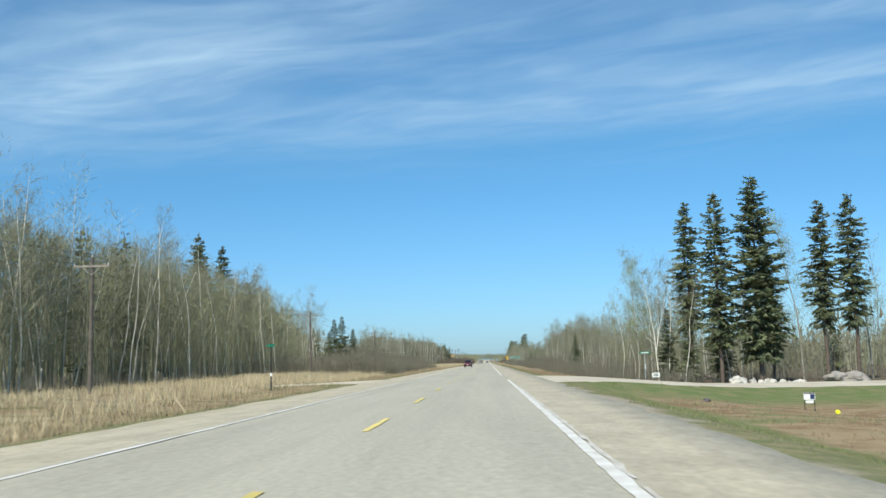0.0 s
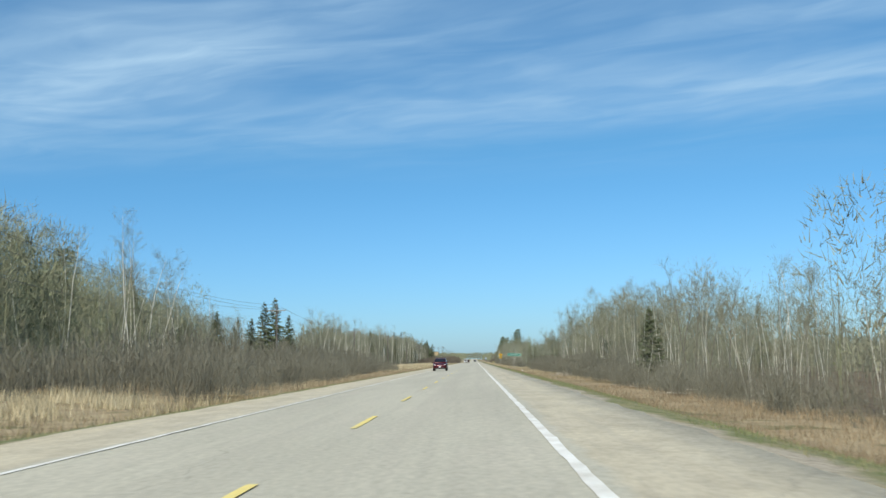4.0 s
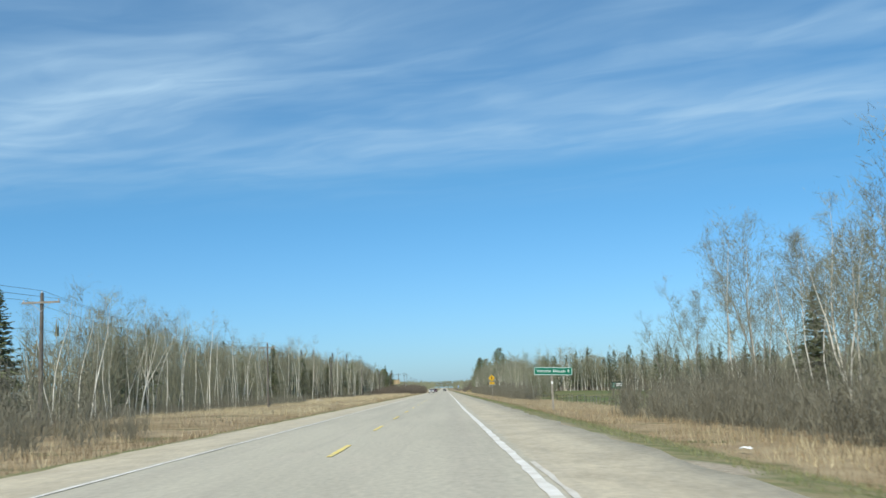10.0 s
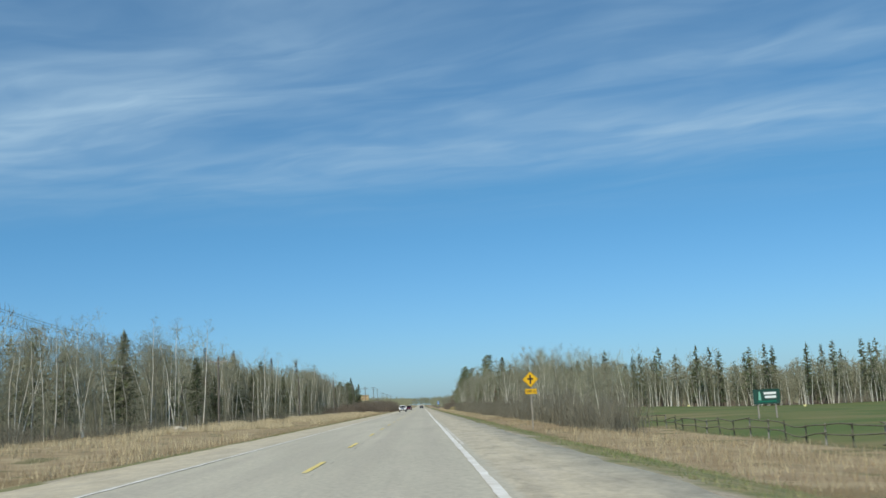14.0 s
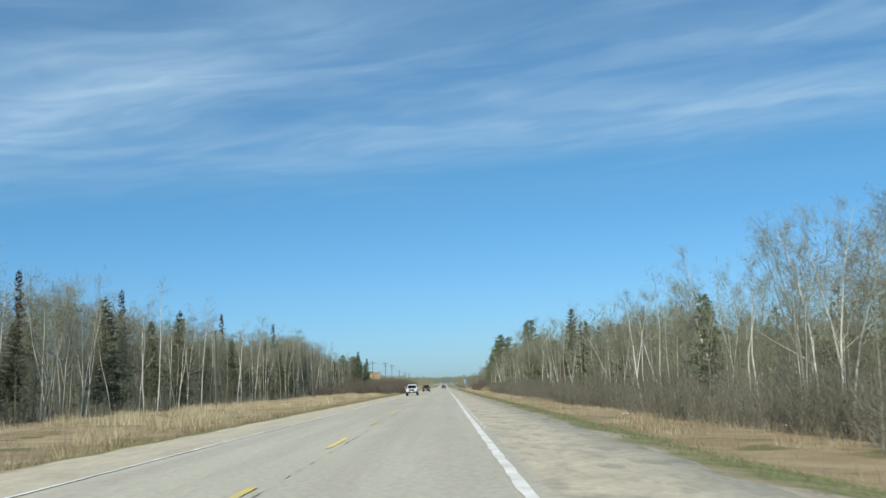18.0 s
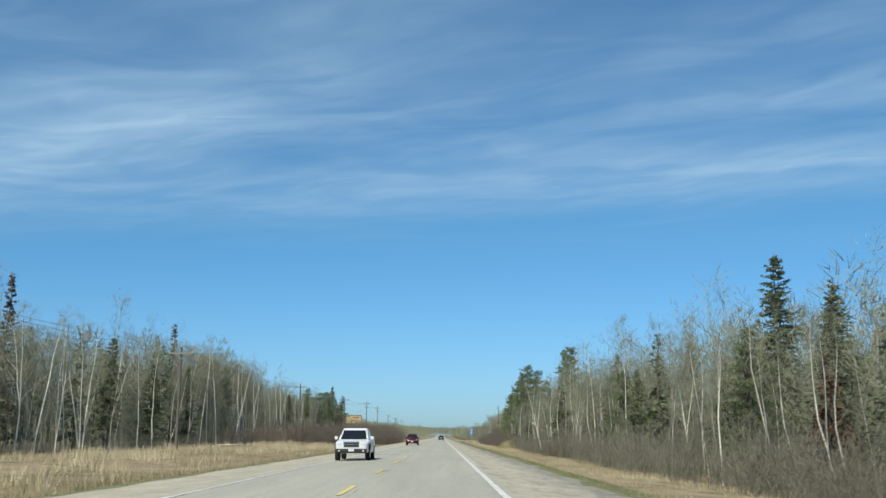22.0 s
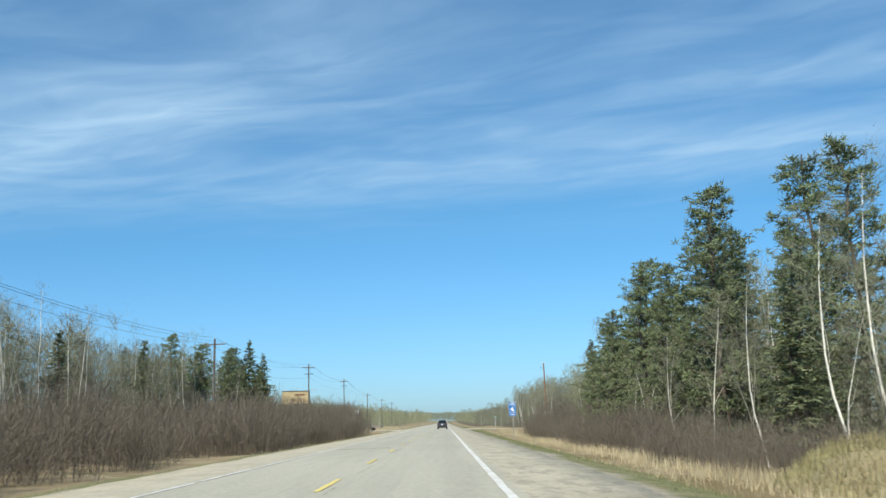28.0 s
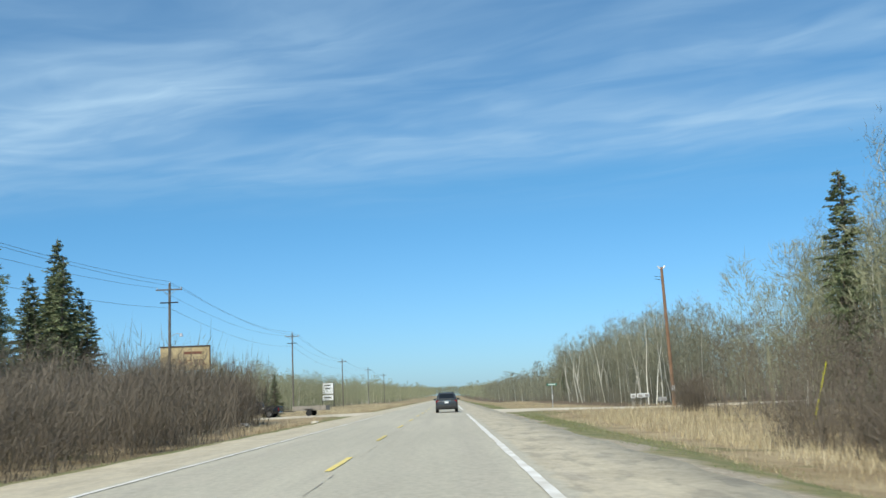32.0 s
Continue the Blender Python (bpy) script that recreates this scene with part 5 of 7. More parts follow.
def build_brush():
    for x0, x1, y0, y1, nf, nb, lo, hi, m, label in BRUSH_LEFT + BRUSH_RIGHT + BRUSH_RIGHT_FAR:
        cut = x0 + (x1 - x0) * 0.38
        if nf:
            thicket("thicket", scatter(x0, cut, y0, y1, int(nf * 0.85), int(y0 + abs(x0) * 7), lo, hi), m, label, SHRUBS_NEAR if m is BRUSH_RED else SHRUBS_FINE)
        thicket("thicket", scatter(cut, x1, y0, y1, int(nb * 0.62), int(y0 + abs(x0) * 9), lo, hi), m, label)
    # dense fine branching that closes the depth of the woods
    for protos, rows in ((FILL, FILL_LEFT + FILL_RIGHT), (HAZE_FINE, FILL_NEAR), (HAZE, FILL_MID), (FILL_FAR, FILL_AHEAD), (FILL_FARTHEST, FILL_END), (SHRUBS_FAR, FILL_WIDE)):
        for i, (x0, x1, y0, y1, n, lo, hi, m) in enumerate(rows):
            if protos is FILL:
                edge = x0 + (x1 - x0) * 0.3
                thicket("saplings", scatter(x0 - (x1 - x0) * 0.12, edge, y0, y1, int(n * 0.36), 760 + i + len(rows), lo * 0.94, hi), m, "fine-twigged leafless saplings inside the wood", HAZE)
                x0, n, lo, hi = edge, int(n * 0.22), lo * 0.88, hi * 0.88
            thicket("saplings", scatter(x0, x1, y0, y1, n, 700 + i + len(rows), lo, hi), m, "dense leafless saplings inside the wood", protos)


build_brush()


def grass(name, x0, x1, y0, y1, n, h0, h1, w, material, label, seed, tuft=None):
    r = np.random.default_rng(abs(seed))
    x, y = r.uniform(min(x0, x1), max(x0, x1), n), r.uniform(y0, y1, n)
    clump = np.array([0.65 * noise.noise(Vector((a * 0.35, b * 0.22, 3.0))) + 0.5 * noise.noise(Vector((a * 0.11, b * 0.05, 8.0))) for a, b in zip(x, y)])
    keep = clump > r.uniform(-0.55, 0.12, n)
    keep &= np.array([side_at(a, b)[0] > 0.6 for a, b in zip(x, y)])
    keep &= ~((x < -7.9) & (y > 704) & (y < 850))
    if tuft is not None:
        keep &= clump > tuft
    x, y, clump = x[keep], y[keep], clump[keep]
    z = np.array([ground_z(a, b) for a, b in zip(x, y)]) - 0.03
    h = r.uniform(h0, h1, len(x)) * (0.8 + 0.5 * clump)
    base = np.stack([x, y, z], 1)
    tip = base + np.stack([r.normal(size=len(x)) * 0.22 * h, r.normal(size=len(x)) * 0.22 * h, h], 1)
    s = Soup()
    s.blades(base, tip, np.full(len(x), w), r)
    ob = new(name, s.mesh(name, material))
    tagged(ob, label, "grass", kind="stuff")


def build_grass():
    for y0, y1 in ((-10, 160), (160, 330), (330, 500), (500, 680), (680, 860), (860, 1100)):
        grass("dry_grass", -9, -34, y0, y1, 26000, 0.18, 0.52, 0.028, REED if y0 == 160 else DRY, "tall straw-coloured dry grass in the ditch", int(y0) + 1)
        grass("straw_tufts", -9.5, -28, y0, y1, 12000 if y0 == 160 else 24000, 0.45, 0.85, 0.026, STRAW, "pale straw tufts standing in the ditch", int(y0) + 6, 0.16)
        grass("rusty_grass", -8, -14, y0, y1, 6000, 0.2, 0.5, 0.028, REED, "rust-brown dead weeds beside the shoulder", int(y0) + 2)
        grass("dry_grass", 9.2, 17 if y0 != 330 else 23, max(y0, 96), y1, 18000, 0.15, 0.42, 0.026, DRY if y0 > 400 else REED, "dry straw-coloured grass on the ditch bank", int(y0) + 3)
        grass("green_grass", 6.8, 10.8, y0, y1, 22000, 0.06, 0.16, 0.03, GREEN, "short green grass along the shoulder", int(y0) + 4)
        grass("green_grass", -6.5, -8.6, y0, y1, 4000, 0.05, 0.14, 0.03, GREEN, "short green grass along the shoulder", int(y0) + 5)
    olive = mat("olive_verge_grass", (0.235, 0.215, 0.105), 0.9, 0.3, 0.3, 2, second=(0.30, 0.245, 0.135), island=0.3)
    for y0, y1 in ((-10, 150), (420, 560), (560, 700)):
        grass("olive_grass", -8.2, -16, y0, y1, 11000, 0.15, 0.42, 0.03, olive, "olive half-green grass between the shoulder and the ditch", int(y0) + 71, 0.02)
        grass("straw_tufts", -13, -27, y0, y1, 30000, 0.6, 1.1, 0.036, STRAW, "tall pale straw clumps in the ditch", int(y0) + 72, 0.14)
    grass("straw_tufts", -13, -32, 40, 150, 16000, 0.45, 1.0, 0.028, STRAW, "tall pale straw in front of the birches", 65)
    grass("dry_grass", 11.5, 27, 806, 868, 14000, 0.35, 0.85, 0.028, DRY, "tall tan grass before the crossroad", 66)
    grass("dry_grass", 10.6, 16.5, 430, 600, 13000, 0.2, 0.55, 0.03, DRY, "tan grass tufts on the ditch bank", 68, 0.02)
    grass("dry_grass", 10.6, 16.5, 200, 316, 9000, 0.2, 0.5, 0.03, DRY, "tan grass tufts on the ditch bank", 69, 0.06)
    grass("dry_grass", 10.5, 22, 316, 420, 9000, 0.25, 0.6, 0.026, DRY, "tan grass beside the rail fence", 67)
    grass("green_grass", 9, 34, 20, 104, 10000, 0.06, 0.18, 0.035, GREEN, "short patchy green grass by the side road", 61)
    grass("rusty_grass", 11, 34, 20, 52, 5000, 0.08, 0.26, 0.04, REED, "short brown dead grass by the side road", 62)
    grass("straw_tufts", -9.6, -12.4, 690, 756, 1800, 0.6, 1.4, 0.03, STRAW, "pale straw tufts along the front of the brush", 63)
    grass("straw_tufts", 11.5, 15.5, 690, 850, 9000, 0.3, 0.8, 0.028, STRAW, "pale straw tufts along the ditch", 64)


build_grass()


# ---- roadside things ----
def sheet_bm(w, h, t=0.012, r=0.06, seg=4):
    """An upright sign blank with rounded corners, facing -y, its middle at the origin."""
    bm = bmesh.new()
    pts = []
    for cx, cz, a0 in ((w / 2 - r, h / 2 - r, 0), (-w / 2 + r, h / 2 - r, 90), (-w / 2 + r, -h / 2 + r, 180), (w / 2 - r, -h / 2 + r, 270)):
        for k in range(seg + 1):
            a = radians(a0 + 90 * k / seg)
            pts.append((cx + r * math.cos(a), cz + r * math.sin(a)))
    f = [bm.verts.new((x, -t / 2, z)) for x, z in pts]
    b = [bm.verts.new((x, t / 2, z)) for x, z in pts]
    bm.faces.new(f); bm.faces.new(b[::-1])
    for i in range(len(f)):
        j = (i + 1) % len(f)
        bm.faces.new((f[i], b[i], b[j], f[j]))
    bmesh.ops.recalc_face_normals(bm, faces=bm.faces)
    return bm


def frame_bm(w, h, band, r=0.06, y=-0.012, seg=4):
    """A flat border band just proud of a sign face."""
    bm = bmesh.new()
    def ring(w, h, r):
        out = []
        for cx, cz, a0 in ((w / 2 - r, h / 2 - r, 0), (-w / 2 + r, h / 2 - r, 90), (-w / 2 + r, -h / 2 + r, 180), (w / 2 - r, -h / 2 + r, 270)):
            for k in range(seg + 1):
                a = radians(a0 + 90 * k / seg)
                out.append(bm.verts.new((cx + r * math.cos(a), y, cz + r * math.sin(a))))
        return out
    o, i = ring(w, h, r), ring(w - 2 * band, h - 2 * band, max(r - band, 0.01))
    for k in range(len(o)):
        j = (k + 1) % len(o)
        bm.faces.new((o[k], o[j], i[j], i[k]))
    bmesh.ops.recalc_face_normals(bm, faces=bm.faces)
    return bm


def lettering(name, body, size, material, parent, at, width=None, label=""):
    """Letters standing on a sign face, facing -y."""
    cu = bpy.data.curves.new(name, "FONT")
    cu.body, cu.size, cu.align_x, cu.align_y, cu.extrude = body, size, "CENTER", "CENTER", 0.003
    cu.offset = size * 0.004
    tmp = bpy.data.objects.new(name, cu)
    me = bpy.data.meshes.new_from_object(tmp)
    bpy.data.objects.remove(tmp)
    if width:
        xs = [v.co.x for v in me.vertices]
        k = width / (max(xs) - min(xs))
        for v in me.vertices:
            v.co.x *= k
    me.transform(Matrix.Rotation(radians(90), 4, "X"))
    me.materials.append(material)
    ob = new(name, me)
    ob.parent = parent
    ob.location = at
    if label:
        ob["label"] = label
    return ob


def flat_bm(pts, y, t=0.004):
    """A thin plate with the outline pts (x, z) at depth y."""
    bm = bmesh.new()
    f = [bm.verts.new((x, y - t, z)) for x, z in pts]
    b = [bm.verts.new((x, y, z)) for x, z in pts]
    bm.faces.new(f); bm.faces.new(b[::-1])
    for i in range(len(f)):
        j = (i + 1) % len(f)
        bm.faces.new((f[i], b[i], b[j], f[j]))
    bmesh.ops.recalc_face_normals(bm, faces=bm.faces)
    return bm


def bar(name, w, h, x, z, material, parent, y=-0.014):
    return part(name, flat_bm([(x - w / 2, z - h / 2), (x + w / 2, z - h / 2), (x + w / 2, z + h / 2), (x - w / 2, z + h / 2)], y), material, parent)


SIGN_GREEN = mat("sign_green", (0.005, 0.19, 0.115), 0.4, 0.1, 2, 10)
SIGN_BLUE = mat("sign_blue", (0.008, 0.20, 0.62), 0.4, 0.1, 2, 10)
SIGN_YELLOW = mat("sign_yellow", (0.80, 0.46, 0.01), 0.4, 0.1, 2, 10)
SIGN_WHITE = mat("sign_white", (0.85, 0.86, 0.85), 0.4, 0.08, 2, 10)
GREY_WOOD = mat("grey_wood", (0.36, 0.33, 0.28), 0.85, 0.3, 4, 25, second=(0.24, 0.215, 0.18))
RAIL_WOOD = mat("mossy_rail", (0.19, 0.18, 0.12), 0.9, 0.3, 3, 20, second=(0.11, 0.105, 0.07))


def destination_sign():
    t = thing("destination_sign", "green destination sign with white letters on a grey wooden post", "road sign", m=pose(11.65, 328, 0, 0, 0, 0))
    p = part("panel", sheet_bm(3.3, 0.70, 0.03, 0.09), SIGN_GREEN, t); p.matrix_basis = pose(0, 0, 2.36, 0, 2.9, 0)
    part("border", frame_bm(3.24, 0.64, 0.035, 0.08, -0.019), SIGN_WHITE, p)
    lettering("place_word", "Victoria", 0.32, SIGN_WHITE, p, (-0.80, -0.022, 0.0), 1.24)
    lettering("place_word", "Beach", 0.32, SIGN_WHITE, p, (0.52, -0.022, 0.0), 1.02)
    lettering("distance", "8", 0.32, SIGN_WHITE, p, (1.31, -0.022, 0.0))
    part("post", box_bm(0.16, 0.16, 3.0, (-0.15, 0.12, 0.6), 0.012), GREY_WOOD, t)
    part("marker_plate", sheet_bm(0.15, 0.26, 0.006, 0.01), SIGN_WHITE, t).location = (-0.15, 0.03, 1.4)


def crossroad_sign():
    t = thing("warning_sign", "yellow diamond crossroad sign with a distance plate on a slim post", "road sign", m=pose(10.65, 416, 0, 0, 0, 0))
    d = part("diamond", sheet_bm(0.86, 0.86, 0.01, 0.05), SIGN_YELLOW, t); d.matrix_basis = pose(0, 0, 2.82, 0, 45, 0)
    part("border", frame_bm(0.83, 0.83, 0.02, 0.05, -0.008), BLACK, d)
    s = part("cross_upright", flat_bm([(-0.06, -0.34), (0.06, -0.34), (0.06, 0.34), (-0.06, 0.34)], -0.008), BLACK, t); s.location = (0, 0, 2.82)
    s = part("cross_arm", flat_bm([(-0.22, -0.06), (0.22, -0.06), (0.22, 0.06), (-0.22, 0.06)], -0.012), BLACK, t); s.location = (0, 0, 2.86)
    p = part("distance_plate", sheet_bm(0.88, 0.40, 0.01, 0.04), SIGN_YELLOW, t); p.location = (0, 0, 1.93)
    part("border", frame_bm(0.85, 0.37, 0.014, 0.04, -0.008), BLACK, p)
    lettering("lettering", "500 m", 0.27, BLACK, p, (0, -0.010, 0), 0.68)
    part("post", box_bm(0.09, 0.07, 4.1, (0, 0.06, 1.15), 0.008), GREY_WOOD, t)


def golf_sign():
    t = thing("services_sign", "blue services sign with a white emblem and an arrow plate", "road sign", m=pose(10.0, 798.4, 0, 0, 0, 1))
    for nm, h, z in (("name_panel", 0.34, 3.07), ("emblem_panel", 0.80, 2.49), ("arrow_panel", 0.38, 1.89)):
        p = part(nm, sheet_bm(0.78, h, 0.012, 0.03), SIGN_BLUE, t); p.location = (0, 0, z)
        part("border", frame_bm(0.76, h - 0.02, 0.016, 0.03, -0.009), SIGN_WHITE, p)
        if nm == "name_panel":
            bar("text_bar", 0.50, 0.075, 0.02, 0.07, SIGN_WHITE, p, -0.008); bar("text_bar", 0.46, 0.075, 0.03, -0.07, SIGN_WHITE, p, -0.008)
        elif nm == "arrow_panel":
            part("arrow", flat_bm([(-0.24, -0.04), (0.08, -0.04), (0.08, -0.10), (0.24, 0.0), (0.08, 0.10), (0.08, 0.04), (-0.24, 0.04)], -0.008), SIGN_WHITE, p)
        else:
            part("emblem", flat_bm([(-0.03, -0.27), (0.24, -0.27), (0.10, 0.06), (-0.04, 0.22), (-0.10, 0.12), (-0.22, -0.04), (-0.12, -0.12)], -0.008), SIGN_WHITE, p)
            part("emblem_bar", flat_bm([(0.0, 0.14), (0.24, 0.30), (0.30, 0.30), (0.30, 0.27), (0.25, 0.27), (0.03, 0.11)], -0.008), SIGN_WHITE, p)
    part("post", box_bm(0.13, 0.13, 3.7, (0.06, 0.09, 0.95), 0.01), GREY_WOOD, t)


def club_sign():
    t = thing("club_sign", "dark green board sign on posts in the mown field", "sign", m=pose(36.9, 440, -0.85, 0, 0, 0))
    p = part("board", sheet_bm(2.7, 1.45, 0.08, 0.05), mat("board_green", (0.02, 0.075, 0.055), 0.5, 0.2, 2, 10), t); p.location = (0, 0, 1.35)
    bar("text_bar", 1.25, 0.24, 0.35, 0.32, SIGN_WHITE, p, -0.044); bar("text_bar", 1.15, 0.24, 0.38, -0.05, SIGN_WHITE, p, -0.044); bar("text_bar", 1.9, 0.1, 0, -0.48, SIGN_GREEN, p, -0.044)
    part("emblem", flat_bm([(-0.85, -0.35), (-0.55, -0.35), (-0.62, 0.5), (-0.78, 0.5)], -0.044), mat("mint_paint", (0.22, 0.52, 0.42), 0.5, 0.1, 2, 10), p)
    for x in (-0.9, 0.9):
        part("post", box_bm(0.14, 0.14, 2.6, (x, 0.12, 0.0), 0.01), GREY_WOOD, t)


def billboard():
    t = thing("billboard", "weathered tan billboard with faded lettering above the brush", "billboard", m=pose(-32.0, 916.8, 0.0, 0, 0, 6))
    p = part("board", box_bm(6.3, 0.14, 3.0, (0, 0, 7.7), 0.02), mat("faded_tan", (0.56, 0.45, 0.25), 0.8, 0.3, 0.7, 8, second=(0.45, 0.35, 0.19)), t)
    rust = mat("faded_rust_paint", (0.24, 0.085, 0.05), 0.8, 0.3, 2, 10)
    part("top_trim", box_bm(6.5, 0.3, 0.14, (0, 0, 9.27), 0.02), mat("dark_trim", (0.07, 0.05, 0.04), 0.8, 0.3, 2, 9), t)
    part("end_trim", box_bm(0.12, 0.4, 3.1, (3.2, 0, 7.7), 0.02), MATS["dark_trim"], t)
    lettering("lettering", "MOTEL", 1.0, rust, p, (1.0, -0.075, 7.1), 3.6)
    bar("text_bar", 2.4, 0.35, 1.0, 8.4, rust, p, -0.075)
    for x in (-2.6, -0.9, 0.9, 2.6):
        part("post", rod_bm(0.14, 0.12, 6.8, (x, 0.22, -0.5)), POLE_WOOD, t)
    for x in (-2.0, -1.3, -0.3, 0.4):
        bar("paint_scrap", 0.22, 1.2, x + 1.4, 3.6, WHITE, t, 0.1)


def business_sign():
    t = thing("roadside_sign", "two white sign panels on dark posts beyond the crossroad", "sign", m=pose(-31.2, 1060, -0.1, 0, 0, 0))
    dark = mat("dark_frame", (0.03, 0.03, 0.03), 0.6, 0.2, 2, 9)
    for h, z in ((2.9, 5.1), (1.5, 2.6)):
        p = part("panel", sheet_bm(3.0, h, 0.12, 0.05), SIGN_WHITE, t); p.location = (0, 0, z)
        part("border", frame_bm(3.1, h + 0.1, 0.06, 0.05, -0.07), dark, p)
        for k in range(2 if h > 2 else 1):
            bar("text_bar", 1.8 - 0.5 * k, 0.32, -0.1, 0.85 - 0.85 * k if h > 2 else 0.0, dark, p, -0.064)
    for x in (-1.55, 1.65):
        part("post", box_bm(0.18, 0.18, 6.9, (x, 0.12, 3.1), 0.01), dark, t)


def street_name_sign(x, y, z):
    t = thing("street_name_sign", "small green street name blade on a thin steel post", "road sign", "street name signs", pose(x, y, z))
    p = part("blade", sheet_bm(1.0, 0.2, 0.012, 0.02), SIGN_GREEN, t); p.location = (0, 0, 2.75)
    bar("text_bar", 0.7, 0.08, 0, 0, SIGN_WHITE, p, -0.008)
    part("post", rod_bm(0.035, 0.035, 2.85, (0, 0.04, -0.15)), STEEL, t)
    for zz in (1.35, 1.6):
        part("reflector", sheet_bm(0.12, 0.14, 0.008, 0.01), SIGN_WHITE, t).location = (0, 0.0, zz)


def small_signs():
    street_name_sign(16.7, 89.4, ground_z(16.7, 89.4) - 0.1)
    street_name_sign(12.9, 890.6, ground_z(12.9, 890.6))
    # white notice by the side road
    t = thing("notice_board", "small white notice on a short post beside the gravel", "sign", m=pose(17.5, 88.6, ground_z(17.5, 88.6)))
    p = part("panel", sheet_bm(0.72, 0.42, 0.02, 0.12), SIGN_WHITE, t); p.location = (0, 0, 0.62)
    bar("text_bar", 0.4, 0.07, 0, 0.07, BLACK, p); bar("text_bar", 0.46, 0.07, 0, -0.07, BLACK, p)
    part("post", box_bm(0.05, 0.05, 0.9, (0, 0.04, 0.3)), GREY_WOOD, t)
    # property sign in the ditch
    t = thing("property_sign", "white property sign with two panels on a dark frame", "sign", m=pose(18.0, 48.4, ground_z(18.0, 48.4), 0, 0, -8) @ Matrix.Scale(1.15, 4))
    p = part("panel", sheet_bm(0.46, 0.30, 0.02, 0.01), SIGN_WHITE, t); p.location = (0, 0, 0.62)
    bar("text_bar", 0.18, 0.20, 0.12, -0.02, mat("dark_blue", (0.02, 0.04, 0.12), 0.5, 0.1, 2, 9), p); bar("header_bar", 0.44, 0.04, 0, 0.12, BLACK, p)
    p = part("lower_panel", sheet_bm(0.32, 0.12, 0.02, 0.01), SIGN_WHITE, t); p.location = (0, 0, 0.38)
    for x in (-0.2, 0.2):
        part("leg", box_bm(0.03, 0.03, 0.95, (x, 0.03, 0.35)), BLACK, t)
    # marker post at the driveway
    t = thing("marker_post", "dark steel post with a small plate by the driveway", "road sign", m=pose(-12.7, 66.5, ground_z(-12.7, 66.5) - 0.1))
    part("post", box_bm(0.08, 0.08, 3.6, (0, 0, 1.6), 0.006), BLACK, t)
    part("plate", sheet_bm(0.16, 0.22, 0.01, 0.01), SIGN_WHITE, t).location = (0, -0.045, 1.25)
    p = part("blade", sheet_bm(0.55, 0.16, 0.012, 0.02), SIGN_GREEN, t); p.location = (0, -0.045, 3.25)
    # leaning stake in the grass
    t = thing("leaning_stake", "pale wooden stake leaning in the grass", "stake", m=pose(-8.9, 35, ground_z(-8.9, 35) - 0.1))
    part("stick", box_bm(0.05, 0.03, 0.95, (0, 0, 0.4), 0.004, rot=Matrix.Rotation(radians(-35), 4, "Y")), mat("pale_stake", (0.62, 0.50, 0.33), 0.8, 0.2, 5, 25), t)
    # yellow guard sleeve of a guy wire
    t = thing("guy_guard", "bright yellow plastic guy-wire guard leaning from the grass", "marker", m=pose(18.55, 834.4, ground_z(18.55, 834.4)))
    part("sleeve", rod_bm(0.04, 0.035, 2.9, (0, 0, 0), 8, Matrix.Rotation(radians(17), 4, "Y")), mat("yellow_plastic", (0.80, 0.76, 0.02), 0.4, 0.1, 3, 20), t)
    # round yellow marker in the ditch, and a dark stone
    t = thing("yellow_marker", "round yellow marker lying in the dry grass", "marker", m=pose(14.6, 35, ground_z(14.6, 35) + 0.25))
    part("disc", rod_bm(0.085, 0.08, 0.04, (0, 0, 0), 14, Matrix.Rotation(radians(70), 4, "X")), MATS["yellow_plastic"], t)
    # small field markers
    for x, y in ((90, 662), (104, 600)):
        t = thing("tee_marker", "small pale yellow tee marker on the mown field", "marker", "tee markers", pose(x, y, ground_z(x, y)))
        part("board", box_bm(0.8, 0.2, 0.55, (0, 0, 0.27), 0.05), mat("pale_yellow", (0.72, 0.66, 0.3), 0.6, 0.1, 2, 9), t)


def mailboxes():
    for i, (x, y, w) in enumerate(((20.9, 889, 0.5), (21.7, 889.6, 0.62), (22.4, 890, 0.55), (23.6, 888, 0.75))):
        t = thing("mailbox", "weathered white mailbox on a wooden post by the crossroad", "mailbox", "mailboxes", pose(x, y, ground_z(x, y), 0, 0, 8 * i - 10))
        b = box_bm(w, 0.5, 0.42, (0, 0, 1.05 if i < 3 else 0.6), 0.06)
        part("box", b, WHITE if i != 3 else mat("grey_box", (0.45, 0.44, 0.41), 0.7, 0.2, 3, 12), t)
        part("door", box_bm(w * 0.7, 0.02, 0.28, (0, -0.262, 1.05 if i < 3 else 0.6), 0.01), mat("grey_door", (0.35, 0.33, 0.30), 0.7, 0.2, 3, 12), t)
        part("post", box_bm(0.09, 0.09, 0.95, (0, 0, 0.4)), GREY_WOOD, t)


def rock(x, y, sx, sy, sz, colour, label, seed):
    bm = bmesh.new()
    bmesh.ops.create_icosphere(bm, subdivisions=3, radius=1.0)
    for v in bm.verts:
        n = noise.noise(v.co * 1.3 + Vector((seed, 0, 0))) * 0.45 + noise.noise(v.co * 3.1 + Vector((0, seed, 0))) * 0.16
        v.co *= 1 + n
        v.co.x *= sx; v.co.y *= sy; v.co.z *= sz
    me = bpy.data.meshes.new("boulder"); bm.to_mesh(me); bm.free(); me.materials.append(colour)
    ob = new("boulder", me)
    ob.location = (x, y, ground_z(x, y) + sz * 0.55)
    tagged(ob, label, "rock", "boulders by the side road")


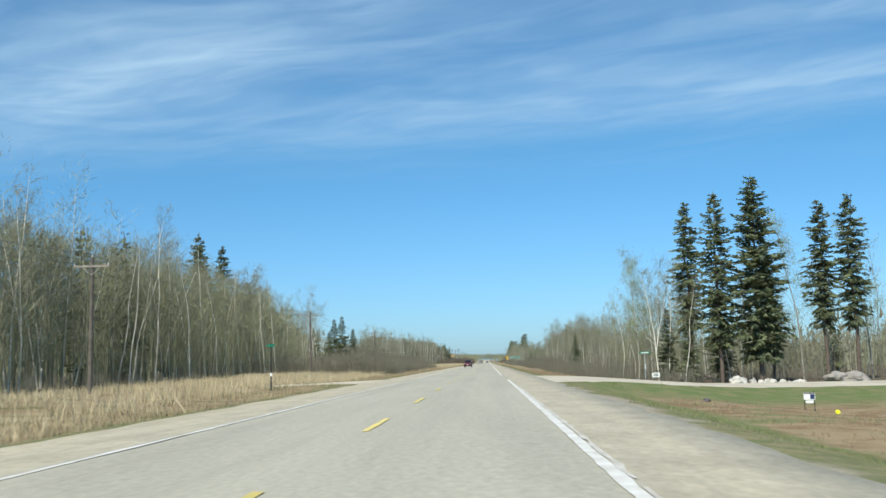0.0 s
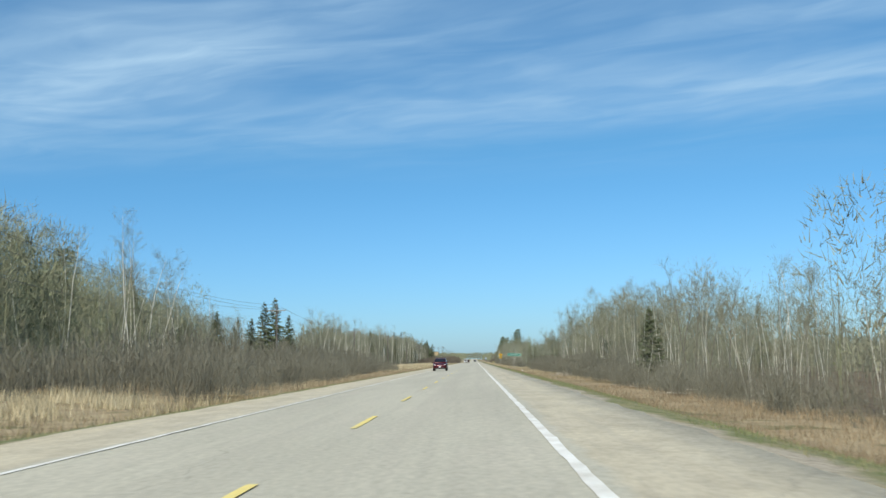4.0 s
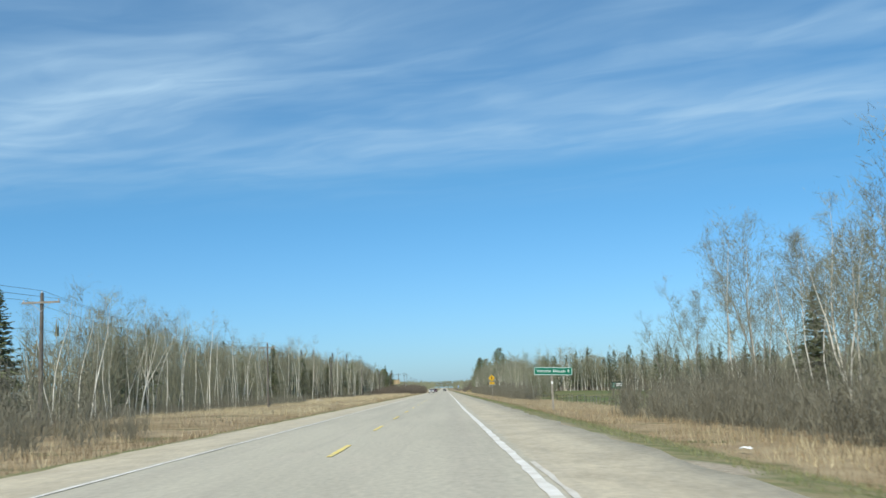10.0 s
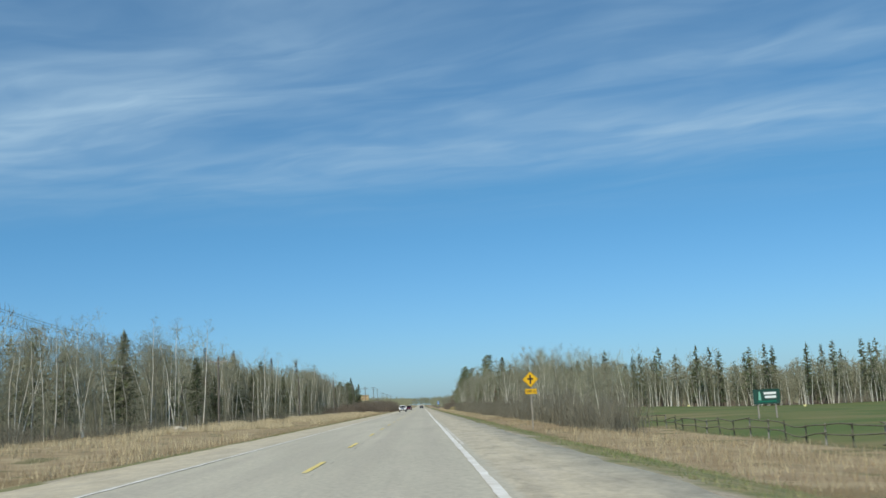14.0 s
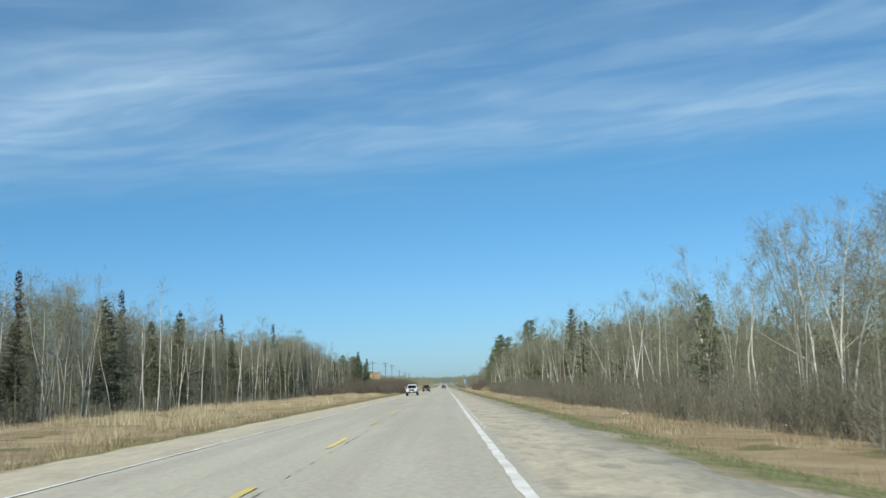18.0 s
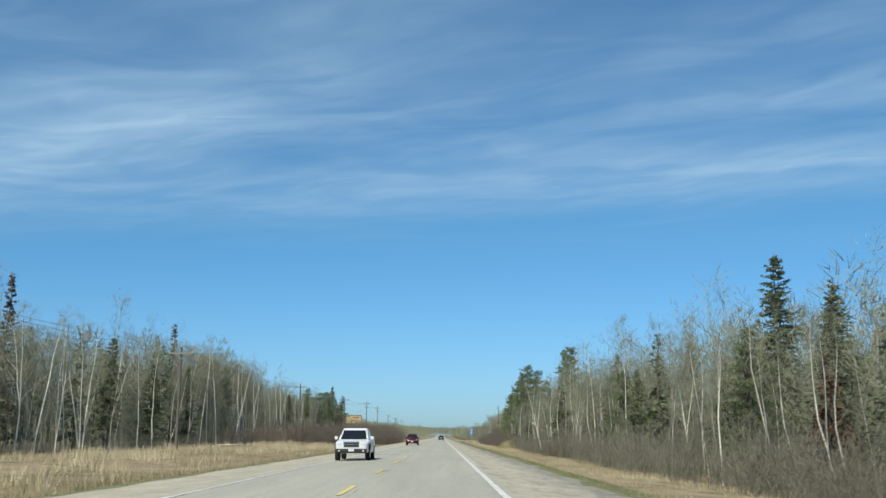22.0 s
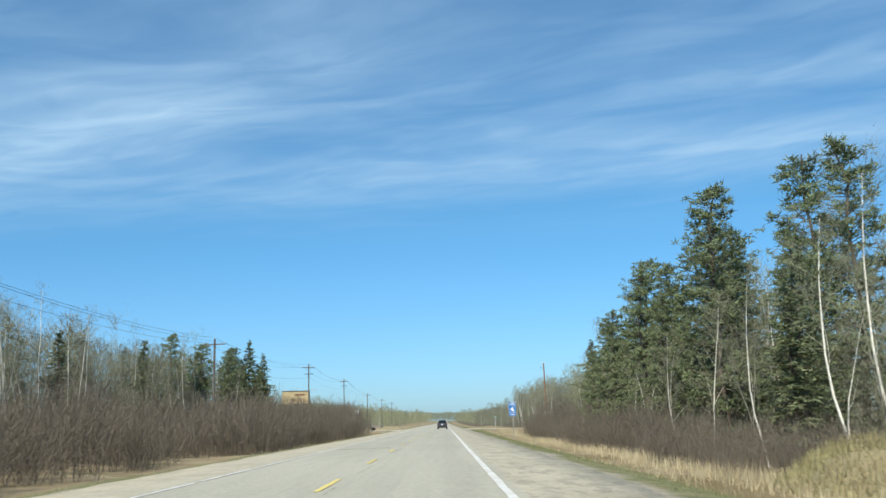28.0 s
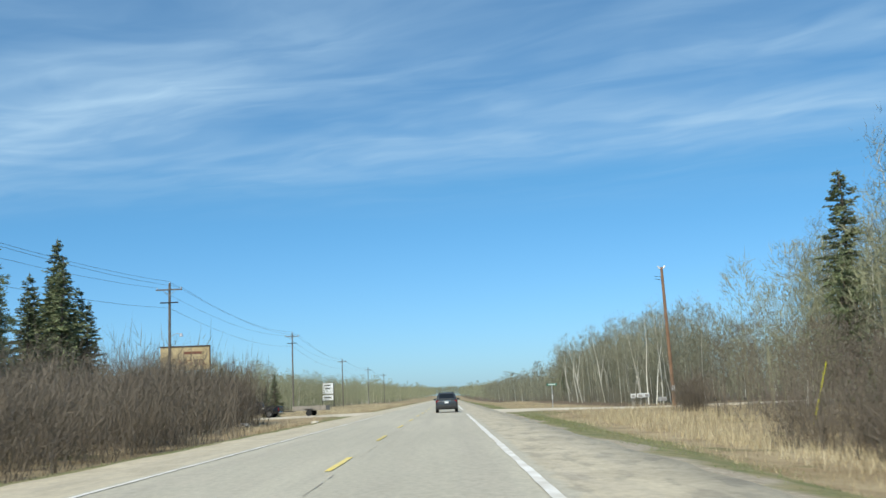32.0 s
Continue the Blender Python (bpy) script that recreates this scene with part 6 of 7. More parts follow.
def rocks():
    pale = mat("pale_rock", (0.62, 0.59, 0.53), 0.9, 0.3, 2, 12, bump=0.3, second=(0.42, 0.39, 0.34))
    grey = mat("grey_rock", (0.36, 0.33, 0.29), 0.9, 0.3, 2, 12, bump=0.3, second=(0.25, 0.225, 0.20))
    r = np.random.default_rng(8)
    rock(26.9, 97, 0.9, 0.7, 0.55, pale, "large white boulder beside the gravel road", 1)
    for i in range(10):
        rock(28.6 + i * 0.52 + r.uniform(-0.15, 0.15), 96.5 + r.uniform(-0.7, 1.0), r.uniform(0.28, 0.52), r.uniform(0.26, 0.44), r.uniform(0.2, 0.44), pale, "white boulder in a row beside the gravel road", i + 3)
    rock(36.4, 97, 1.05, 0.85, 0.72, grey, "large grey-brown boulder under the spruces", 31); rock(38.2, 97, 1.3, 1.0, 0.68, grey, "large grey-brown boulder under the spruces", 37)
    rock(13.8, 52.0, 0.2, 0.2, 0.1, mat("dark_rock", (0.10, 0.10, 0.11), 0.7, 0.2, 3, 12), "dark stone in the ditch grass", 40)
    rock(-24.5, 452, 0.8, 0.6, 0.4, pale, "pale boulder in the dry grass", 44); rock(-15, 872, 0.5, 0.4, 0.2, pale, "pale stone beside the driveway", 45)
    rock(-9, 872, 0.3, 0.25, 0.14, pale, "pale stone beside the crossroad", 46)


def rail_fence():
    t = thing("rail_fence", "old weathered two-rail fence of uneven poles along the field", "fence", m=pose(0, 0, 0))
    r = np.random.default_rng(12)
    ys = np.arange(333, 441, 2.9)
    tops = []
    for y in ys:
        x = 22.3 + r.normal() * 0.08
        z = ground_z(x, y)
        h = r.uniform(0.95, 1.2)
        s = Soup()
        dx, dy = r.normal() * 0.06, r.normal() * 0.08
        s.tube([(x, y, z - 0.2), (x + dx, y + dy, z + h)], [0.05, 0.042], 6)
        mesh_part("post", s.mesh("post", RAIL_WOOD if r.random() > 0.3 else GREY_WOOD), t)
        tops.append((x + dx - 0.07, y + dy, z + h))
    for a, b in zip(tops, tops[1:]):
        for drop in (0.12, 0.58):
            s = Soup()
            j0, j1 = r.normal() * 0.05, r.normal() * 0.05
            p, q = np.array(a) - (0, 0.25, drop + j0), np.array(b) - (0, -0.25, drop + j1)
            if r.random() < 0.08:
                q[2] -= 0.35
            s.tube([p, (p + q) / 2 + (0, 0, r.normal() * 0.04), q], [0.034, 0.038, 0.032], 5)
            mesh_part("rail", s.mesh("rail", RAIL_WOOD), t)


def power_line():
    poles = [(-24, 63, 8.9), (-24, 143, 9.3), (-24.2, 227, 9.2), (-24, 308.6, 8.9), (-24, 390, 9.3), (-24, 471, 9.0), (-24, 554, 9.0), (-24, 637, 10.0), (-24, 720, 10.8), (-24.1, 803, 11.6),
             (-24.2, 882.6, 13.3), (-25.8, 966, 14.2), (-25.5, 1046, 12.5), (-25.5, 1128, 12.5), (-25.5, 1210, 12.5), (-24, -18, 9.0)]
    ins = mat("insulator", (0.72, 0.74, 0.74), 0.3, 0.1, 3, 20)
    ends = []
    for i, (x, y, h) in enumerate(poles):
        t = thing("utility_pole", "weathered wooden power pole with a crossarm and insulators", "utility pole", "power poles", pose(x, y, ground_z(x, y)))
        part("shaft", rod_bm(0.16, 0.11, h + 0.5, (0, 0, -0.3), 10), POLE_WOOD, t)
        part("crossarm", box_bm(2.5, 0.11, 0.13, (0, -0.14, h - 0.45), 0.01), GREY_WOOD if i < 9 else POLE_WOOD, t)
        pts = []
        for k, dx in enumerate((-1.15, 0.0, 1.15)):
            z = h - 0.38 if dx else h + 0.2
            part("insulator", rod_bm(0.05, 0.035, 0.16, (dx, -0.14 if dx else 0, z), 8), ins, t)
            pts.append((x + dx, y, ground_z(x, y) + z + 0.15))
        for sx in (-1, 1):
            s = Soup(); s.tube([(sx * 0.62, -0.17, h - 0.5), (0, -0.15, h - 1.05)], [0.022, 0.022], 4)
            mesh_part("brace", s.mesh("brace", STEEL), t)
        if i in (10, 11):
            part("lower_arm", box_bm(1.7, 0.1, 0.12, (0, -0.14, h - 1.7), 0.01), BLACK, t)
        if i == 10:
            s = Soup(); s.tube([(0, 0, h - 5.0), (0.7, -0.2, h - 4.7), (1.1, -0.3, h - 4.75)], [0.03, 0.03, 0.03], 5)
            mesh_part("lamp_arm", s.mesh("lamp_arm", STEEL), t); part("lamp_head", rod_bm(0.2, 0.1, 0.3, (1.2, -0.3, h - 5.0), 10), STEEL, t)
        pts.append((x, y, ground_z(x, y) + h - 2.2))
        ends.append((y, pts))
    ends.sort(key=lambda e: e[0])
    cable = mat("cable", (0.06, 0.06, 0.06), 0.5, 0.1, 3, 20)
    t = thing("overhead_cables", "thin dark power cables sagging between the poles", "cable", m=pose(0, 0, 0))
    for (y0, a), (y1, b) in zip(ends, ends[1:]):
        for k in range(4):
            p, q = np.array(a[k]), np.array(b[k])
            s = Soup()
            s.tube([p + (q - p) * u - np.array((0, 0, 4 * 1.15 * u * (1 - u))) for u in np.linspace(0, 1, 13)], [0.014] * 13, 3)
            mesh_part("cable", s.mesh("cable", cable), t)
    # brown pole by the crossroad
    x, y, h = 21.9, 875.6, 12.3
    brown = mat("brown_pole", (0.27, 0.155, 0.09), 0.8, 0.3, 3, 15)
    t = thing("utility_pole", "reddish-brown wooden pole leaning slightly, with two white insulators", "utility pole", "power poles", pose(x, y, ground_z(x, y), 0, -1, 0))
    part("shaft", rod_bm(0.17, 0.12, h + 0.3, (0, 0, -0.3), 10), brown, t)
    for dx in (-0.16, 0.16):
        part("insulator", rod_bm(0.09, 0.06, 0.3, (dx, 0, h - 0.12), 8, Matrix.Rotation(radians(35 * (1 if dx > 0 else -1)), 4, "Y")), ins, t)
    for dx, dz in ((-0.7, -0.9), (-0.65, -1.15)):
        s = Soup(); s.tube([(0, 0, h + dz), (dx, 0, h + dz + 0.12)], [0.02, 0.02], 4); mesh_part("bracket", s.mesh("bracket", BLACK), t)
    part("meter_box", box_bm(0.3, 0.18, 0.5, (0, -0.2, 1.6), 0.02), mat("grey_meter", (0.4, 0.4, 0.4), 0.5, 0.1, 2, 9), t)


def grass_mound(x, y, rx, ry, h, seed, label):
    bm = bmesh.new()
    bmesh.ops.create_grid(bm, x_segments=30, y_segments=30, size=1.0)
    for v in bm.verts:
        d = min(1.0, math.hypot(v.co.x, v.co.y))
        k = (1 - d * d) ** 1.4
        v.co.z = h * k * (1 + 0.5 * noise.noise(Vector((v.co.x * 2.2, v.co.y * 2.2, seed)))) - 0.08
        v.co.x *= rx; v.co.y *= ry
        v.co.z += ground_z(x + v.co.x, y + v.co.y) - ground_z(x, y)
    me = bpy.data.meshes.new("grass_mound"); bm.to_mesh(me); bm.free()
    me.materials.append(mat("mound_turf", (0.34, 0.295, 0.165), 0.95, 0.3, 0.6, 9, bump=0.6, second=(0.26, 0.205, 0.115)) if h > 1 else mat("field_rise", (0.37, 0.315, 0.175), 0.95, 0.35, 0.12, 5, bump=0.5, second=(0.17, 0.175, 0.075)))
    ob = new("grass_mound", me)
    ob.location = (x, y, ground_z(x, y))
    tagged(ob, label, "mound", kind="structure")
    r = np.random.default_rng(seed)
    if h < 1:
        return
    n = 5000
    a, d = r.uniform(0, 6.28, n), np.sqrt(r.random(n)) * 0.95
    px, py = np.cos(a) * d, np.sin(a) * d
    z = h * (1 - d * d) ** 1.4
    base = np.stack([x + px * rx, y + py * ry, ground_z(x, y) + z - 0.06], 1)
    tip = base + np.stack([r.normal(size=n) * 0.12, r.normal(size=n) * 0.12, r.uniform(0.15, 0.5, n)], 1)
    s = Soup(); s.blades(base, tip, np.full(n, 0.04), r)
    tagged(new("mound_grass", s.mesh("mound_grass", mat("olive_grass", (0.34, 0.31, 0.15), 0.9, 0.3, 0.5, 3, second=(0.28, 0.24, 0.13), island=0.3) if h > 1 else DRY)), "yellow-green grass on the mound", "grass", kind="stuff")


destination_sign(); crossroad_sign(); golf_sign(); club_sign(); billboard(); business_sign(); small_signs(); mailboxes(); rocks(); rail_fence(); power_line()
grass_mound(14.6, 718.5, 2.6, 5.5, 1.5, 4, "grassy earth mound at the wood's edge")
grass_mound(61, 396, 27, 20, 0.8, 4, "low tan grassy rise in the mown field")


# ---- vehicles ----
def ring_pts(hw, hl, r, n=4):
    out = []
    for sx, sy, a0 in ((1, 1, 0), (-1, 1, 90), (-1, -1, 180), (1, -1, 270)):
        for k in range(n + 1):
            a = radians(a0 + 90 * k / n)
            out.append((sx * (hw - r) + r * math.cos(a), sy * (hl - r) + r * math.sin(a)))
    return out


def loft(rings):
    """Skin over rings of equal corner count; ends closed."""
    bm = bmesh.new()
    rows = [[bm.verts.new(p) for p in ring] for ring in rings]
    for a, b in zip(rows, rows[1:]):
        for i in range(len(a)):
            j = (i + 1) % len(a)
            bm.faces.new((a[i], a[j], b[j], b[i]))
    bm.faces.new(rows[0][::-1]); bm.faces.new(rows[-1])
    bmesh.ops.recalc_face_normals(bm, faces=bm.faces)
    for f in bm.faces:
        f.smooth = True
    return bm


def along(stations, r=0.12):
    """Rings across the car: (y, half width, low z, high z)."""
    out = []
    for y, hw, z0, z1 in stations:
        rr = min(r, (z1 - z0) * 0.45, hw * 0.45)
        out.append([(x, y, (z0 + z1) / 2 + z) for x, z in ring_pts(hw, (z1 - z0) / 2, rr)])
    return loft(out)


def upward(levels, r=0.18):
    """Rings of the cabin: (z, half width, rear y, front y)."""
    return loft([[(x, (y0 + y1) / 2 + yy, z) for x, yy in ring_pts(hw, (y1 - y0) / 2, r)] for z, hw, y0, y1 in levels])


def quad(a, b, c, d, t=0.01):
    bm = bmesh.new()
    n = (Vector(b) - Vector(a)).cross(Vector(d) - Vector(a)).normalized() * t
    lo = [bm.verts.new(Vector(p)) for p in (a, b, c, d)]
    hi = [bm.verts.new(Vector(p) + n) for p in (a, b, c, d)]
    bm.faces.new(hi); bm.faces.new(lo[::-1])
    for i in range(4):
        j = (i + 1) % 4
        bm.faces.new((lo[i], lo[j], hi[j], hi[i]))
    bmesh.ops.recalc_face_normals(bm, faces=bm.faces)
    return bm


GLASS_DARK = mat("tinted_glass", (0.012, 0.014, 0.017), 0.06, 0.1, 1, 5, spec=0.4)
TYRE = mat("tyre_rubber", (0.018, 0.018, 0.018), 0.85, 0.2, 5, 30)
RIM = mat("alloy_rim", (0.38, 0.38, 0.39), 0.3, 0.15, 5, 30, metal=0.8)
CHROME = mat("chrome", (0.7, 0.7, 0.7), 0.15, 0.1, 5, 30, metal=1.0)
LAMP_RED = mat("tail_lamp_red", (0.17, 0.010, 0.010), 0.25, 0.1, 5, 30)
LAMP_CLEAR = mat("headlamp_clear", (0.72, 0.72, 0.70), 0.15, 0.1, 5, 30)
TRIM = mat("black_trim", (0.022, 0.022, 0.023), 0.6, 0.2, 5, 30)
PLATE = mat("plate_white", (0.7, 0.72, 0.74), 0.5, 0.1, 5, 30)


def wheels(t, hw, ya, yb, r=0.36):
    for sx in (-1, 1):
        for y in (ya, yb):
            w = part("wheel", rod_bm(r, r, 0.24, (0, 0, -0.12), 24), TYRE, t)
            bm = rod_bm(r * 0.64, r * 0.6, 0.02, (0, 0, 0.12 if sx > 0 else 0.12), 16)
            w.matrix_basis = Matrix.Translation((sx * (hw - 0.12), y, r)) @ Matrix.Rotation(radians(90 * sx), 4, "Y")
            part("rim", bm, RIM, w)


def suv(name, paint, label, m, group=""):
    t = thing(name, label, "car", group, m)
    part("body", along([(-2.3, 0.76, 0.45, 0.92), (-2.24, 0.87, 0.34, 1.02), (-1.9, 0.92, 0.28, 1.06), (-0.6, 0.93, 0.24, 1.04), (0.9, 0.93, 0.24, 1.02), (1.6, 0.91, 0.27, 0.97), (2.1, 0.85, 0.32, 0.84), (2.3, 0.70, 0.40, 0.70)]), paint, t)
    cabin = [(0.98, 0.87, -2.22, 1.25), (1.2, 0.81, -2.12, 0.92), (1.42, 0.73, -1.98, 0.52), (1.58, 0.65, -1.82, 0.15), (1.66, 0.56, -1.55, -0.15)]
    part("cabin", upward(cabin), paint, t)
    part("windscreen", quad((0.70, 0.985, 1.15), (-0.70, 0.985, 1.15), (-0.58, 0.27, 1.53), (0.58, 0.27, 1.53), 0.03), GLASS_DARK, t)
    part("rear_window", quad((-0.66, -2.125, 1.16), (0.66, -2.125, 1.16), (0.56, -1.89, 1.52), (-0.56, -1.89, 1.52), 0.03), GLASS_DARK, t)
    for sx in (-1, 1):
        for y0, y1, y2, y3 in ((-0.35, 0.72, 0.28, -0.35), (-1.25, -0.43, -0.43, -1.2), (-1.95, -1.33, -1.3, -1.7)):
            a, b, c, d = (sx * 0.815, y0, 1.14), (sx * 0.815, y1, 1.14), (sx * 0.69, y2, 1.5), (sx * 0.69, y3, 1.5)
            part("side_window", quad(*((b, a, d, c) if sx < 0 else (a, b, c, d)), 0.02), GLASS_DARK, t)
        part("mirror", box_bm(0.22, 0.12, 0.16, (sx * 1.0, 0.62, 1.1), 0.04), paint, t)
        part("headlight", box_bm(0.26, 0.3, 0.075, (sx * 0.66, 2.07, 0.80), 0.035, None, Matrix.Rotation(-sx * 0.16, 4, "Y")), LAMP_CLEAR, t)
        part("tail_light", box_bm(0.24, 0.16, 0.22, (sx * 0.76, -2.2, 0.92), 0.05), LAMP_RED, t)
        part("roof_rail", box_bm(0.05, 1.6, 0.05, (sx * 0.56, -0.85, 1.68), 0.015), TRIM, t)
        part("fog_trim", box_bm(0.3, 0.12, 0.14, (sx * 0.6, 2.2, 0.5), 0.03), TRIM, t)
    part("front_grille", box_bm(1.1, 0.1, 0.30, (0, 2.24, 0.49), 0.05), TRIM, t)
    part("upper_grille", box_bm(0.72, 0.08, 0.09, (0, 2.245, 0.69), 0.025), TRIM, t)
    part("grille_bar", box_bm(0.9, 0.03, 0.02, (0, 2.30, 0.40), 0.006), CHROME, t)
    part("grille_bar", box_bm(0.5, 0.08, 0.022, (0, 2.26, 0.74), 0.008), CHROME, t)
    part("front_plate", box_bm(0.30, 0.03, 0.13, (0, 2.31, 0.53), 0.01), PLATE, t)
    part("rear_plate", box_bm(0.32, 0.03, 0.16, (0, -2.31, 0.84), 0.01), PLATE, t)
    part("tailgate_trim", box_bm(0.7, 0.03, 0.05, (0, -2.29, 0.95), 0.01), CHROME, t)
    part("rear_bumper", box_bm(1.66, 0.2, 0.26, (0, -2.25, 0.46), 0.06), TRIM, t)
    part("front_skirt", box_bm(1.3, 0.12, 0.12, (0, 2.2, 0.34), 0.04), TRIM, t)
    part("rear_wiper", box_bm(0.4, 0.02, 0.02, (0, -2.13, 1.18), 0.005), TRIM, t)
    wheels(t, 0.93, -1.35, 1.35)
    return t


def pickup(name, paint, label, m):
    t = thing(name, label, "pickup truck", "", m)
    part("body", along([(-2.75, 0.84, 0.5, 0.95), (-2.65, 0.90, 0.42, 1.05), (-0.7, 0.92, 0.36, 1.07), (0.95, 0.92, 0.36, 1.08), (1.3, 0.91, 0.38, 1.07), (2.2, 0.88, 0.42, 1.0), (2.55, 0.82, 0.45, 0.93), (2.62, 0.74, 0.5, 0.85)], 0.1), paint, t)
    part("cabin", upward([(1.0, 0.86, -0.75, 1.35), (1.3, 0.79, -0.68, 1.0), (1.58, 0.69, -0.6, 0.55), (1.72, 0.62, -0.45, 0.35)], 0.14), paint, t)
    part("windscreen", quad((0.70, 1.24, 1.12), (-0.70, 1.24, 1.12), (-0.60, 0.58, 1.58), (0.60, 0.58, 1.58), 0.03), GLASS_DARK, t)
    part("rear_window", quad((-0.62, -0.705, 1.2), (0.62, -0.705, 1.2), (0.56, -0.61, 1.55), (-0.56, -0.61, 1.55), 0.03), GLASS_DARK, t)
    part("bed_floor", box_bm(1.5, 1.75, 0.04, (0, -1.72, 1.085), 0.01), TRIM, t)
    for sx in (-1, 1):
        part("bed_rail", box_bm(0.1, 1.85, 0.14, (sx * 0.83, -1.72, 1.12), 0.03), paint, t)
        for y0, y1, y2, y3 in ((0.2, 1.08, 0.66, 0.2), (-0.55, 0.12, 0.12, -0.48)):
            a, b, c, d = (sx * 0.815, y0, 1.16), (sx * 0.815, y1, 1.16), (sx * 0.71, y2, 1.54), (sx * 0.71, y3, 1.54)
            part("side_window", quad(*((b, a, d, c) if sx < 0 else (a, b, c, d)), 0.025), GLASS_DARK, t)
        part("mirror", box_bm(0.17, 0.09, 0.17, (sx * 0.99, 0.98, 1.19), 0.035), paint, t)
        part("headlight", box_bm(0.27, 0.24, 0.15, (sx * 0.615, 2.52, 0.87), 0.045), LAMP_CLEAR, t)
        part("fog_light", rod_bm(0.045, 0.045, 0.06, (sx * 0.64, 2.66, 0.52), 12, Matrix.Rotation(radians(-90), 4, "X")), LAMP_CLEAR, t)
        part("tail_light", box_bm(0.14, 0.1, 0.36, (sx * 0.82, -2.7, 0.86), 0.03), LAMP_RED, t)
        part("wheel_arch", box_bm(0.06, 0.95, 0.3, (sx * 0.915, 1.6, 0.72), 0.03), TRIM, t)
    part("grille", box_bm(0.76, 0.08, 0.24, (0, 2.62, 0.84), 0.04), TRIM, t)
    part("grille_bar", box_bm(0.72, 0.03, 0.035, (0, 2.665, 0.85), 0.01), CHROME, t)
    part("grille_surround", box_bm(0.86, 0.05, 0.31, (0, 2.605, 0.84), 0.04), CHROME, t)
    part("front_bumper", box_bm(1.68, 0.2, 0.21, (0, 2.6, 0.52), 0.06), TRIM, t)
    part("front_plate", box_bm(0.30, 0.03, 0.13, (0, 2.72, 0.55), 0.01), PLATE, t)
    part("tailgate", box_bm(1.5, 0.08, 0.5, (0, -2.74, 0.9), 0.03), paint, t)
    part("rear_bumper", box_bm(1.7, 0.16, 0.2, (0, -2.8, 0.5), 0.04), CHROME, t)
    wheels(t, 0.93, -1.7, 1.62, 0.38)
    return t


def trailer(m):
    t = thing("utility_trailer", "low grey flatbed utility trailer behind the truck", "trailer", "", m)
    grey = mat("trailer_grey", (0.30, 0.27, 0.23), 0.7, 0.3, 3, 12)
    part("deck", box_bm(1.9, 3.6, 0.12, (0, 0, 0.62), 0.02), grey, t)
    for sx in (-1, 1):
        part("side_board", box_bm(0.05, 3.6, 0.36, (sx * 0.95, 0, 0.86), 0.01), grey, t)
        part("fender", box_bm(0.24, 0.9, 0.06, (sx * 1.05, 0, 0.72), 0.02), TRIM, t)
        w = part("wheel", rod_bm(0.32, 0.32, 0.2, (0, 0, -0.1), 20), TYRE, t); w.matrix_basis = Matrix.Translation((sx * 1.05, 0, 0.32)) @ Matrix.Rotation(radians(90 * sx), 4, "Y")
    part("end_board", box_bm(1.9, 0.05, 0.36, (0, -1.8, 0.86), 0.01), grey, t)
    part("drawbar", box_bm(0.1, 1.4, 0.1, (0, 2.4, 0.55), 0.01), TRIM, t)


PAINT_GREY = mat("metallic_dark_grey", (0.075, 0.082, 0.088), 0.25, 0.1, 2, 60, metal=0.35)
PAINT_RED = mat("dark_red_paint", (0.075, 0.006, 0.010), 0.2, 0.1, 2, 60, metal=0.25)
PAINT_WHITE = mat("white_car_paint", (0.80, 0.80, 0.79), 0.25, 0.05, 2, 60)
PAINT_BLACK = mat("black_car_paint", (0.012, 0.013, 0.015), 0.2, 0.1, 2, 60)
suv("suv", PAINT_GREY, "dark grey SUV driving ahead in the lane, seen from behind", pose(2.05, 873.4, -0.03))
suv("suv", PAINT_RED, "dark red SUV with headlights in the oncoming lane", pose(-2.3, 226.8, -0.03, 0, 0, 180))
pickup("pickup_truck", PAINT_WHITE, "white pickup truck in the oncoming lane", pose(-2.6, 595.0, -0.03, 0, 0, 180))
suv("suv", PAINT_RED, "dark red SUV further along the oncoming lane", pose(-2.2, 688.5, -0.03, 0, 0, 180), "oncoming cars")
pickup("pickup_truck", PAINT_BLACK, "black pickup truck turning on to the gravel crossroad", pose(-18.4, 894.6, -0.12, 0, 0, 84))
trailer(pose(-12.4, 894.0, -0.10, 0, 0, 84))


# ---- deadwood and litter ----
DEADWOOD = mat("grey_deadwood", (0.42, 0.38, 0.31), 0.9, 0.3, 2, 15, second=(0.27, 0.235, 0.185))
PALE_LOG = mat("pale_log", (0.66, 0.60, 0.49), 0.85, 0.3, 2, 12, second=(0.46, 0.40, 0.32))


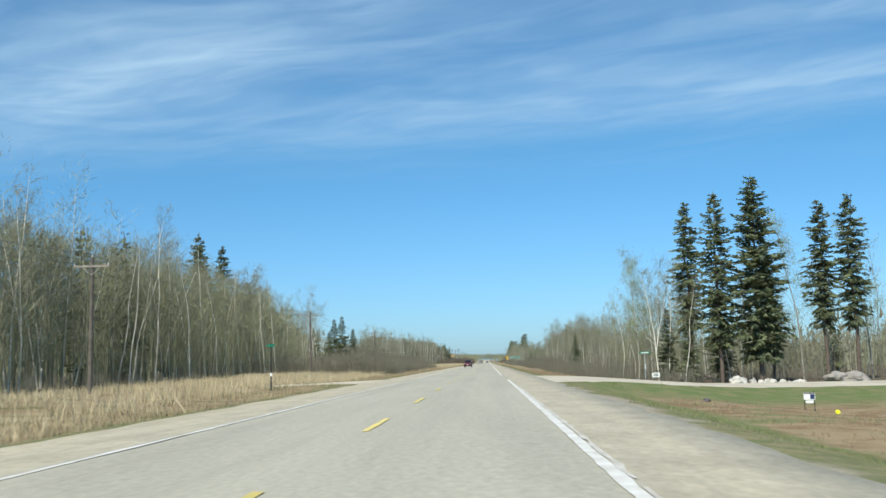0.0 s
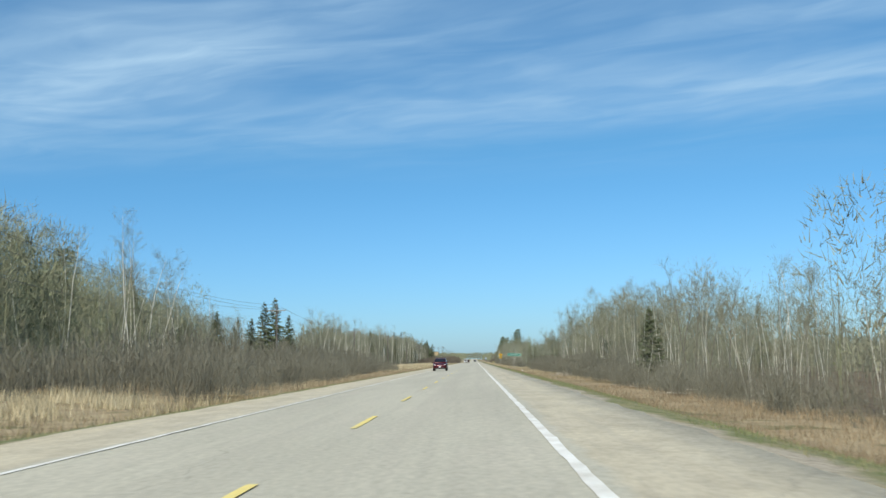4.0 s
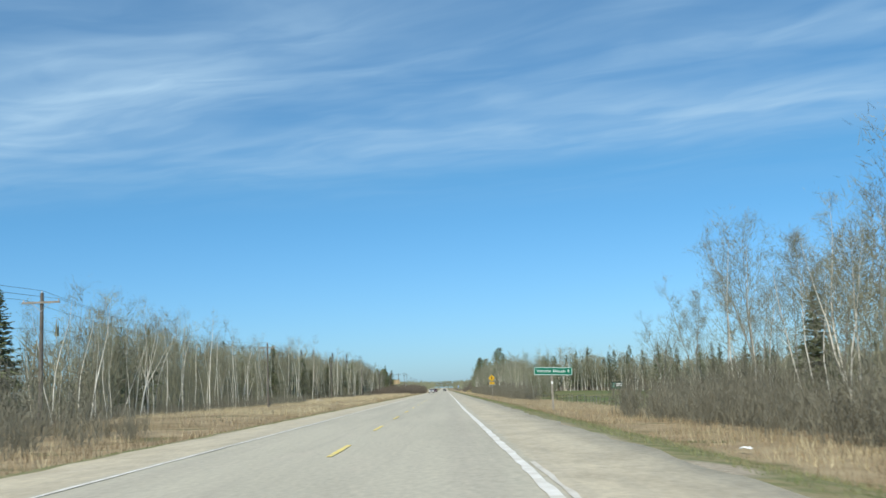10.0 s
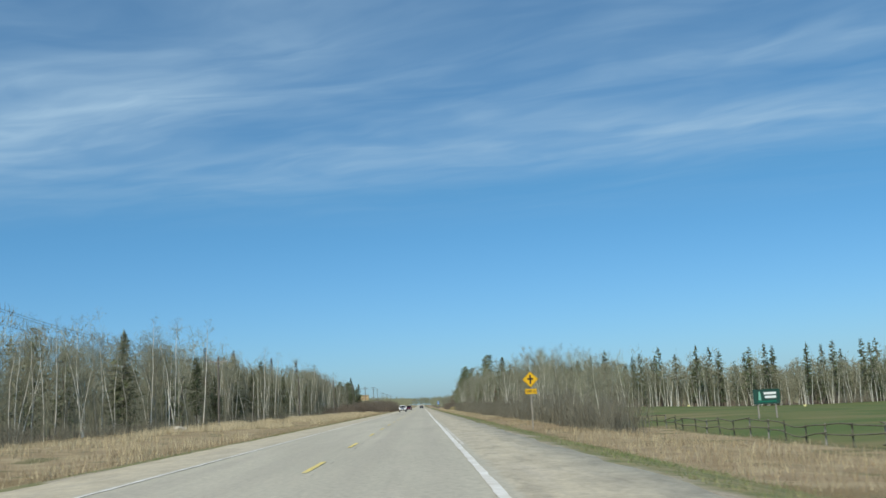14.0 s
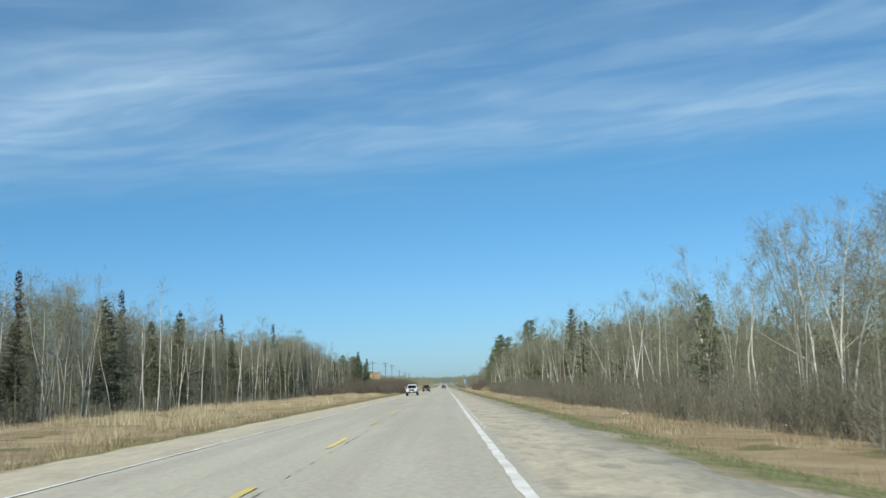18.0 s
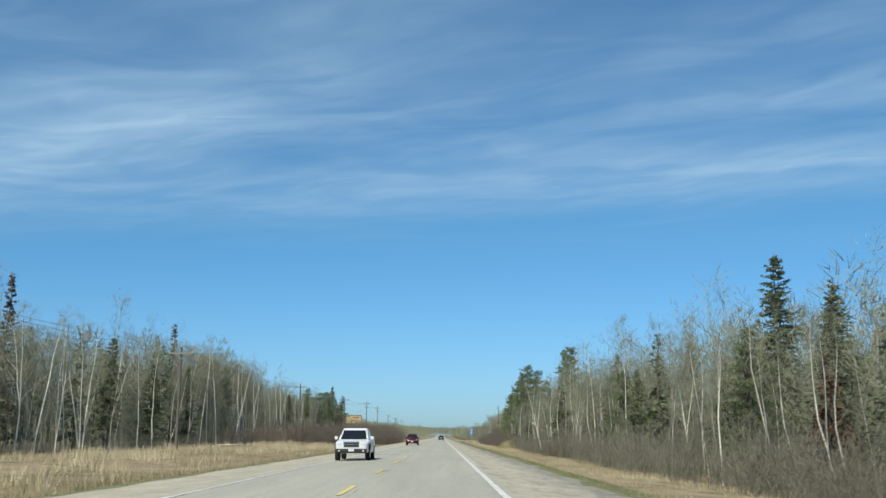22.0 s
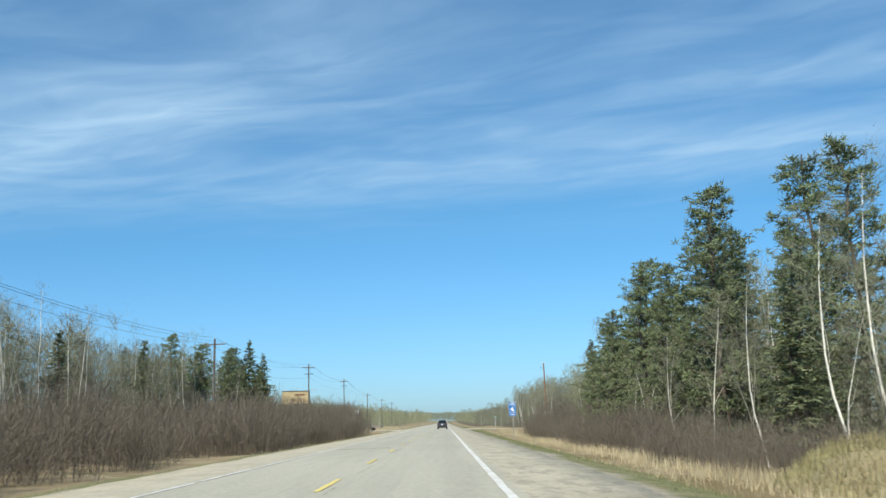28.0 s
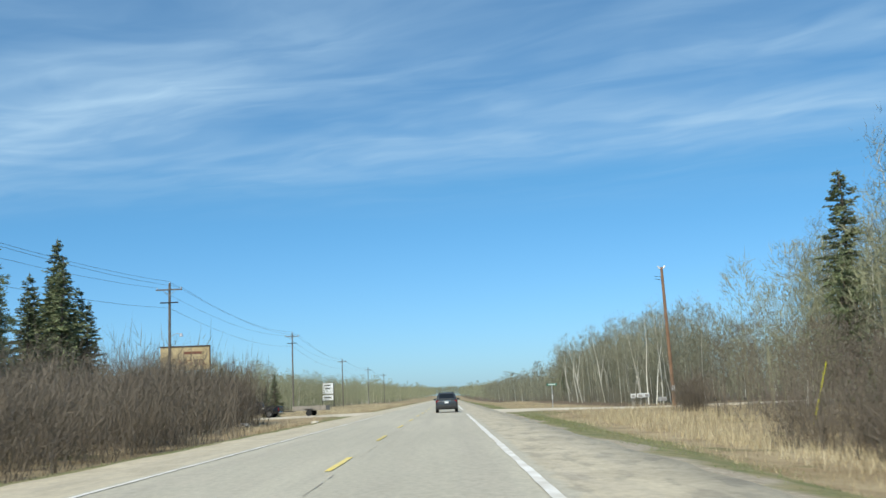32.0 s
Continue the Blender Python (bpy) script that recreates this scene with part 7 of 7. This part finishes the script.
def fallen_log(x, y, length, rad, turn, material, label, seed):
    """A fallen stem with a few broken limbs, lying on the bank."""
    r = np.random.default_rng(seed)
    t = thing("fallen_log", label, "log", "deadwood", pose(x, y, 0, 0, 0, turn))
    ca, sa = math.cos(radians(turn)), math.sin(radians(turn))

    def over(u, up):
        return np.array((u, r.normal() * 0.05, ground_z(x + ca * u, y + sa * u) + up))
    pts = [over(length * (k / 6 - 0.5), rad * (1.2 + 0.5 * k / 6) + 0.10) for k in range(7)]
    s = Soup(); s.tube(pts, [rad * (1 - 0.1 * k) for k in range(7)], 7)
    mesh_part("stem", s.mesh("stem", material), t)
    for k in range(5):
        p = pts[r.integers(1, 6)]
        d = r.normal(size=3) * (0.6, 0.5, 0.3) + (0, 0, 0.45)
        s = Soup(); s.tube([p, p + d * 0.4, p + d * 0.9 + r.normal(size=3) * 0.1], [rad * 0.4, rad * 0.28, rad * 0.1], 4)
        mesh_part("broken_limb", s.mesh("broken_limb", material), t)


def brush_pile(x, y, rx, ry, h, n, seed):
    r = np.random.default_rng(seed)
    t = thing("brush_pile", "pile of grey dead branches on the ditch bank", "brush pile", "", pose(x, y, 0))
    for k in range(n):
        a, q = r.uniform(0, 6.28), r.random() ** 0.6
        px_, py_ = x + math.cos(a) * rx * q, y + math.sin(a) * ry * q
        z = ground_z(px_, py_) + r.uniform(0.02, h) * (1 - 0.7 * q)
        d = np.array((r.normal(), r.normal(), r.normal() * 0.25)); d /= np.linalg.norm(d)
        ln = r.uniform(0.6, 1.8)
        p = np.array((px_ - x, py_ - y, z))
        s = Soup()
        s.tube([p - d * ln / 2, p + r.normal(size=3) * 0.07, p + d * ln / 2], [0.024, 0.019, 0.009], 4)
        mesh_part("branch", s.mesh("branch", DEADWOOD), t)


brush_pile(14.2, 226.5, 2.2, 2.0, 0.8, 70, 5)
fallen_log(15.2, 176, 2.0, 0.06, 40, DEADWOOD, "grey fallen log with broken limbs in the dry grass", 1)
fallen_log(14.6, 157.5, 1.5, 0.05, -35, DEADWOOD, "grey fallen log with broken limbs in the dry grass", 2)
fallen_log(18.6, 172, 2.0, 0.07, 12, PALE_LOG, "pale broken birch log caught in the brush", 3)
fallen_log(-29.5, 686, 3.6, 0.14, 12, PALE_LOG, "pale birch log lying in the straw", 4)
fallen_log(-28.5, 694, 2.6, 0.12, -20, PALE_LOG, "pale birch log lying in the straw", 6)
for i, (x, y) in enumerate(((10.8, 273), (14.2, 504), (18.5, 487))):
    bm = bmesh.new()
    bmesh.ops.create_grid(bm, x_segments=4, y_segments=4, size=0.16)
    rr = random.Random(i)
    for v in bm.verts:
        v.co.z = rr.uniform(0.02, 0.12)
    me = bpy.data.meshes.new("paper_litter"); bm.to_mesh(me); bm.free(); me.materials.append(SIGN_WHITE)
    ob = new("paper_litter", me); ob.location = (x, y, ground_z(x, y) + 0.12)
    tagged(ob, "crumpled white paper litter in the ditch grass", "litter", "litter")
